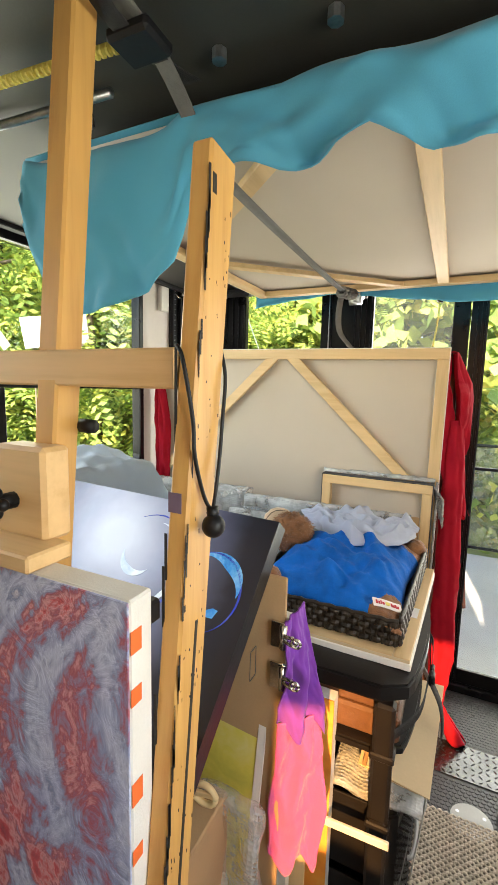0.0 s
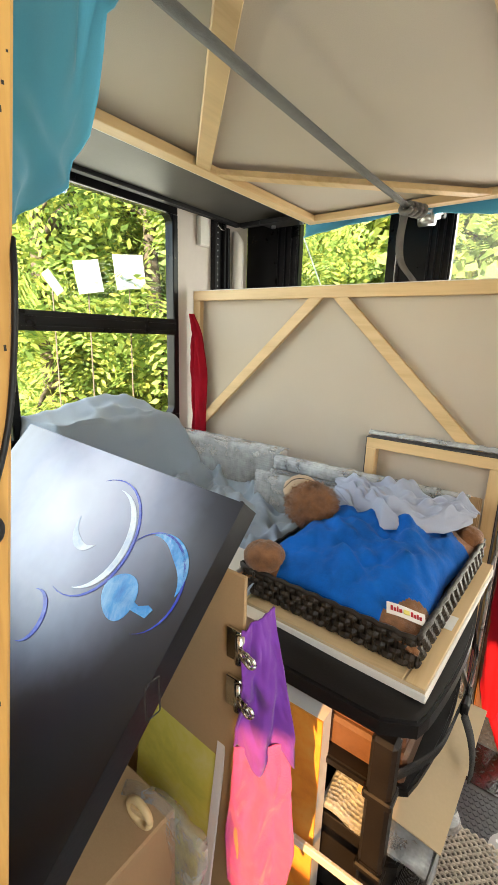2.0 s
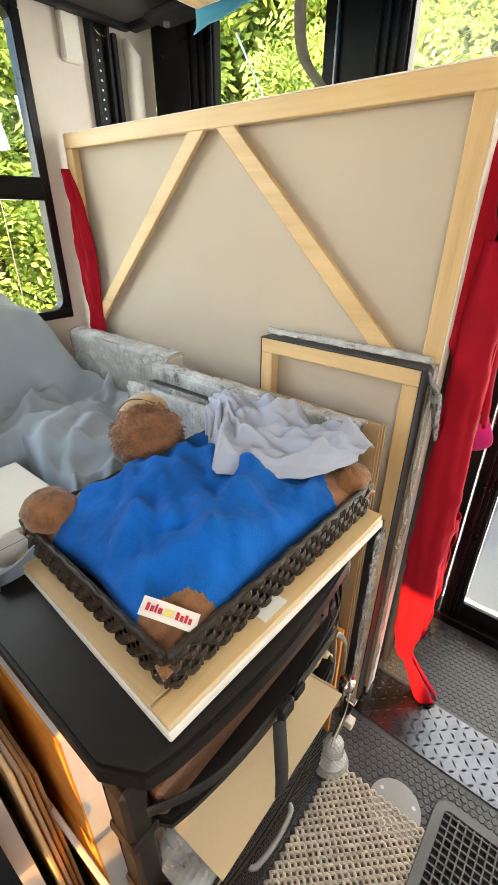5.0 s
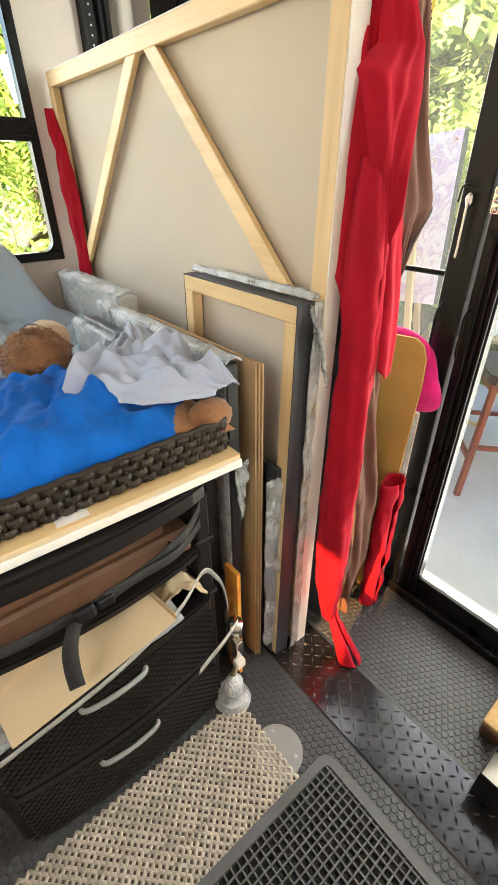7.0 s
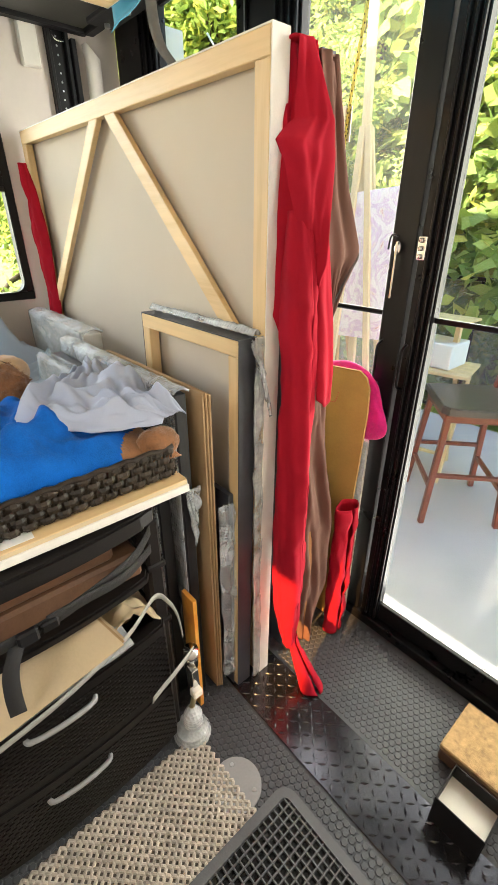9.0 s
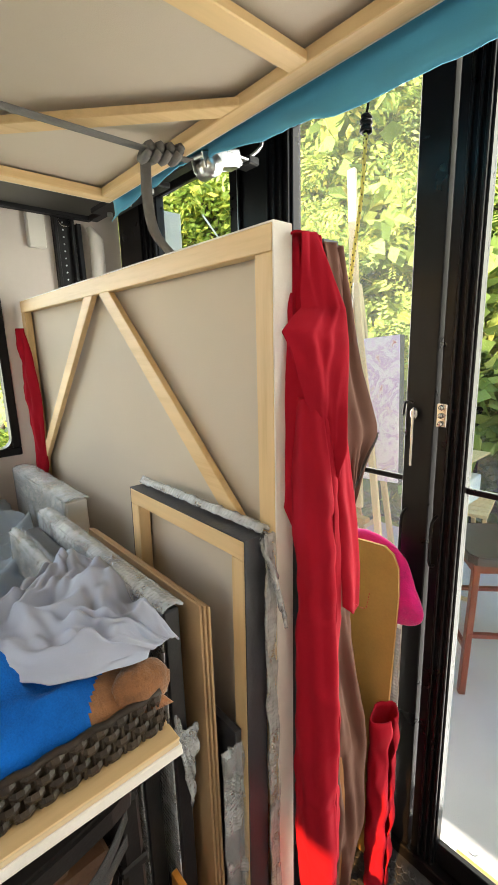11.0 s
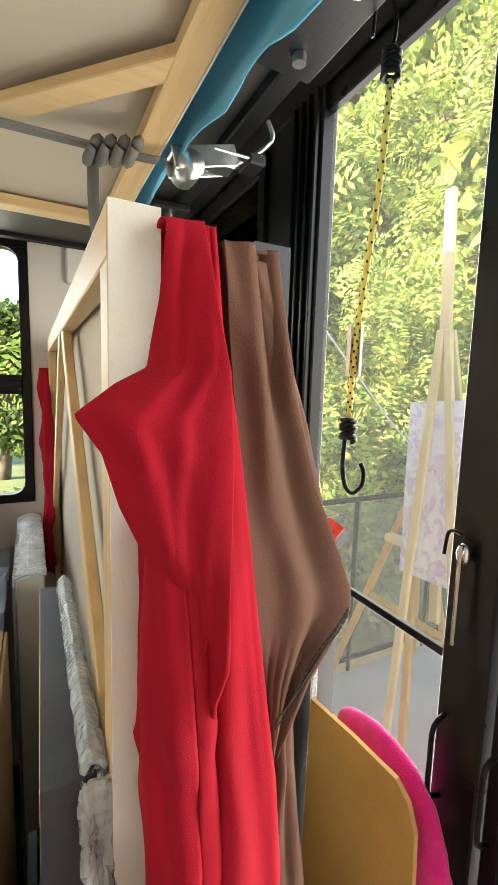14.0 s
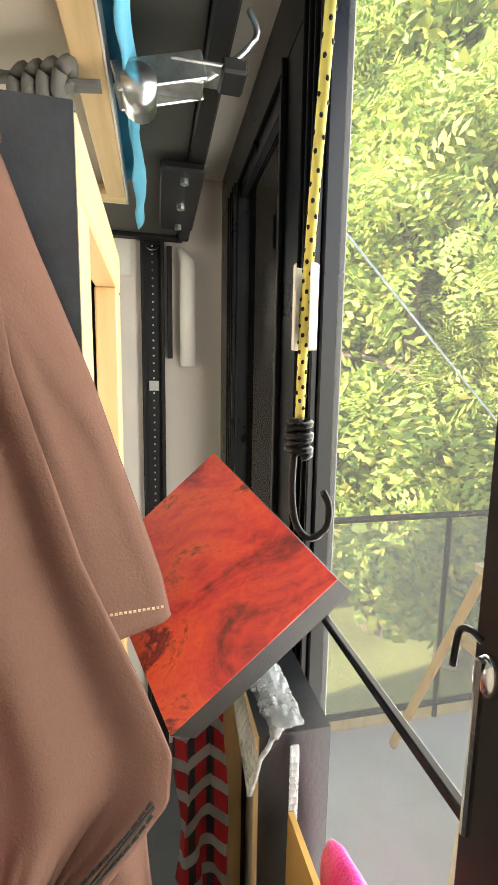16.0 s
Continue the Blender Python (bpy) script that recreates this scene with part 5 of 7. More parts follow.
def shirt(u, v):
    fx, fy = along([(0, -0.20), (0.45, 0.045), (0.75, 0.19), (1, 0.24)], u), along([(0, 1.93), (0.45, 1.70), (0.75, 1.82), (1, 1.97)], u)
    bx, by = along([(0, -0.24), (0.5, 0.02), (1, 0.25)], u), along([(0, 2.02), (0.5, 2.06), (1, 2.03)], u)
    x, y = fx + (bx - fx) * v + 0.012 * wob(u * 4, v * 4), fy + (by - fy) * v + 0.014 * wob(u * 4, v * 3, 4)
    ridge = 0.0
    for k in range(7):
        c = 0.5 + 0.55 * wob(k * 3.7, 1.3)
        s = (u - 0.08 - 0.14 * k) * math.cos(c) + (v - 0.5) * math.sin(c) * 0.8 + 0.08 * wob(u * 3, v * 3, k)
        ridge += (0.016 + 0.008 * (k % 2)) * math.exp(-(s * 17) ** 2)
    edge = min(1, 6 * min(u, 1 - u, v, 1 - v) + 0.15)
    z = 1.090 + 0.014 * math.sin(math.pi * v) + (ridge + crease(u, v, 5, 95, 0.011, 24)) * edge + 0.004 * wob(u * 12, v * 12, 3) + 0.012 * v - 0.035 * max(0, u - 0.8)
    return (x, y, z)


part("crumpled_cloth", cloth(150, 110, shirt, 0.003), "shirt", sh, smooth=True)

# ---------------------------------------------------------------- wrapped canvases between cart and large canvas
stretched("wrapped_canvas", 0.48, 1.245, 0.055, 0.040, "black edged canvas seen from behind, bubble wrap on top", (0.042, 2.150, 0.008), (-1.0, 0, -1.0), edge="edge_navy")
w1 = thing("bubble_wrap_cover", "bubble wrap over the black canvas's edge", "bubble wrap", (0.28, 2.2, 0))
part("top_fold", cloth(40, 6, lambda u, v: (-0.20 + 0.485 * u, 2.208 + 0.024 * v + 0.003 * wob(u * 20, v * 5), 1.258 + 0.012 * math.sin(math.pi * v) + 0.006 * wob(u * 25, v * 3, 2)), 0.006), "bubble", w1, smooth=True)
part("side_fold", cloth(8, 60, lambda u, v: (0.294 + 0.006 * wob(u * 5, v * 20), 2.208 + 0.030 * u + 0.008 * wob(v * 9, 3), 1.255 - 1.24 * v), 0.006), "bubble", w1, smooth=True)
part("corner_tuft", cloth(12, 14, lambda u, v: (0.275 + 0.05 * u + 0.01 * wob(u * 9, v * 9), 2.205 + 0.03 * v, 1.25 - 0.13 * u * (0.5 + v) + 0.012 * wob(u * 12, v * 12, 5)), 0.008), "bubble", w1, smooth=True)


def slab_pack(name, x0, x1, y0, y1, z1, label, core, wrap, seed=0, top=True):
    """A flat pack of canvas with a loose plastic skin."""
    t = thing(name, label, "canvas", ((x0 + x1) / 2, (y0 + y1) / 2, 0), "canvases leaning by the cart")
    part("core", box(x0, x1, y0, y1, 0.004, z1, 0.003), core, t)
    d = 0.006
    part("wrap_front", cloth(30, 40, lambda u, v: (x0 + (x1 - x0) * u, y0 - d - 0.004 * abs(wob(u * 7, v * 9, seed)), 0.01 + (z1) * v), 0.004), wrap, t, "bubble wrap", smooth=True)
    if top:
        part("wrap_top", cloth(40, 6, lambda u, v: (x0 + (x1 - x0 + 0.006) * u, y0 - d + (y1 - y0 + 2 * d) * v, z1 + 0.006 + 0.010 * math.sin(math.pi * v) + 0.005 * wob(u * 24, v * 4, seed)), 0.005), wrap, t, "bubble wrap", smooth=True)
    return t


slab_pack("slim_canvas", -0.52, 0.205, 2.028, 2.062, 1.128, "black edged canvas packed in bubble wrap", "edge_black", "bubble", seed=1)
slab_pack("wrapped_parcel", -0.50, 0.165, 1.975, 2.012, 1.098, "black edged canvas half wrapped in bubble wrap", "edge_black", "bubble_thin", seed=2, top=False)
slab_pack("thin_parcel", -0.56, 0.12, 1.950, 1.966, 1.075, "thin canvas wholly wrapped in bubble wrap", "primed", "bubble", seed=6)
slab_pack("long_parcel", -1.18, -0.56, 2.12, 2.19, 1.125, "long white canvas packed in bubble wrap", "primed", "bubble", seed=3)
for k, (x1, y, z) in enumerate(((0.232, 2.090, 1.128), (0.236, 2.0975, 1.126), (0.240, 2.105, 1.122))):
    solo("cardboard_sheet", box(-0.30, x1, y, y + 0.006, 0.002, z, 0.001), "card", "upright brown cardboard sheet between the canvases", "cardboard", "cardboard sheets", at=(0, y, 0))
# added orange strip: warm sun on the packed canvases, put in as colour
solo("sunlit_strip", box(0.19, 0.252, 2.004, 2.018, 0.002, 0.50, 0.001), "orange", "narrow orange strip standing in for sunlight beside the cart", "board", at=(0.22, 2.01, 0))
solo("grey_canvas", box(-0.1, 0.262, 2.142, 2.158, 0.002, 0.82, 0.001), "edge_navy", "slate grey canvas edge standing upright", "canvas", "canvases leaning by the cart", at=(0.08, 2.15, 0))
fb = thing("loose_wrap", "loose bubble wrap hanging beside the canvases", "bubble wrap", (0.25, 2.08, 0.5))
part("upper", cloth(10, 40, lambda u, v: (0.218 + 0.012 * wob(u * 5, v * 8), 2.03 + 0.05 * u * (1 - 0.5 * v) + 0.012 * wob(v * 6, 2), 0.86 - 0.20 * v + 0.25 * (1 - u) * v), 0.005), "bubble", fb, smooth=True)
part("lower", cloth(14, 40, lambda u, v: (0.268 + 0.014 * wob(u * 6, v * 9, 2), 2.10 + (0.05 + 0.05 * v) * u + 0.01 * wob(v * 7, 5), 0.80 - 0.72 * v), 0.005), "bubble_thin", fb, smooth=True)

# ---------------------------------------------------------------- covered furniture in the corner
cov = thing("covered_table", "low table heaped with things under a blue grey bedsheet", "table", (-0.75, 1.65, 0))
part("box_body", box(-1.22, -0.95, 1.46, 1.86, 0.0, 1.25, 0.01), "card", cov)
part("table_body", box(-0.925, -0.27, 1.36, 1.955, 0.0, 0.90, 0.01), "card", cov)
bs = thing("bedsheet", "rumpled blue grey bedsheet thrown over the corner furniture", "bedsheet", (-0.75, 1.65, 0.95))


def heap(u, v):
    x = -1.235 + 1.05 * u
    y = 1.22 + 0.86 * v
    hi = 1.292 + 0.008 * wob(y * 3, 1) + 0.007 * wob(y * 8, x * 6, 2) + crease(u * 3, v, 15, 18, 0.010, 12) * (0.3 if x > -0.98 else 1.0) + 0.05 * max(0.0, min(1.0, (-1.0 - x) / 0.15)) * max(0.0, 1 - abs(y - 1.72) / 0.35)
    front = (x + 0.885 + 0.035 * (1.93 - y) / 0.55 + 0.006 * wob(y * 4, 4)) * 62
    end = (y - 1.955 - 0.02 * wob(x * 7, 3)) * 34
    step = 1 / ((1 + math.exp(max(-40, min(40, front)))) * (1 + math.exp(max(-40, min(40, end)))))
    lo = 0.945 + 0.02 * wob(x * 4, y * 4, 6) + 0.014 * wob(x * 9 + y * 4, y * 8, 3) + crease(u * 1.4 - 0.35, v, 16, 90, 0.013, 30)
    lo += 0.075 * math.exp(-(((x + 0.58) / 0.2) ** 2 + ((y - 1.72) / 0.16) ** 2) ** 1.5)
    for k in range(9):
        c = 0.4 + 1.1 * wob(k * 2.3, 0.7)
        s = (x + 0.95 - 0.09 * k) * math.cos(c) + (y - 1.65) * math.sin(c) + 0.05 * wob(x * 5, y * 5, k)
        lo += 0.026 * math.exp(-(s * 48) ** 2)
        hi += 0.006 * math.exp(-(((y - 1.3 - 0.09 * k) + 0.4 * (x + 1.1)) * 45) ** 2)
    z = lo + (hi - lo) * step
    if -0.58 < x < -0.20 and 1.30 < y < 1.60:
        z = min(z, 0.88)
    edge = max(0.0, (0.16 - v) / 0.16)
    z -= 0.30 * edge ** 1.3 + 0.03 * edge * wob(x * 14, 2)
    y += 0.08 * edge
    return (x + 0.012 * wob(z * 20, y * 9), y, z)


part("rumpled_cloth", cloth(190, 140, heap, 0.003), "sheet", bs, smooth=True)
wbx = thing("white_box", "small white cardboard gadget box on the covered table", "box", (-0.37, 1.48, 0.93))
part("carton", box(-0.53, -0.245, 1.345, 1.55, 0.895, 0.985, 0.004), "white_plastic", wbx)
part("lid_seam", box(-0.5305, -0.2445, 1.3445, 1.5505, 0.955, 0.957, 0), "handle", wbx)
part("round_mark", disc((-0.45, 1.42, 0.985), 0.013, 0.0012, 20), "black_matt", wbx)
solo("paper_stack", box(-0.50, -0.27, 1.25, 1.37, 0.80, 0.845, 0.003), "paper", "stack of loose papers and drawings", "papers", at=(-0.38, 1.3, 0.80))
solo("storage_carton", box(-0.52, -0.26, 1.20, 1.355, 0.0, 0.798, 0.004), "card", "plain brown storage carton", "box", at=(-0.4, 1.28, 0))

# ---------------------------------------------------------------- clothes on the canvas's corner
def hanging(name, label, category, material, lefts, rights, x0, folds, at, lean=0.0, back=0.03, seed=0, n=150, cols=44, groove=None):
    """A garment that hangs in the plane x = x0: its two outlines as tables (height, y), with folds down its length."""
    g = thing(name, label, category, at)
    z1, z0 = lefts[0][0], lefts[-1][0]
    fl = [(-z, y) for z, y in lefts]
    fr = [(-z, y) for z, y in rights]

    def place(u, v):
        z = z1 + (z0 - z1) * v
        a, b = along(fl, -z), along(fr, -z)
        y = a + (b - a) * u
        w = 0.0
        for count, amp, twist in folds:
            w += amp * math.sin(math.tau * (count * u + twist * v) + 3 * wob(v * 2.2, seed, count))
        x = x0 + w * min(1, 0.25 + v * 2.2) + 0.010 * wob(u * 5, v * 7, seed) + 0.0025 * wob(u * 9 + v * 22, v * 30, seed + 2) + crease(u, v, seed, 26, 0.010, 13) + lean * v - back * (abs(2 * u - 1) ** 4) - (groove(u, z) if groove else 0)
        return (x, y, z)

    part("cloth", cloth(cols, n, place, 0.004), material, g, smooth=True)
    return g


rp = hanging("red_trousers", "red cotton trousers hung over the large canvas's corner", "trousers", "red",
             [(1.806, 2.280), (1.735, 2.276), (1.67, 2.266), (1.52, 2.256), (1.30, 2.258), (1.12, 2.30)],
             [(1.806, 2.326), (1.74, 2.332), (1.65, 2.342), (1.55, 2.353), (1.41, 2.366), (1.26, 2.372), (1.12, 2.36)],
             0.300, [(1.0, 0.007, 0.25), (2.6, 0.004, -0.6)], (0.35, 2.3, 0.05), 0.036, seed=3, n=90)


def long_leg(u, v):
    """The leg that hangs to the floor: a slack flattened tube."""
    z, a = 1.52 - 1.34 * v, math.tau * u
    r = along([(0.0, 0.6), (0.12, 0.95), (0.45, 1.05), (0.75, 1.15), (0.9, 0.95), (1.0, 0.45)], v)
    r *= 1 + 0.10 * math.sin(3 * a + 4 * v + 2 * wob(v * 5, 3)) + 0.05 * math.sin(7 * a - 9 * v) + 3.0 * crease(u, v * 3 % 1, 71, 22, 0.03, 16)
    return (0.345 + 0.022 * v + 0.042 * r * math.cos(a) + 0.006 * wob(v * 6, 2), 2.286 + 0.012 * math.sin(v * 5) + 0.032 * v * v + 0.036 * r * math.sin(a), z)


part("long_leg", cloth(64, 200, long_leg, 0.003), "red", rp, smooth=True)
part("top_fold", cloth(14, 14, lambda u, v: (0.330 - 0.045 * v, 2.279 + 0.046 * u, 1.804 + 0.009 * math.sin(math.pi * v) - 0.012 * v), 0.004), "red", rp, smooth=True)


def flap(u, v):
    z = 1.806 - (1.806 - 1.372) * v
    a = along([(-1.79, 2.281), (-1.735, 2.275), (-1.675, 2.262), (-1.660, 2.234), (-1.636, 2.202), (-1.606, 2.222), (-1.56, 2.236), (-1.516, 2.256), (-1.477, 2.284), (-1.43, 2.300), (-1.385, 2.306)], -z)
    b = along([(-1.79, 2.314), (-1.65, 2.316), (-1.50, 2.317), (-1.417, 2.316), (-1.385, 2.308)], -z)
    y = a + (b - a) * u
    slant = math.exp(-((u - 0.18 - 0.75 * (0.40 - v)) * 5.5) ** 2) * max(0, 1 - v * 1.6)
    ridge = 0.020 * math.exp(-((1 - u) * 3.0) ** 2)
    pull = sum(0.0035 * math.exp(-(((u - c) + 0.9 * (v - d)) * 13) ** 2 - ((v - d) * 6) ** 2) for c, d in ((0.35, 0.42), (0.5, 0.55), (0.3, 0.62), (0.65, 0.72), (0.45, 0.8), (0.7, 0.35)))
    edge = 0.005 * math.sin(v * 46 + u * 3) * max(0, v - 0.5) * (1 - u)
    grow = min(1.0, 0.08 + 3.0 * v)
    return (0.350 - 0.020 * max(0.0, 1 - v / 0.45) + grow * (0.024 + ridge - 0.016 * slant + pull + 0.010 * math.sin(math.pi * v) - 0.040 * (1 - u) ** 3 * (1 - 0.6 * v) + crease(u, v, 31, 12, 0.005, 9, 1.7)) + edge, y, z)


part("front_flap", cloth(64, 128, flap, 0.004), "red", rp, smooth=True)
part("flap_corner", cloth(16, 20, lambda u, v: (0.366 + 0.012 * u + 0.006 * math.sin(u * 7 + v * 3), 2.283 - 0.002 * v + (0.030 - 0.022 * v) * u, 1.44 - 0.058 * v - 0.022 * (1 - u) * v + 0.02 * u * (1 - v)), 0.004), "red", rp, smooth=True)


def second_leg(u, v):
    z = 1.803 - (1.803 - 1.10) * v - 0.025 * v * math.sin(3.1 * u)
    a, b = along([(-1.72, 2.312), (-1.3, 2.316), (-1.07, 2.322)], -z), along([(-1.803, 2.326), (-1.72, 2.333), (-1.65, 2.343), (-1.55, 2.354), (-1.4, 2.371), (-1.26, 2.388), (-1.16, 2.392), (-1.07, 2.380)], -z)
    out = along([(0, -0.030), (0.12, -0.020), (0.30, 0.0), (0.5, 0.012), (1.0, 0.048)], v)
    return (0.364 + out + 0.010 * math.sin(u * 4 + v * 2) * v - 0.022 * (2 * u - 1) ** 4 + crease(u, v, 12, 9, 0.004, 9, 1.6), a + (b - a) * u, z)


part("folded_leg", cloth(36, 100, second_leg, 0.004), "red", rp, smooth=True)
for k in range(14):
    f = k / 14
    part("hem_stitch", tube([(0.432 - 0.010 * abs(2 * f - 1), 2.326 + 0.056 * f, 1.116 - 0.02 * math.sin(3.1 * f)), (0.432 - 0.010 * abs(2 * f - 0.9), 2.3285 + 0.056 * f, 1.116 - 0.02 * math.sin(3.1 * f + 0.1))], 0.0008, 5), "tag_red", rp)
part("knotted_end", cloth(18, 30, lambda u, v: (0.36 + 0.10 * v + (0.018 + 0.028 * abs(v - 0.15)) * math.cos(u * 6.0), 2.325 + 0.015 * v + (0.018 + 0.028 * abs(v - 0.2)) * math.sin(u * 6.0), 0.20 - 0.185 * v + 0.01 * wob(u * 6, v * 6)), 0.004), "red", rp, smooth=True)
bp = hanging("brown_trousers", "brown cotton trousers hung beside the red ones", "trousers", "brown",
             [(1.793, 2.330), (1.70, 2.336), (1.5, 2.352), (1.3, 2.366), (1.1, 2.375), (0.9, 2.37), (0.6, 2.40), (0.3, 2.41), (0.05, 2.43)],
             [(1.793, 2.392), (1.72, 2.404), (1.6, 2.424), (1.45, 2.440), (1.38, 2.455), (1.1, 2.478), (0.9, 2.50), (0.57, 2.57), (0.3, 2.56), (0.05, 2.475)],
             0.302, [(1.3, 0.007, 0.3), (3.4, 0.003, -0.5)], (0.34, 2.4, 0.05), 0.030, seed=9)
part("top_fold", cloth(14, 14, lambda u, v: (0.336 - 0.055 * v, 2.330 + 0.060 * u, 1.790 + 0.008 * math.sin(math.pi * v) - 0.01 * v), 0.004), "brown", bp, smooth=True)
BROWN_LEFT = [(-1.79, 2.331), (-1.6, 2.346), (-1.45, 2.362), (-1.29, 2.378)]
BROWN_RIGHT = [(-1.806, 2.386), (-1.66, 2.405), (-1.56, 2.434), (-1.483, 2.466), (-1.445, 2.480), (-1.42, 2.478), (-1.36, 2.424), (-1.285, 2.386)]


def brown_flap(u, v):
    z = 1.793 - (1.793 - 1.285) * v
    a, b = along(BROWN_LEFT, -z), along(BROWN_RIGHT, -z)
    long_fold = 0.010 * math.exp(-((u - 0.42) * 5) ** 2) - 0.010 * math.exp(-((u - 0.68) * 6) ** 2)
    pucker = 0.0022 * math.sin(u * 60) * max(0, 1 - abs(v - 0.86) * 9)
    return (0.336 + long_fold + 0.030 * v + 0.012 * math.exp(-((1 - u) * 5) ** 2) * v + pucker + crease(u, v, 44, 9, 0.004, 8, 1.2), a + (b - a) * u, z)


part("front_flap", cloth(56, 96, brown_flap, 0.004), "brown", bp, smooth=True)
for off in (0.0, 0.006):
    for k in range(22):
        s, e = k / 22, (k + 0.7) / 22
        ends = [Vector((0.375 + 0.002 * math.sin(f * 9), 2.384 + 0.086 * f, 1.318 + off * 1.4 + 0.106 * f)) for f in (s, e)]
        part("stitch", tube(ends, 0.0011, 5), "scuff", bp)
part("hem_seam", ribbon([(0.375, 2.384, 1.322), (0.377, 2.427, 1.376), (0.376, 2.470, 1.428)], 0.0016, (0, -0.6, 1), 14, 0.001), "scuff", bp, "dark stitched seam")


def rear_leg(u, v):
    z = 1.780 - (1.780 - 1.500) * v
    a, b = along([(-1.785, 2.35), (-1.5, 2.425)], -z), along([(-1.785, 2.388), (-1.722, 2.410), (-1.652, 2.436), (-1.53, 2.474), (-1.5, 2.480)], -z)
    return (0.330 + 0.008 * math.sin(u * 4 + v) - 0.012 * (2 * u - 1) ** 4 + crease(u, v, 8, 8, 0.003, 12), a + (b - a) * u, z)


part("rear_leg", cloth(24, 50, rear_leg, 0.004), "brown", bp, smooth=True)
for k in range(16):
    part("pale_stitch", tube([(0.342, 2.436 + 0.0026 * k, 1.520 + 0.0002 * k), (0.342, 2.4376 + 0.0026 * k, 1.520 + 0.0002 * k)], 0.0008, 5), "tan_fur", bp, "pale hem stitching")
# extra ochre sheet paints the sun on the trousers' lower end
part("sunlit_lower_cloth", cloth(16, 30, lambda u, v: (0.30 + 0.02 * math.sin(u * 4), 2.40 + (0.12 - 0.05 * v) * u + 0.03 * v, 0.58 - 0.50 * v), 0.004), "ochre", bp, "lower trouser cloth, coloured ochre as if sunlit", smooth=True)
lr = hanging("red_curtain", "dark red cloth hung behind the large canvas by the window", "cloth", "red",
             [(1.72, -1.0), (1.60, -1.0), (1.40, -1.0), (1.2, -1.0), (0.9, -1.0)], [(1.72, -0.992), (1.66, -0.955), (1.6, -0.935), (1.4, -0.905), (1.2, -0.91), (0.9, -0.92)],
             0.0, [(2.2, 0.008, 0.2)], (0, 0, 0), seed=5, n=50, cols=20)
lr.matrix_world = Matrix(((0, 1, 0, -0.19), (-1, 0, 0, 2.222), (0, 0, 1, 0), (0, 0, 0, 1)))

# behind the large canvas, by the doors
stretched("slate_canvas", 0.315, 1.812, 0.045, 0.046, "tall slate edged canvas standing behind the large one", (0.1375, 2.43, 0.002), (0, 0, 180), edge="edge_navy")
stretched("black_canvas", 0.50, 1.172, 0.105, 0.03, "deep black edged canvas partly in bubble wrap by the doors", (-0.18, 2.605, 0.002), (0, 0, 0), edge="edge_black")
bw = thing("wrap_scrap", "crumpled bubble wrap on the black canvas", "bubble wrap", (-0.05, 2.66, 1.17))
part("crumple", cloth(20, 20, lambda u, v: (-0.05 + 0.125 * u + 0.006 * wob(u * 7, v * 7), 2.592 + 0.075 * v, 1.190 - 0.10 * (1 - v) ** 3 * (0.5 + 0.5 * u) + 0.009 * wob(u * 9, v * 9, 3)), 0.006), "bubble", bw, smooth=True)
part("hanging_strip", cloth(6, 40, lambda u, v: (0.078 + 0.004 * wob(v * 12, 2), 2.648 + 0.012 * u + 0.006 * wob(v * 9, 7), 1.16 - 1.1 * v), 0.005), "bubble", bw, smooth=True)
fp = thing("fire_painting", "small red orange abstract painting with black edges, lying aslant", "painting", (-0.2, 2.62, 1.2))
A, B, C = Vector((-0.217, 2.580, 1.522)), Vector((0.086, 2.703, 1.401)), Vector((0.070, 2.487, 1.197))
D = A + C - B
nrm = (B - A).cross(C - A).normalized()
if nrm.x < 0:
    nrm = -nrm
for nm, lo, hi, ma in (("face", 0.0, 0.002, "fire"), ("edge", -0.055, -0.0005, "webbing_black")):
    bm = bmesh.new()
    lo_v = [bm.verts.new(p + nrm * lo) for p in (A, B, C, D)]
    hi_v = [bm.verts.new(p + nrm * hi) for p in (A, B, C, D)]
    bm.faces.new(lo_v)
    bm.faces.new(hi_v[::-1])
    for i in range(4):
        bm.faces.new((lo_v[i], lo_v[(i + 1) % 4], hi_v[(i + 1) % 4], hi_v[i]))
    bmesh.ops.recalc_face_normals(bm, faces=bm.faces)
    part(nm, bm, ma, fp)
pk = thing("pink_cushion", "bright magenta plush cushion on an ochre board by the doors", "cushion", (0.2, 2.66, 0.5))
bm = bmesh.new()
bmesh.ops.create_uvsphere(bm, u_segments=48, v_segments=36, radius=1)
for v in bm.verts:
    q = v.co.copy()
    w = 0.5 + 0.5 * q.z
    half = (0.138 - 0.030 * q.z) * math.sqrt(max(0, 1 - abs(q.z) ** 4))
    r = math.hypot(q.x, q.y) or 1
    v.co = Vector((0.235 + 0.05 * (0.5 - w) + half * q.x / r * (r > 1e-6), 2.695 + 0.030 * q.y, 0.962 + 0.128 * q.z))
    v.co += Vector((0.010 * wob(v.co.x * 14, v.co.z * 14), 0.004 * wob(v.co.x * 40, v.co.z * 40, 2), 0.012 * wob(v.co.x * 9, 4)))
part("plush", bm, "magenta", pk, smooth=True)
cp = thing("cushion_parcel", "tall parcel in crumpled bubble wrap under the cushion", "parcel", (0.2, 2.70, 0))
part("core", box(0.10, 0.33, 2.680, 2.712, 0.002, 0.832, 0.004), "primed", cp)
part("wrap", cloth(14, 40, lambda u, v: (0.095 + 0.25 * u + 0.008 * wob(u * 6, v * 9), 2.672 - 0.006 * abs(wob(u * 6, v * 8, 3)), 0.005 + 0.835 * v), 0.004), "bubble", cp, smooth=True)
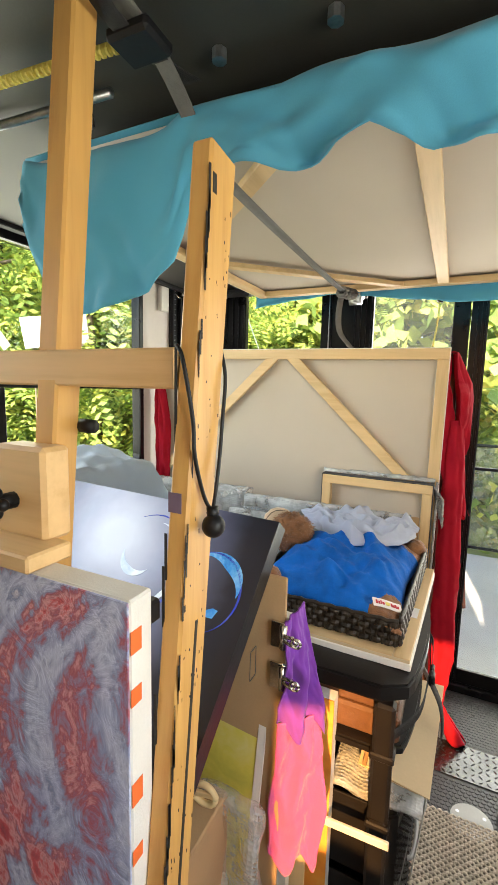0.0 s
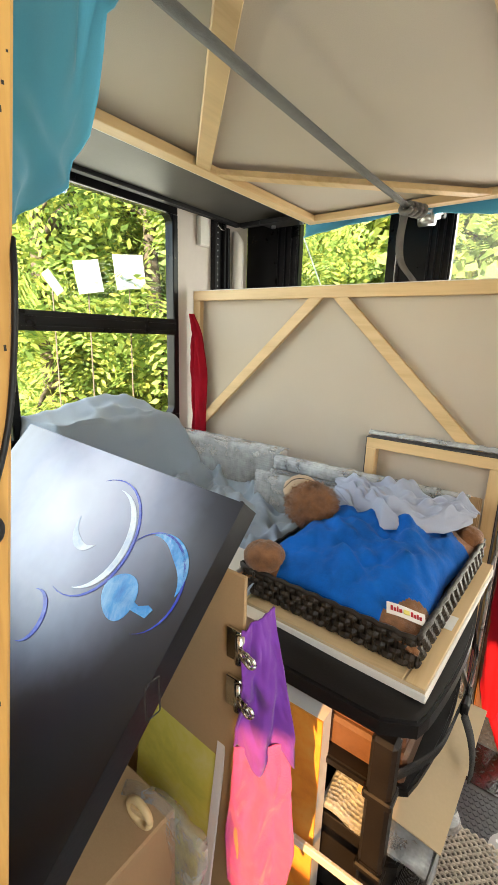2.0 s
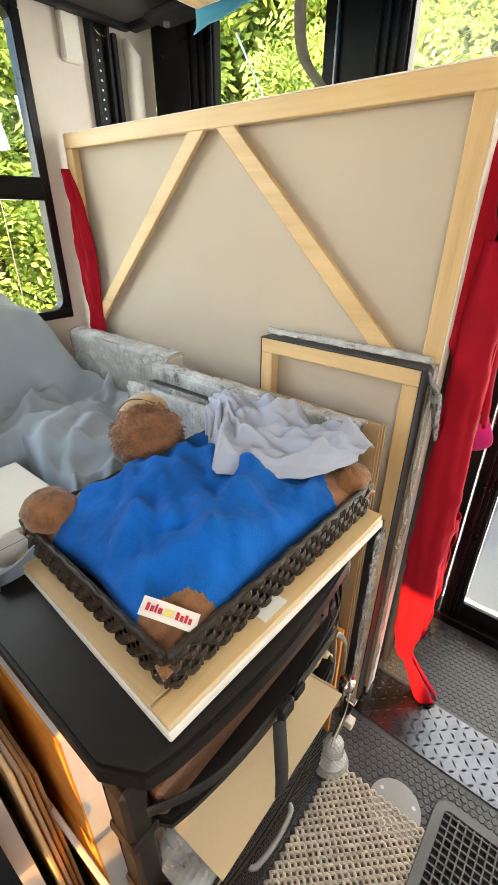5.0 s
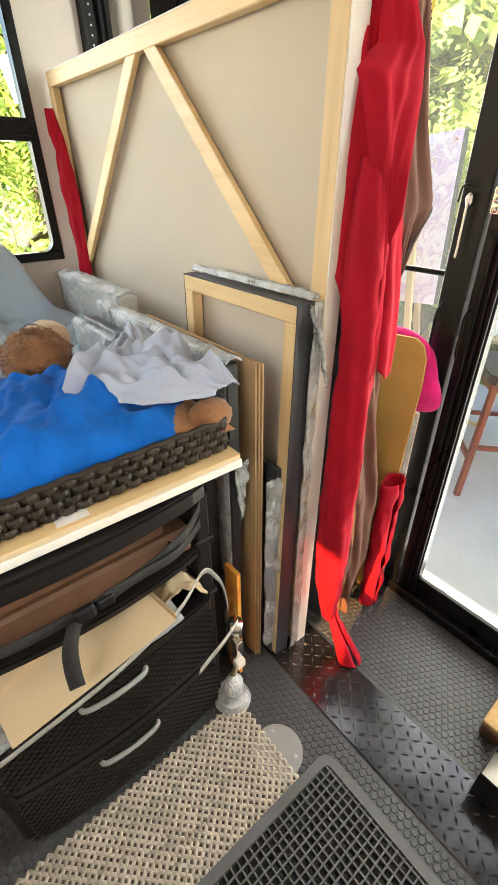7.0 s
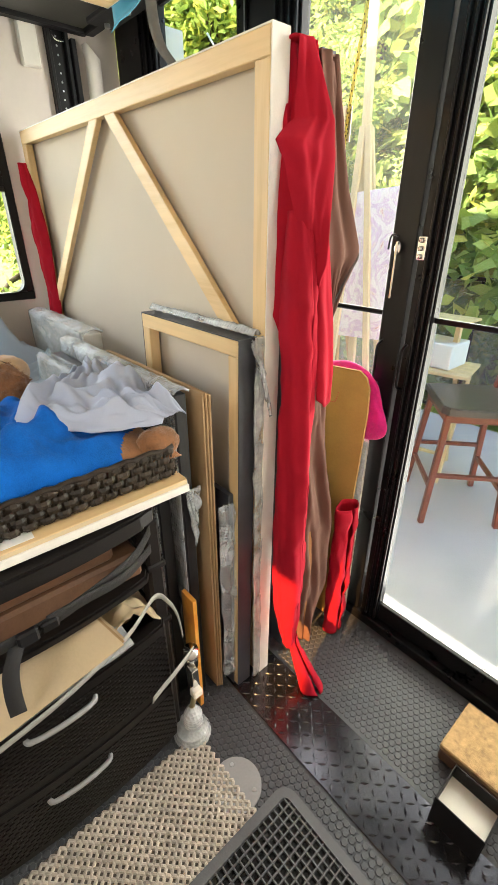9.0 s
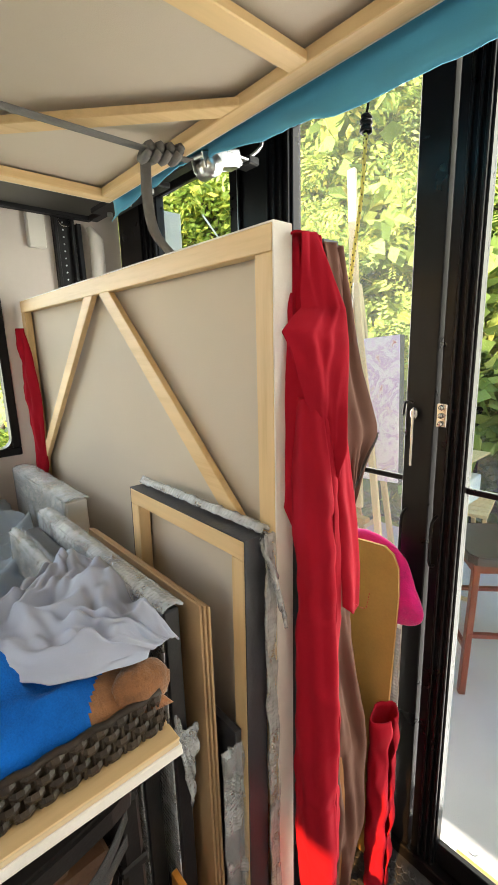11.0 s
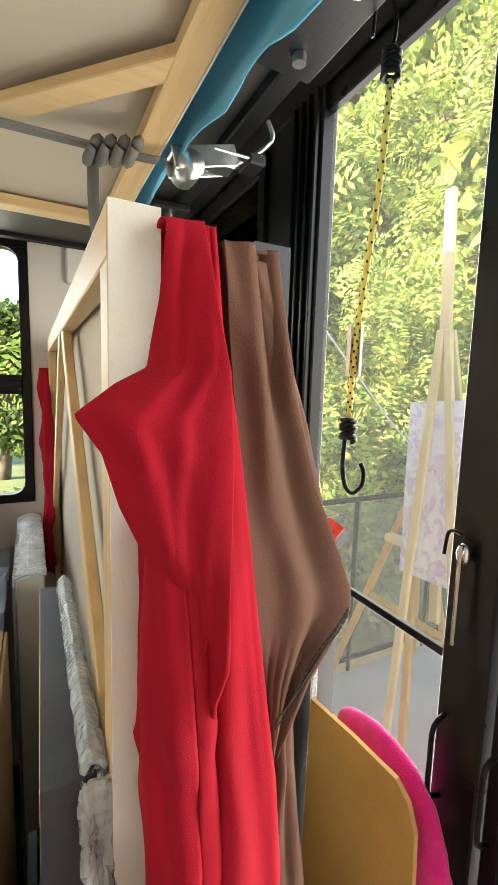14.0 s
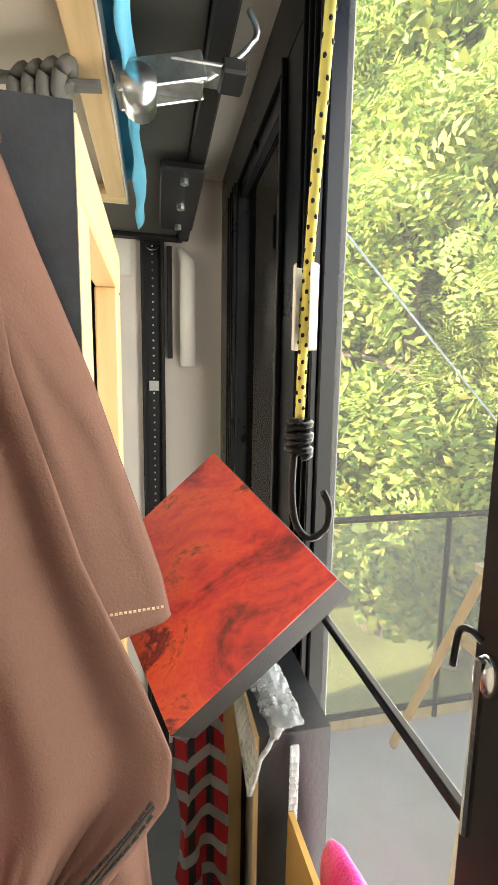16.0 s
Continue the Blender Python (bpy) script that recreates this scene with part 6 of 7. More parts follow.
tb = thing("ochre_board", "ochre cardboard sheet with rounded corner by the doors", "board", (0.15, 2.6, 0))
bm = bmesh.new()
pts = [(0.08, 0.002), (0.31, 0.002), (0.338, 0.72), (0.346, 0.95), (0.342, 1.03), (0.326, 1.066), (0.30, 1.083), (0.20, 1.076), (0.08, 1.06)]
f0 = [bm.verts.new((x, 2.638 + 0.008 * z, z)) for x, z in pts]
f1 = [bm.verts.new((x, 2.646 + 0.008 * z, z)) for x, z in pts]
bm.faces.new(f0)
bm.faces.new(f1[::-1])
for i in range(len(pts)):
    bm.faces.new((f0[i], f0[(i + 1) % len(pts)], f1[(i + 1) % len(pts)], f1[i]))
bmesh.ops.recalc_face_normals(bm, faces=bm.faces)
part("board", bm, "tan_card", tb)
rl = thing("red_bundle", "crumpled red cloth on the floor by the doors", "cloth", (0.36, 2.58, 0))
part("folds", cloth(24, 40, lambda u, v: (0.345 + 0.03 * math.cos(u * 6) + 0.012 * wob(u * 6, v * 9), 2.60 + 0.045 * math.sin(u * 6) + 0.012 * wob(u * 7, v * 8, 4), 0.62 - 0.60 * v), 0.004), "red", rl, smooth=True)
M["plaid"] = plaid_cloth("plaid_flannel")
pl = thing("plaid_shirt", "red and grey plaid shirt between the canvases", "shirt", (-0.2, 2.6, 0.9))
part("folds", cloth(24, 40, lambda u, v: (-0.19 + 0.02 * math.sin(u * 7) + 0.05 * v, 2.50 + 0.10 * u + 0.02 * wob(u * 4, v * 5), 1.10 - 1.09 * v), 0.004), "plaid", pl, smooth=True)

# bungee with hook in the doorway
bg = thing("bungee_cord", "yellow black bungee cord with hook hanging in the doorway", "bungee cord", (0.2, 2.61, 2.1))
line = smooth_line([(0.232, 2.612, 2.075), (0.225, 2.611, 1.95), (0.205, 2.609, 1.80), (0.195, 2.608, 1.70), (0.193, 2.607, 1.62)], 24)
part("cord", tube(line, 0.0047, 8), "yellow", bg, smooth=True)
bm = bmesh.new()
for k in range(120):
    s = k / 119 * 22
    i = min(int(s), 22)
    p = line[i].lerp(line[i + 1], s - i)
    a = k * 2.4
    ball(p + Vector((0.0041 * math.cos(a), 0.0041 * math.sin(a), 0)), 0.0019, (1, 1, 1.2), 4, bm)
part("fleck_pattern", bm, "black_matt", bg, stuff=True)
for z0, x, y in ((1.585, 0.193, 2.607), (2.075, 0.232, 2.612)):
    part("coil", tube([(x + (0.0098 + 0.0016 * math.sin(a * 0.37)) * math.cos(a), y + 0.0105 * math.sin(a), z0 + 0.035 * a / 31.4 + 0.002 * math.sin(a * 0.53)) for a in np.linspace(0, 31.4, 60)], 0.004, 6), "black", bg, smooth=True)
part("hook", tube(smooth_line([(0.192, 2.603, 1.59), (0.191, 2.602, 1.55), (0.192, 2.607, 1.517), (0.194, 2.621, 1.502), (0.198, 2.636, 1.513), (0.199, 2.638, 1.535), (0.197, 2.632, 1.550)], 24), 0.0036, 8), "black", bg, smooth=True)
part("upper_hook", tube(smooth_line([(0.232, 2.612, 2.11), (0.236, 2.612, 2.15), (0.225, 2.60, 2.19), (0.21, 2.60, 2.175), (0.205, 2.60, 2.14)], 20), 0.003, 8), "black", bg, smooth=True)
part("paper_tag", cloth(8, 10, lambda u, v: (0.196 + 0.012 * math.cos(u * 5), 2.608 + 0.011 * math.sin(u * 5), 1.76 - 0.075 * v), 0.001), "paper", bg, "taped paper tag")

# box and candle tin by the doors
dm = thing("fibre_block", "brown block of coarse wood fibre by the doors", "block", (1.0, 2.56, 0))
part("core", box(0.87, 1.12, 2.465, 2.66, 0.003, 0.055, 0.006), "leather", dm)
part("fibre_top", box(0.868, 1.122, 2.463, 2.662, 0.055, 0.075, 0.004), "cork", dm)
ct = thing("candle_tin", "black square tin holding a white candle", "candle", (1.0, 2.37, 0))
for b in (box(0.93, 0.933, 2.30, 2.42, 0.003, 0.115, 0.001), box(1.06, 1.063, 2.30, 2.42, 0.003, 0.115, 0.001), box(0.933, 1.06, 2.30, 2.303, 0.003, 0.115, 0.001), box(0.933, 1.06, 2.417, 2.42, 0.003, 0.115, 0.001)):
    part("tin_side", b, "black_matt", ct)
part("wax", box(0.933, 1.06, 2.303, 2.417, 0.004, 0.062, 0.001), "wax", ct, "white candle wax")
part("wax_pool", disc((0.995, 2.36, 0.062), 0.04, 0.0015, 24), "wax", ct)

# ---------------------------------------------------------------- easel and pictures by the start
ea = thing("easel", "worn beech studio easel with scuffed uprights", "easel", (-0.15, 0.72, 0))


def upright(x, y_low, y_high, z0, z1, w, d, name="upright"):
    return part(name, stick((x, y_low, z0), (x, y_high, z1), w, d, (0, 1, 0), 0.004), "easel_z", ea)


right_up = upright(0.040, 0.551, 0.752, 0.0, 1.93, 0.030, 0.062)
mast = upright(-0.200, 0.56, 0.765, 0.0, 2.20, 0.042, 0.046, "mast")
upright(-0.44, 0.551, 0.752, 0.0, 1.93, 0.030, 0.062)
part("cross_rail", box(-0.43, 0.024, 0.690, 0.712, 1.635, 1.686, 0.003), "easel_x", ea)
part("shelf_rail", box(-0.45, 0.10, 0.56, 0.66, 0.60, 0.63, 0.003), "easel_x", ea)
part("base_rail", box(-0.45, 0.10, 0.62, 0.66, 0.10, 0.16, 0.003), "easel_x", ea)
hb = part("top_holder", box(-0.255, -0.155, 0.642, 0.690, 1.42, 1.552, 0.006), "easel_x", ea, "wooden canvas holder")
part("holder_lip", box(-0.26, -0.125, 0.59, 0.66, 1.402, 1.425, 0.003), "easel_x", hb)
kn = part("knob", tube([(-0.215, 0.642, 1.475), (-0.215, 0.615, 1.475)], 0.012, 10), "black_matt", hb, smooth=True)
for a in range(4):
    part("knob_wing", ball((-0.215 + 0.014 * math.cos(a * 1.57), 0.615, 1.475 + 0.014 * math.sin(a * 1.57)), 0.009, n=8), "black_matt", kn, smooth=True)
wing = part("wing_bolt", tube([(-0.18, 0.735, 1.575), (-0.155, 0.735, 1.575)], 0.011, 8), "black_matt", ea, smooth=True)
LEAN_Y = (0.752 - 0.551) / 1.93


def mid_y(z):
    return 0.551 + LEAN_Y * z


slot = part("slot", round_frame(-0.013, 0.013, -0.028, 0.028, 0.003, 0.004, 0.0, 0.0008), "scuff", right_up, "dark slot plate in the upright")
slot.data.transform(Matrix.Translation(Vector((0.0553, 0.727, 1.888)) - BASE["easel"]) @ Matrix.Rotation(math.pi / 2, 4, "Y") @ Matrix.Rotation(math.pi / 2, 4, "Z"))
part("slot_hole", box(0.0550, 0.0556, 0.722, 0.731, 1.870, 1.893, 0), "scuff", right_up)
for z, y, lab in ((1.657, 0.735, "brass screw"), (1.352, 0.697, "brass nut")):
    sc = part("screw", disc((0, 0, 0), 0.0085, 0.004, 16), "brass", right_up, lab)
    sc.data.transform(Matrix.Translation(Vector((0.055, y, z)) - BASE["easel"]) @ Matrix.Rotation(math.pi / 2, 4, "Y"))
rng = random.Random(4)
for k in range(110):
    z = rng.uniform(1.0, 1.86)
    kind = rng.random()
    if kind < 0.45:
        y, L, W = mid_y(z) - 0.031 + rng.uniform(0, 0.003), rng.uniform(0.008, 0.05), rng.uniform(0.001, 0.0045)
    else:
        y, L, W = mid_y(z) + rng.uniform(-0.026, 0.026), rng.uniform(0.0012, 0.006), rng.uniform(0.0008, 0.002)
    part("scuff_mark", box(0.0548, 0.0553, y, y + W, z, z + L, 0), "scuff", right_up)
part("groove", stick((0.0551, mid_y(0.6) + 0.004, 0.6), (0.0551, mid_y(1.34) + 0.004, 1.34), 0.006, 0.0008, (1, 0, 0), 0), "scuff", right_up)
for z0, z1 in ((1.56, 1.69), (1.40, 1.46), (1.34, 1.42), (1.19, 1.26)):
    part("bare_patch", box(0.026, 0.030, mid_y((z0 + z1) / 2) - 0.0345, mid_y((z0 + z1) / 2) - 0.0338, z0, z1, 0), "scuff", right_up)
part("purple_stain", box(0.0262, 0.045, mid_y(1.5) - 0.0340, mid_y(1.5) - 0.0330, 1.485, 1.510, 0), "stain", right_up, "dried purple paint stain")
cd = thing("ball_bungee", "black elastic cord with a ball stopper hung on the easel", "bungee", (0.05, 0.69, 1.45))
part("loop", tube(smooth_line([(0.030, 0.684, 1.688), (0.046, 0.674, 1.67), (0.058, 0.678, 1.60), (0.060, 0.679, 1.559), (0.062, 0.695, 1.51), (0.066, 0.707, 1.487), (0.066, 0.716, 1.490), (0.062, 0.735, 1.54), (0.060, 0.746, 1.595), (0.060, 0.752, 1.651), (0.050, 0.758, 1.685)], 44), 0.0026, 7), "black_matt", cd, smooth=True)
part("stopper", ball((0.073, 0.704, 1.466), 0.0150, n=16), "black_matt", cd, smooth=True)
part("stopper_collar", tube([(0.072, 0.705, 1.476), (0.068, 0.709, 1.489)], 0.008, 10), "black_matt", cd, smooth=True)

sw = thing("swirl_painting", "red, black and lilac abstract painting on the easel, white edges", "painting", (-0.27, 0.62, 0.631))
part("face", box(-0.60, 0.026, 0.598, 0.601, 0.632, 1.400, 0.001), "swirl", sw)
part("edge", box(-0.60, 0.026, 0.6015, 0.642, 0.632, 1.400, 0.003), "primed", sw)
for z, h in ((1.335, 0.028), (1.27, 0.022), (1.14, 0.03), (1.06, 0.02), (0.98, 0.025)):
    part("paint_blot", box(0.0262, 0.0268, 0.602, 0.602 + 0.016 + h * 0.1, z, z + h, 0), "orange_tape", sw, "orange paint blot")
part("clamp", box(-0.01, 0.02, 0.643, 0.668, 1.345, 1.375, 0.004), "black_matt", sw)

# jellyfish picture: leaning back
jf = thing("jellyfish_painting", "dark painting of glowing blue jellyfish, black edges, leaning back", "painting", (-0.3, 1.0, 0.72))
C0 = Vector((-0.003, 1.137, 1.337))
U = Vector((-0.993, 0.075, 0.01)).normalized()
W = Vector((0.065, -0.655, -0.75))
W = (W - U * W.dot(U)).normalized()
N = U.cross(W).normalized()
if N.y > 0:
    N = -N


def jelly_box(u0, u1, w0, w1, n0, n1):
    bm = bmesh.new()
    c = C0 + U * (u0 + u1) / 2 + W * (w0 + w1) / 2 + N * (n0 + n1) / 2
    mm = Matrix((U, W, N)).transposed().to_4x4()
    mm.translation = c
    bmesh.ops.create_cube(bm, size=1, matrix=mm @ Matrix.Diagonal((u1 - u0, w1 - w0, n1 - n0, 1)))
    return bm


JW, JH = 0.85, 0.80
M["jelly"] = None


def jelly_ground():
    m, nt, p = nodes_of("jellyfish_ground_and_glare")
    vec = nt.nodes.new("ShaderNodeTexCoord").outputs["Object"]
    cen = C0 + U * 0.42 + W * 0.12 - Vector((-0.3, 1.0, 0.72))
    sub = nt.nodes.new("ShaderNodeVectorMath")
    sub.operation = "DISTANCE"
    sub.inputs[1].default_value = cen
    nt.links.new(vec, sub.inputs[0])
    n = noise_node(nt, vec, 5, 4, 0.6)
    ad = nt.nodes.new("ShaderNodeMath")
    ad.operation = "MULTIPLY_ADD"
    ad.inputs[1].default_value = 0.12
    nt.links.new(n.outputs[0], ad.inputs[0])
    nt.links.new(sub.outputs["Value"], ad.inputs[2])
    # pale centre: lilac paint plus window glare painted into the colour
    r = ramp_node(nt, ad.outputs[0], [(0.10, (0.62, 0.66, 0.78)), (0.20, (0.36, 0.39, 0.54)), (0.31, (0.12, 0.13, 0.22)), (0.44, (0.010, 0.010, 0.020)), (0.55, (0.004, 0.004, 0.007))])
    nt.links.new(r.outputs[0], p.inputs["Base Color"])
    p.inputs["Roughness"].default_value = 0.30
    p.inputs["Specular IOR Level"].default_value = 0.5
    p.inputs["Coat Weight"].default_value = 0.45
    p.inputs["Coat Roughness"].default_value = 0.22
    return m


M["jelly"] = jelly_ground()
M["jelly_blue"] = painting("jellyfish_blue", [(0.35, (0.02, 0.12, 0.50)), (0.55, (0.06, 0.32, 0.75)), (0.8, (0.30, 0.60, 0.90))], 9, 1.5, rough=0.25, bump=0.1)
M["jelly_deep"] = painting("jellyfish_deep_blue", [(0.35, (0.02, 0.03, 0.25)), (0.6, (0.05, 0.08, 0.55)), (0.85, (0.15, 0.20, 0.65))], 9, 1.5, rough=0.25, bump=0.1)
M["jelly_white"] = painting("jellyfish_light", [(0.35, (0.45, 0.60, 0.85)), (0.7, (0.85, 0.92, 0.98))], 9, 1.5, rough=0.25, bump=0.1)
part("face", jelly_box(0, JW, 0, JH, 0.0, 0.002), "jelly", jf)
part("edge", jelly_box(0, JW, 0, JH, -0.042, -0.0005), "edge_black", jf)


def blot(cu, cw, points, name, material):
    """A flat painted shape on the picture."""
    bm = bmesh.new()
    top = [bm.verts.new(C0 + U * (cu - a) + W * (cw - b) + N * 0.0035) for a, b in points]
    low = [bm.verts.new(C0 + U * (cu - a) + W * (cw - b) + N * 0.0021) for a, b in points]
    bm.faces.new(top)
    for i in range(len(points)):
        bm.faces.new((top[i], top[(i + 1) % len(points)], low[(i + 1) % len(points)], low[i]))
    bmesh.ops.recalc_face_normals(bm, faces=bm.faces)
    return part(name, bm, material, jf)


def arc(r0, r1, a0, a1, n=22, sx=1.0, sy=1.0):
    out = [(sx * r0 * math.cos(math.radians(a0 + (a1 - a0) * k / n)), sy * r0 * math.sin(math.radians(a0 + (a1 - a0) * k / n))) for k in range(n + 1)]
    inn = [(sx * (r0 - (r0 - r1) * math.sin(math.pi * k / n)) * math.cos(math.radians(a0 + (a1 - a0) * k / n)), sy * (r0 - (r0 - r1) * math.sin(math.pi * k / n)) * math.sin(math.radians(a0 + (a1 - a0) * k / n))) for k in range(n + 1)]
    return out + inn[-2:0:-1]


circle = [(0.044 * math.cos(k * math.tau / 24), 0.040 * math.sin(k * math.tau / 24) + 0.004 * math.sin(k * math.tau / 12)) for k in range(24)]
blot(0.155, 0.235, circle, "jellyfish_bell", "jelly_blue")
blot(0.098, 0.232, [(-0.045, 0.006), (-0.02, 0.004), (0.0, 0.002), (0.02, 0.012), (0.032, 0.010), (0.025, -0.008), (0.0, -0.010), (-0.03, -0.012), (-0.05, -0.006)], "jellyfish_tail", "jelly_blue")
blot(0.105, 0.165, arc(0.072, 0.040, -20, 130, sy=0.9), "jellyfish_ring", "jelly_blue")
blot(0.115, 0.19, arc(0.088, 0.083, -70, 150), "jellyfish_glow", "jelly_deep")
blot(0.30, 0.17, arc(0.105, 0.088, -80, 95), "jellyfish_ring", "jelly_white")
blot(0.31, 0.17, arc(0.125, 0.118, -100, 120), "jellyfish_glow", "jelly_deep")
blot(0.33, 0.16, arc(0.05, 0.03, 170, 330), "jellyfish_bell", "jelly_white")
blot(0.35, 0.36, arc(0.05, 0.038, -80, 120), "jellyfish_ring", "jelly_deep")
part("screw", ball(C0 + U * 0.02 + N * -0.018 + W * 0.001 - W * 0.002, 0.006, n=8), "black_matt", jf)

# boxes and cards that prop it up
solo("packing_carton", box(-0.62, -0.06, 0.69, 1.02, 0.0, 0.735, 0.004), "card", "large brown packing carton behind the easel", "box", at=(-0.35, 0.85, 0))
tc = thing("cardboard_portfolio", "tall brown cardboard portfolio with bulldog clips", "portfolio", (-0.1, 1.12, 0))
part("sheet", box(-0.34, 0.034, 1.096, 1.104, 0.002, 1.228, 0.002), "card", tc)
part("sheet", box(-0.33, 0.026, 1.107, 1.114, 0.002, 1.205, 0.002), "card", tc)
for z in (1.098, 1.000):
    cp = part("bulldog_clip", tube([(0.034, 1.086, z - 0.028), (0.034, 1.086, z + 0.028)], 0.009, 10), "chrome", tc, "chrome bulldog clip", smooth=True)
    part("jaw", box(0.004, 0.034, 1.086, 1.094, z - 0.03, z + 0.03, 0.001), "chrome", cp)
    part("wing", tube([(0.040, 1.078, z + 0.006), (0.062, 1.070, z + 0.012), (0.072, 1.066, z + 0.004), (0.062, 1.070, z - 0.006), (0.040, 1.078, z - 0.004)], 0.0045, 7), "chrome", cp, smooth=True)
    part("ring", tube([(0.070 + 0.010 * math.cos(a), 1.066, z + 0.004 + 0.010 * math.sin(a)) for a in np.linspace(0, 6.28, 14)], 0.003, 6), "chrome", cp, smooth=True)
yp = thing("yellow_painting", "yellow green painted sheet leaning on the portfolio", "painting", (-0.12, 1.06, 0))
part("sheet", stick((-0.16, 1.03, 0.0), (-0.12, 1.108, 0.95), 0.24, 0.004, (0, 1, 0.1), 0.001), "yellow_paint", yp)
part("border", stick((-0.045, 1.03, 0.0), (-0.010, 1.105, 0.93), 0.02, 0.006, (0, 1, 0.1), 0.001), "white_plastic", yp)
bwp = thing("bubble_parcel", "bubble wrapped parcel on the floor by the portfolio", "parcel", (-0.1, 1.0, 0))
part("wrap", cloth(26, 40, lambda u, v: (-0.17 + 0.20 * u, 0.985 + 0.03 * math.sin(u * 3) + 0.02 * wob(u * 5, v * 7), 0.02 + 0.72 * v), 0.03), "bubble_thin", bwp, smooth=True)
gp = thing("gear_picture", "small painted wooden gear ornament", "ornament", (-0.09, 0.96, 0.74))
bm = tube([(-0.085 + 0.028 * math.cos(a), 0.955, 0.775 + 0.022 * math.sin(a)) for a in np.linspace(0, 6.283, 24)], 0.007, 7)
part("ring", bm, "light_wood", gp, smooth=True)
part("hub", stick((-0.115, 0.955, 0.768), (-0.055, 0.955, 0.782), 0.014, 0.008, (0, 1, 0)), "light_wood", gp)
stretched("orange_painting", 0.34, 0.83, 0.045, 0.03, "orange painted canvas with white edges standing on the floor", (-0.059, 1.325, 0.002), (0, 0, 180), edge="primed", face="orange")
stretched("white_canvas", 0.30, 1.095, 0.03, 0.03, "white edged canvas standing on the floor", (-0.115, 1.195, 0.002), (0, 0, 180), edge="primed")
for k in range(4):
    solo("framed_board", box(-0.30 + 0.02 * k, 0.070 - 0.02 * k, 1.212 + 0.012 * k, 1.220 + 0.012 * k, 0.002, 0.80 - 0.05 * k, 0.002), ("light_wood", "primed", "pine_z", "manila")[k], "pale wooden board standing by the cart", "board", "boards by the cart", at=(0, 1.23, 0))
tw = thing("purple_towel", "purple and pink cloth hung from the bulldog clips", "towel", (0.06, 1.14, 0.5))


def towel(top, low, near, far, seed):
    """One hanging width of the cloth; near and far: its two edges as tables of (height, x, y)."""
    def edge(stops, z):
        return along([(-a, x) for a, x, y in stops], -z), along([(-a, y) for a, x, y in stops], -z)

    def place(u, v):
        z = top + (low - top) * v + (0.020 * u if v < 0.05 else 0.0) + 0.022 * v * math.sin(u * 9 + seed)
        (xa, ya), (xb, yb) = edge(near, z), edge(far, z)
        fold = 0.010 * math.sin(u * 11 + 4 * v + 2 * wob(v * 3, seed)) * min(1, 0.3 + v) + 0.004 * wob(u * 9, v * 11, seed) + crease(u, v, 60 + seed, 16, 0.006, 12)
        return (xa + (xb - xa) * u + 0.75 * fold, ya + (yb - ya) * u - 0.65 * fold, z)
    return cloth(40, 60, place, 0.004)


part("purple_half", towel(1.135, 0.865, [(1.14, 0.036, 1.086), (1.0, 0.040, 1.082), (0.85, 0.030, 1.080)], [(1.14, 0.060, 1.150), (1.04, 0.085, 1.150), (0.92, 0.115, 1.148), (0.85, 0.118, 1.145)], 1), "purple", tw, "purple jersey upper half", smooth=True)
part("pink_half", towel(0.885, 0.515, [(0.90, 0.030, 1.084), (0.66, 0.012, 1.082), (0.50, 0.024, 1.084)], [(0.90, 0.112, 1.142), (0.66, 0.132, 1.140), (0.50, 0.110, 1.138)], 2), "pink", tw, "pink fleece lower half", smooth=True)

# ---------------------------------------------------------------- patio deck outside the rear doors
DX0, DX1, DY0, DY1 = -1.17, 1.25, REAR + 0.12, 5.1
deck = thing("patio_deck", "grey coated fold down patio deck", "deck", (0, 4, -0.05), kind="structure")
part("surface", box(DX0, DX1, DY0, DY1, -0.08, -0.012, 0.003), "deck", deck)
part("sill", box(LEFT, RIGHT, REAR + 0.07, DY0, -0.05, 0.02, 0.002), "steel", deck)
for k in range(6):
    part("bolt", disc((0.35 + 0.16 * k, DY0 + 0.05, -0.012), 0.016, 0.006, 14), "steel", deck)
part("yellow_plate", box(0.48, 0.72, REAR + 0.075, REAR + 0.115, 0.02, 0.024, 0.001), "tan_card", deck, "worn yellow warning plate")
part("kick_board", box(DX0 - 0.03, DX0, DY0, DY1, -0.05, 0.045, 0.003), "light_wood", deck)


def railing(name, p, q, h, bays):
    r = thing(name, "black tubular patio railing with dark insect screen", "railing", p)
    p, q = Vector(p), Vector(q)
    for z in (h, 0.075):
        part("rail", tube([p + Vector((0, 0, z)), q + Vector((0, 0, z))], 0.016, 10), "black", r, smooth=True)
    for k in range(bays + 1):
        c = p.lerp(q, k / bays)
        part("post", tube([c, c + Vector((0, 0, h))], 0.014, 10), "black", r, smooth=True)
    a = (q - p).normalized()
    part("screen", stick(p + Vector((0, 0, h / 2 + 0.03)), q + Vector((0, 0, h / 2 + 0.03)), 0.002, h - 0.10, (0, 0, 1), 0), "screen", r)
    return r


railing("patio_railing", (DX0, DY0 + 0.35, -0.012), (DX0, DY1, -0.012), 1.06, 3)
railing("patio_railing", (DX0, DY1, -0.012), (DX1, DY1, -0.012), 1.13, 3)
railing("patio_railing", (DX1, DY0 + 0.1, -0.012), (DX1, DY1, -0.012), 1.06, 3)
solo("guy_rope", tube([(-1.17, 3.2, 2.32), (-1.17, 4.05, 1.50), (-1.17, 4.6, 1.05)], 0.005, 8), "white_rope", "thin white rope guy line on the patio", "rope", smooth=True, at=(-1.17, 4, 1.05))


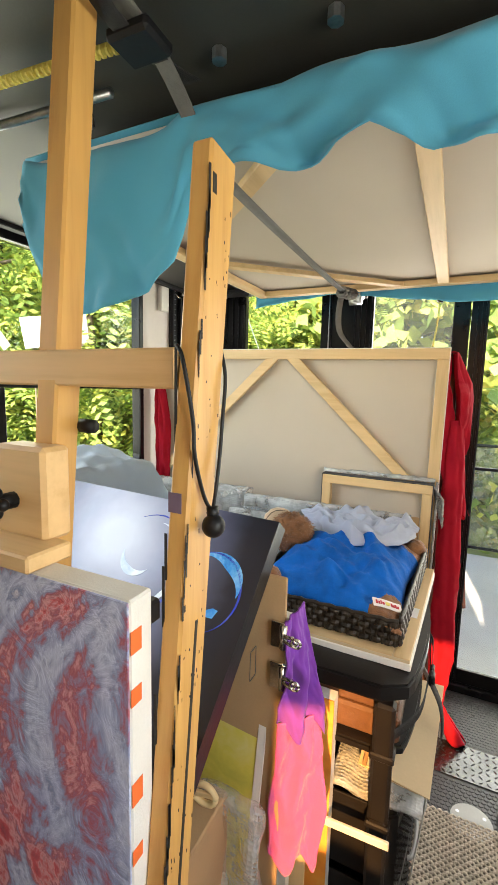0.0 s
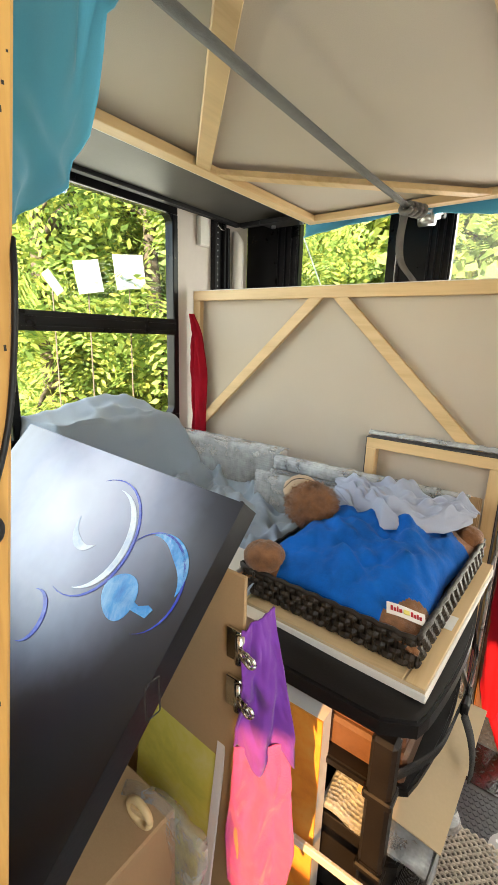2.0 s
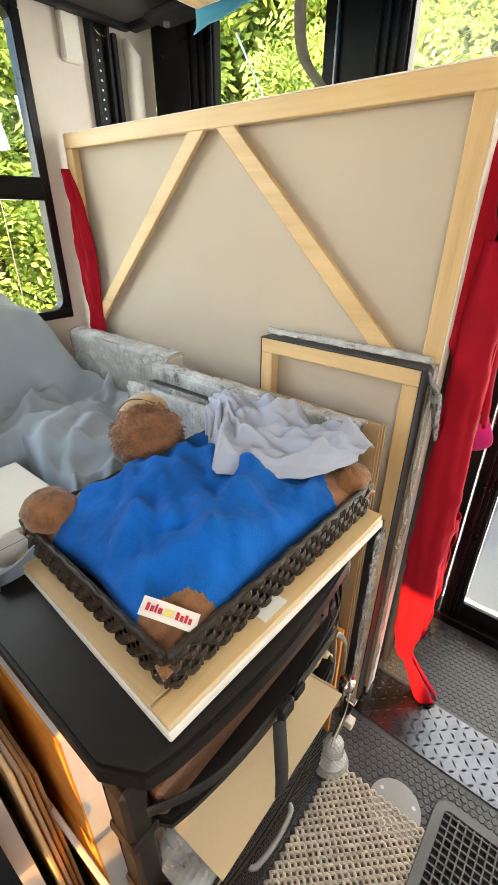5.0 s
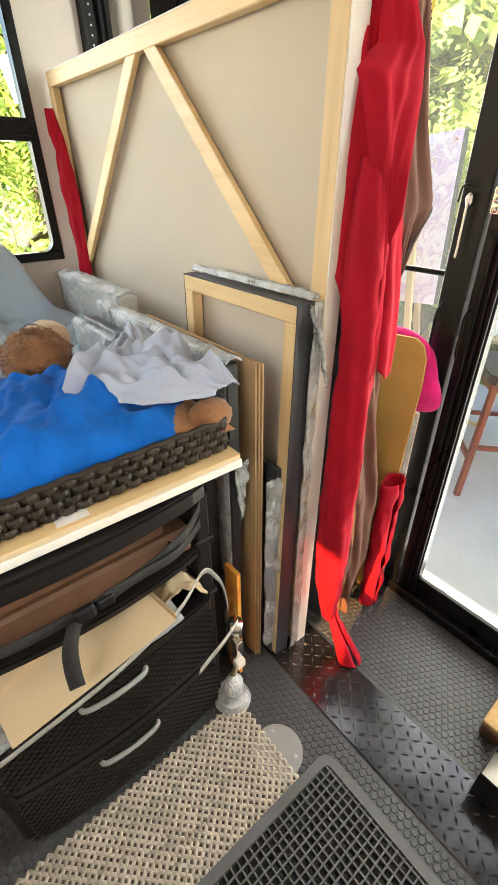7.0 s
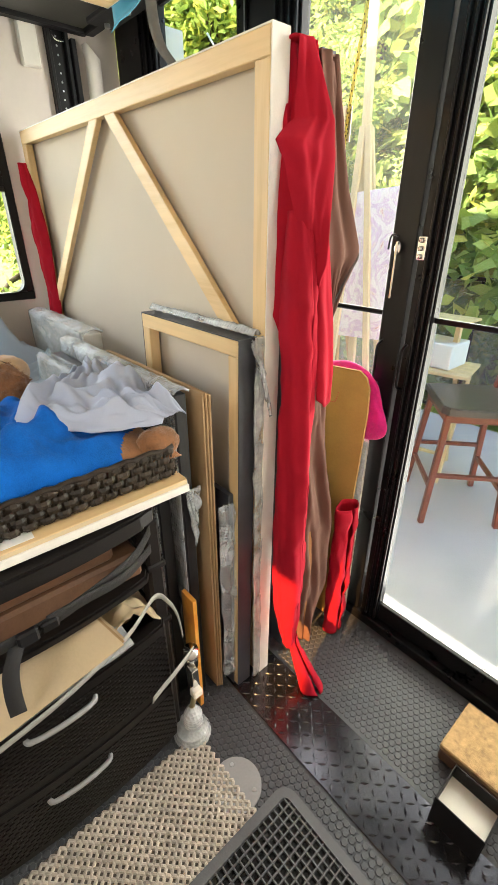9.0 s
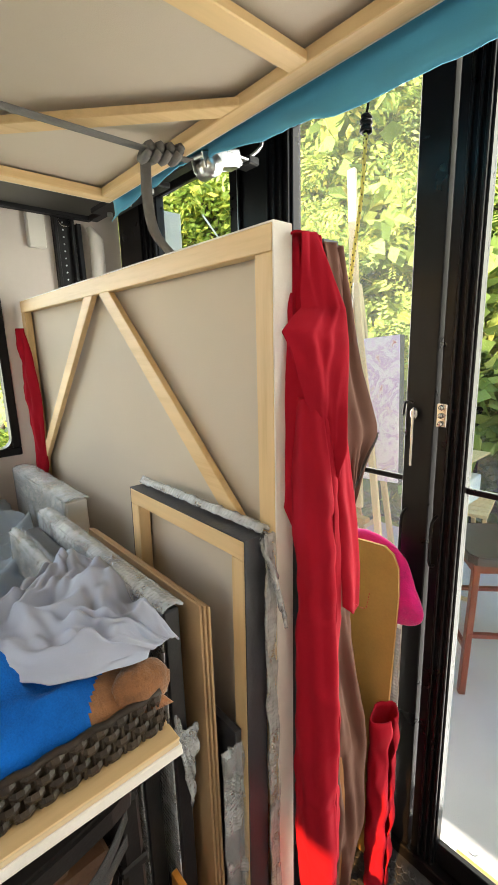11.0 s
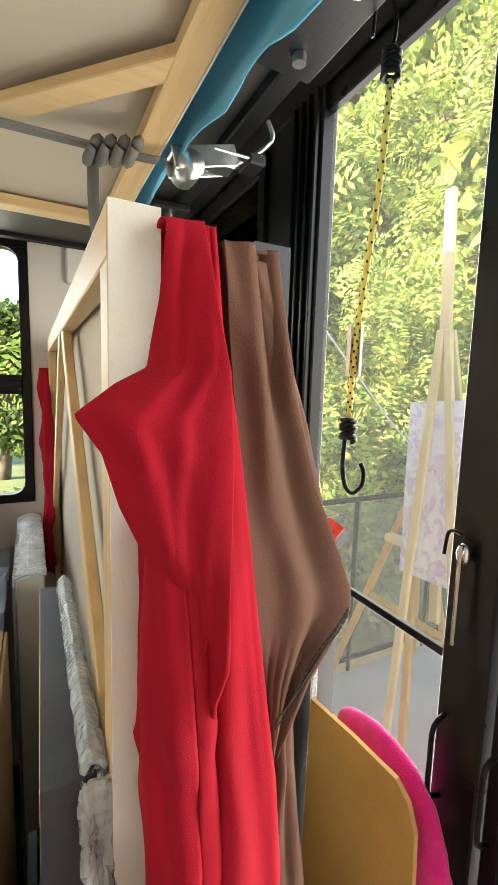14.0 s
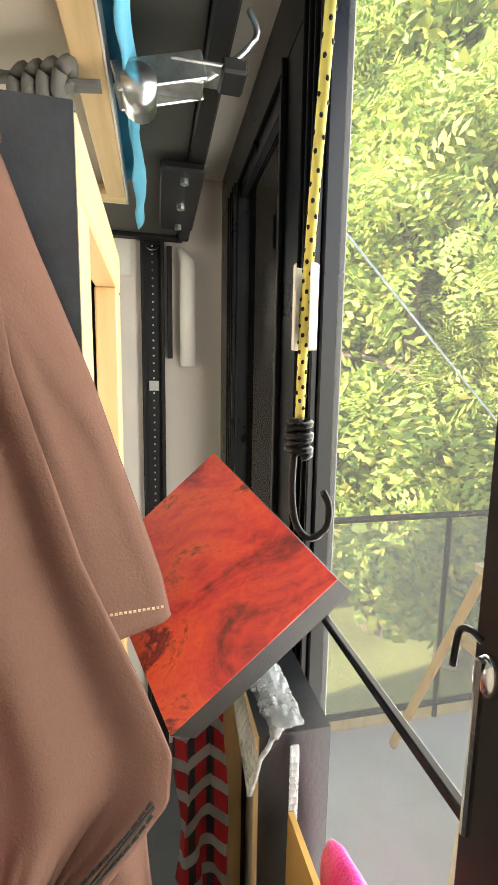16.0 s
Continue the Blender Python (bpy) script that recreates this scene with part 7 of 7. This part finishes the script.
def counter_chair(m):
    c = thing("counter_chair", "red brown wooden counter chair with dark vinyl seat on the patio", "chair", (0, 0, 0))
    for x, y, lean in ((-0.17, -0.16, -0.05), (0.17, -0.16, 0.05), (-0.17, 0.16, -0.05), (0.17, 0.16, 0.05)):
        part("leg", stick((x + lean, y * 1.25, 0), (x, y, 0.63), 0.036, 0.03, (0, 1, 0), 0.004), "chair_wood", c)
    part("seat_frame", box(-0.19, 0.19, -0.18, 0.18, 0.60, 0.645, 0.006), "chair_wood", c)
    part("seat", bowed_slab(-0.20, 0.20, -0.195, 0.195, 0.645, 0.685, 0.01, 0.04, 14), "seat", c)
    for y in (-0.185, 0.185):
        part("stretcher", stick((-0.21, y, 0.22), (0.21, y, 0.22), 0.026, 0.02, (0, 1, 0)), "chair_wood", c)
    for x in (-0.205, 0.205):
        part("stretcher", stick((x, -0.19, 0.30), (x, 0.19, 0.30), 0.02, 0.026, (1, 0, 0)), "chair_wood", c)
    for x in (-0.17, 0.17):
        part("back_post", stick((x, 0.17, 0.63), (x, 0.22, 1.05), 0.034, 0.028, (0, 1, 0), 0.004), "chair_wood", c)
    part("back_rail", stick((-0.17, 0.215, 1.0), (0.17, 0.215, 1.0), 0.02, 0.08, (0, 0, 1), 0.004), "chair_wood", c)
    c.matrix_world = m
    return c


counter_chair(pose(0.215, 3.85, -0.012, 0, 0, -49))


def tripod(name, label, foot, top, spread, m):
    e = thing(name, label, "easel", foot)
    f, t = Vector(foot), Vector(top)
    part("mast", stick(f + (t - f) * 0.30, t, 0.045, 0.025, (0, 1, 0), 0.004), m, e)
    for a in spread:
        part("leg", stick(f + Vector((*a, 0)), f + (t - f) * 0.78 + Vector((a[0] * 0.08, a[1] * 0.08, 0)), 0.036, 0.02, (0, 1, 0), 0.003), m, e)
    part("ledge", stick(f + (t - f) * 0.42 + Vector((-0.22, -0.05, 0)), f + (t - f) * 0.42 + Vector((0.22, -0.05, 0)), 0.05, 0.03, (0, 0, 1)), m, e)
    return e


tripod("patio_easel", "light wooden tripod easel on the patio", (-0.62, 3.75, -0.012), (-0.64, 3.72, 1.53), ((-0.42, -0.22), (0.22, -0.28), (0.0, 0.35)), "easel_z")
tripod("patio_easel", "tall pale wooden easel holding a painting on the patio", (-0.38, 3.62, -0.012), (-0.54, 3.66, 2.46), ((-0.05, -0.24), (0.30, -0.2), (0.0, 0.42)), "light_wood")
ppt = thing("patio_painting", "white, lilac and red painting on the patio easel", "painting", (-0.35, 3.52, 0.9))
part("face", stick((-0.36, 3.555, 0.93), (-0.41, 3.60, 1.64), 0.40, 0.004, (0, 1, 0), 0.001), "lilac", ppt)
part("edge", stick((-0.36, 3.580, 0.93), (-0.41, 3.625, 1.64), 0.40, 0.04, (0, 1, 0), 0.002), "edge_navy", ppt)


def side_table(m):
    t = thing("patio_table", "small pale wooden folding table on the patio", "table", (0, 0, 0))
    for k in range(5):
        part("slat", box(-0.19, 0.19, -0.17 + 0.07 * k, -0.11 + 0.07 * k, 0.70, 0.72, 0.003), "light_wood", t)
    for x in (-0.15, 0.15):
        part("leg", stick((x, -0.18, 0), (x, 0.15, 0.70), 0.03, 0.02, (1, 0, 0), 0.002), "light_wood", t)
        part("leg", stick((x * 0.8, 0.18, 0), (x * 0.8, -0.15, 0.70), 0.03, 0.02, (1, 0, 0), 0.002), "light_wood", t)
    part("stretcher", stick((-0.15, -0.1, 0.17), (0.15, -0.1, 0.17), 0.02, 0.02, (0, 0, 1)), "light_wood", t)
    t.matrix_world = m
    return t


side_table(pose(-0.12, 4.15, -0.012, 0, 0, 12))
pb = thing("paint_box", "white paper covered paint box on the patio table", "box", (-0.16, 4.15, 0.71))
part("carton", box(-0.30, -0.03, 4.05, 4.27, 0.71, 0.86, 0.006), "paper", pb)
part("lid", stick((-0.30, 4.16, 0.985), (0.00, 4.16, 0.985), 0.26, 0.012, (0, 0, 1), 0.002), "light_wood", pb)
part("lid_post", box(-0.25, -0.22, 4.14, 4.17, 0.86, 0.98, 0.002), "light_wood", pb)
part("lid_post", box(-0.08, -0.05, 4.14, 4.17, 0.86, 0.98, 0.002), "light_wood", pb)

ex = thing("trailer_end_trim", "white and grey outer trim at the trailer's rear corner", "trim", (LEFT, 2.95, 0), kind="structure")
part("white_trim", box(LEFT - 0.02, LEFT + 0.05, 2.815, 2.93, -0.05, 2.45, 0.004), "paper", ex)
part("grey_post", box(LEFT - 0.02, LEFT + 0.07, 2.935, 3.06, -0.05, 2.30, 0.004), "white_plastic", ex)
# white boards added outside to imitate bright reflections in the side window's glass
for y0, y1, z0, z1 in ((2.82, 3.11, 1.965, 2.225), (2.48, 2.69, 1.90, 2.13), (2.275, 2.325, 1.86, 2.03)):
    sg = thing("glass_reflection_board", "plain white board on a stake, standing in for a window reflection", "sign", (-2.6, (y0 + y1) / 2, -0.75), "notices outside the window")
    part("board", stick((-2.6, y0, (z0 + z1) / 2 - 0.02), (-2.6, y1, (z0 + z1) / 2 + 0.02), 0.01, z1 - z0, (0, 0, 1), 0.002), "paper", sg)
    part("stake", box(-2.62, -2.606, (y0 + y1) / 2 - 0.002, (y0 + y1) / 2 + 0.002, -0.75, z1 - 0.03, 0.001), "bark", sg)

# ---------------------------------------------------------------- ground, trees and sky line
solo("ground", box(-400, 400, -400, 400, -1.1, -0.75, 0), "grass", "rough lawn that reaches to the horizon", "ground", kind="structure")


def leaf_cloud(name, clumps, count, size, material, parent, seed, kind="blade"):
    """Many single leaves in uneven clumps, as one mesh."""
    rg = np.random.default_rng(seed)
    c = np.array([k[:3] for k in clumps])
    r = np.array([k[3] for k in clumps])
    w = r ** 2
    pick = rg.choice(len(clumps), count, p=w / w.sum())
    way = rg.normal(size=(count, 3))
    way /= np.linalg.norm(way, axis=1)[:, None]
    rad = r[pick] * (0.35 + 0.65 * rg.random(count) ** 0.5)
    pos = c[pick] + way * rad[:, None] * np.array([1, 1, 0.75])
    if kind == "frond":
        n_l, shape = 9, []
        for k in range(n_l):
            s = (k // 2) / 4.0
            sd = 1 if k % 2 else -1
            shape.append((s, sd))
    a = rg.normal(size=(count, 3))
    a[:, 2] -= 0.5
    a /= np.linalg.norm(a, axis=1)[:, None]
    b = np.cross(a, rg.normal(size=(count, 3)) * 0.6 + np.array([0, 0, 1.0]))
    b /= np.linalg.norm(b, axis=1)[:, None]
    sz = size * (0.6 + 0.8 * rg.random(count))
    verts, faces = [], []
    if kind == "frond":
        out_v, n = [], 0
        for s, sd in shape:
            base = pos + a * (s * sz * 3.2)[:, None]
            tip = base + (b * sd * 1.0 + a * 0.35) * sz[:, None]
            mid = (base + tip) / 2
            wv = a * (sz * 0.24)[:, None]
            out_v.append(np.stack([base, mid - wv, tip, mid + wv], 1))
        V4 = np.stack(out_v, 1).reshape(-1, 4, 3)
    else:
        nn = np.cross(a, b)
        t0 = pos
        t1 = pos + (a * 0.45 + b * 0.48) * sz[:, None] + nn * (0.10 * sz)[:, None]
        t2 = pos + a * sz[:, None] * 1.05
        t3 = pos + (a * 0.45 - b * 0.48) * sz[:, None] + nn * (0.10 * sz)[:, None]
        V4 = np.stack([t0, t1, t2, t3], 1)
    k = len(V4)
    me = bpy.data.meshes.new(name)
    me.vertices.add(4 * k)
    me.vertices.foreach_set("co", (V4.reshape(-1, 3) - np.array(BASE[parent.name])).ravel())
    me.loops.add(4 * k)
    me.loops.foreach_set("vertex_index", np.arange(4 * k))
    me.polygons.add(k)
    me.polygons.foreach_set("loop_start", np.arange(k) * 4)
    me.update()
    me.validate()
    me.materials.append(M[material])
    ob = new(name, me)
    ob.parent = parent
    return ob


def tree(name, label, x, y, height, spread, leaves, size, material, seed, kind="blade", low=0.15, clumps=46):
    rg = random.Random(seed)
    t = thing(name, label, "tree", (x, y, -0.76), "trees round the trailer")
    top = Vector((x + rg.uniform(-0.2, 0.2), y + rg.uniform(-0.2, 0.2), height * 0.85))
    foot = Vector((x, y, -0.76))
    trunk = smooth_line([foot, foot.lerp(top, 0.35) + Vector((rg.uniform(-0.15, 0.15), rg.uniform(-0.15, 0.15), 0)), foot.lerp(top, 0.7), top], 12)
    part("trunk", tube(trunk, [0.15 * (1 - k / 13) + 0.012 for k in range(12)], 9), "bark", t, smooth=True)
    cl = []
    for k in range(clumps):
        a = rg.uniform(0, math.tau)
        h = rg.uniform(low, 1.0)
        rr = spread * rg.uniform(0.25, 1.0) * math.sin(math.pi * min(0.97, 0.18 + 0.8 * h)) ** 0.6
        c = (x + rr * math.cos(a), y + rr * math.sin(a), -0.5 + (height + 0.5) * h)
        cl.append((*c, rg.uniform(0.28, 0.62) * (0.7 + 0.12 * spread)))
        if k < 9:
            s = trunk[min(11, 3 + int(h * 8))]
            part("limb", tube(smooth_line([s, s.lerp(Vector(c), 0.5) + Vector((0, 0, 0.12)), c], 6), [0.045, 0.04, 0.03, 0.022, 0.015, 0.008], 6), "bark", t, smooth=True)
    leaf_cloud("crown", cl, leaves, size, material, t, seed, kind)
    return t


LOC, MAP, DARK = "locust tree with feathery yellow green leaves", "maple tree with broad yellowing leaves", "dense dark green hedge tree"
for k, (x, y, h, s, n, sz, ma, kd, lb) in enumerate((
        (-3.6, 3.9, 4.6, 1.3, 2300, 0.090, "leaf_a", "frond", LOC), (-4.4, 5.6, 5.5, 1.8, 3600, 0.06, "leaf_a", "frond", LOC), (-3.9, 2.95, 3.4, 0.9, 1500, 0.085, "leaf_a", "frond", LOC),
        (-5.6, 4.2, 6.0, 1.7, 14000, 0.13, "leaf_c", "blade", DARK), (-6.2, 6.6, 6.5, 2.2, 14000, 0.14, "leaf_c", "blade", DARK),
        (-2.6, 6.9, 5.2, 1.7, 3600, 0.065, "leaf_a", "frond", LOC), (-0.7, 7.6, 5.6, 1.7, 13000, 0.13, "leaf_b", "blade", MAP), (1.3, 7.8, 5.4, 1.8, 13000, 0.13, "leaf_b", "blade", MAP),
        (3.6, 8.0, 5.6, 1.9, 12000, 0.13, "leaf_b", "blade", MAP), (-4.0, 8.8, 6.5, 2.2, 12000, 0.14, "leaf_c", "blade", DARK), (-1.6, 9.8, 7.0, 2.4, 12000, 0.15, "leaf_c", "blade", DARK),
        (1.2, 10.2, 7.0, 2.4, 12000, 0.15, "leaf_c", "blade", DARK), (4.4, 10.4, 7.0, 2.4, 12000, 0.15, "leaf_c", "blade", DARK), (-2.3, 5.4, 2.6, 0.9, 2200, 0.05, "leaf_a", "frond", LOC),
        (-3.0, 4.7, 3.9, 1.1, 2200, 0.09, "leaf_a", "frond", LOC), (-3.3, 6.1, 4.6, 1.4, 3600, 0.065, "leaf_a", "frond", LOC), (-4.6, 7.4, 6.4, 1.9, 13000, 0.14, "leaf_b", "blade", MAP), (0.2, 6.3, 4.4, 1.2, 5500, 0.17, "leaf_b", "blade", MAP), (-1.7, 6.2, 3.8, 1.1, 3200, 0.06, "leaf_a", "frond", LOC),
        (-2.0, 5.9, 6.4, 1.3, 4200, 0.065, "leaf_a", "frond", LOC), (-1.0, 6.2, 6.6, 1.4, 7000, 0.16, "leaf_b", "blade", MAP), (-2.9, 6.4, 6.8, 1.5, 11000, 0.12, "leaf_b", "blade", MAP), (-0.3, 5.95, 1.9, 1.0, 5000, 0.13, "leaf_b", "blade", MAP), (-1.5, 5.75, 1.8, 0.9, 7000, 0.10, "leaf_b", "blade", MAP), (1.1, 6.1, 2.0, 1.1, 7000, 0.10, "leaf_b", "blade", MAP),
        (-4.7, 6.2, 8.2, 1.7, 12000, 0.13, "leaf_b", "blade", MAP), (-6.6, 6.0, 9.0, 2.0, 13000, 0.14, "leaf_b", "blade", MAP), (-5.0, 4.9, 7.4, 1.3, 4600, 0.065, "leaf_a", "frond", LOC), (-3.4, 5.3, 1.8, 0.9, 6000, 0.10, "leaf_b", "blade", MAP), (-4.6, 5.0, 2.0, 1.0, 6000, 0.10, "leaf_b", "blade", MAP),
        (-3.1, 4.6, 1.2, 0.8, 5000, 0.09, "leaf_b", "blade", MAP), (-4.0, 4.2, 1.3, 0.9, 5000, 0.09, "leaf_b", "blade", MAP), (-2.5, 5.0, 1.2, 0.7, 4000, 0.09, "leaf_b", "blade", MAP), (-5.2, 4.0, 1.6, 1.0, 6000, 0.10, "leaf_b", "blade", MAP),
        (-3.2, 7.9, 6.2, 1.6, 10000, 0.13, "leaf_b", "blade", MAP), (-11.5, 1.5, 3.4, 1.1, 9000, 0.12, "leaf_c", "blade", DARK), (-14.0, -1.5, 3.0, 1.3, 9000, 0.12, "leaf_a", "blade", "small round yellow green garden tree"))):
    tree("tree", lb, x, y, h, s, n, sz, ma, 20 + k, kd, clumps=60 if kd == "blade" else 46)
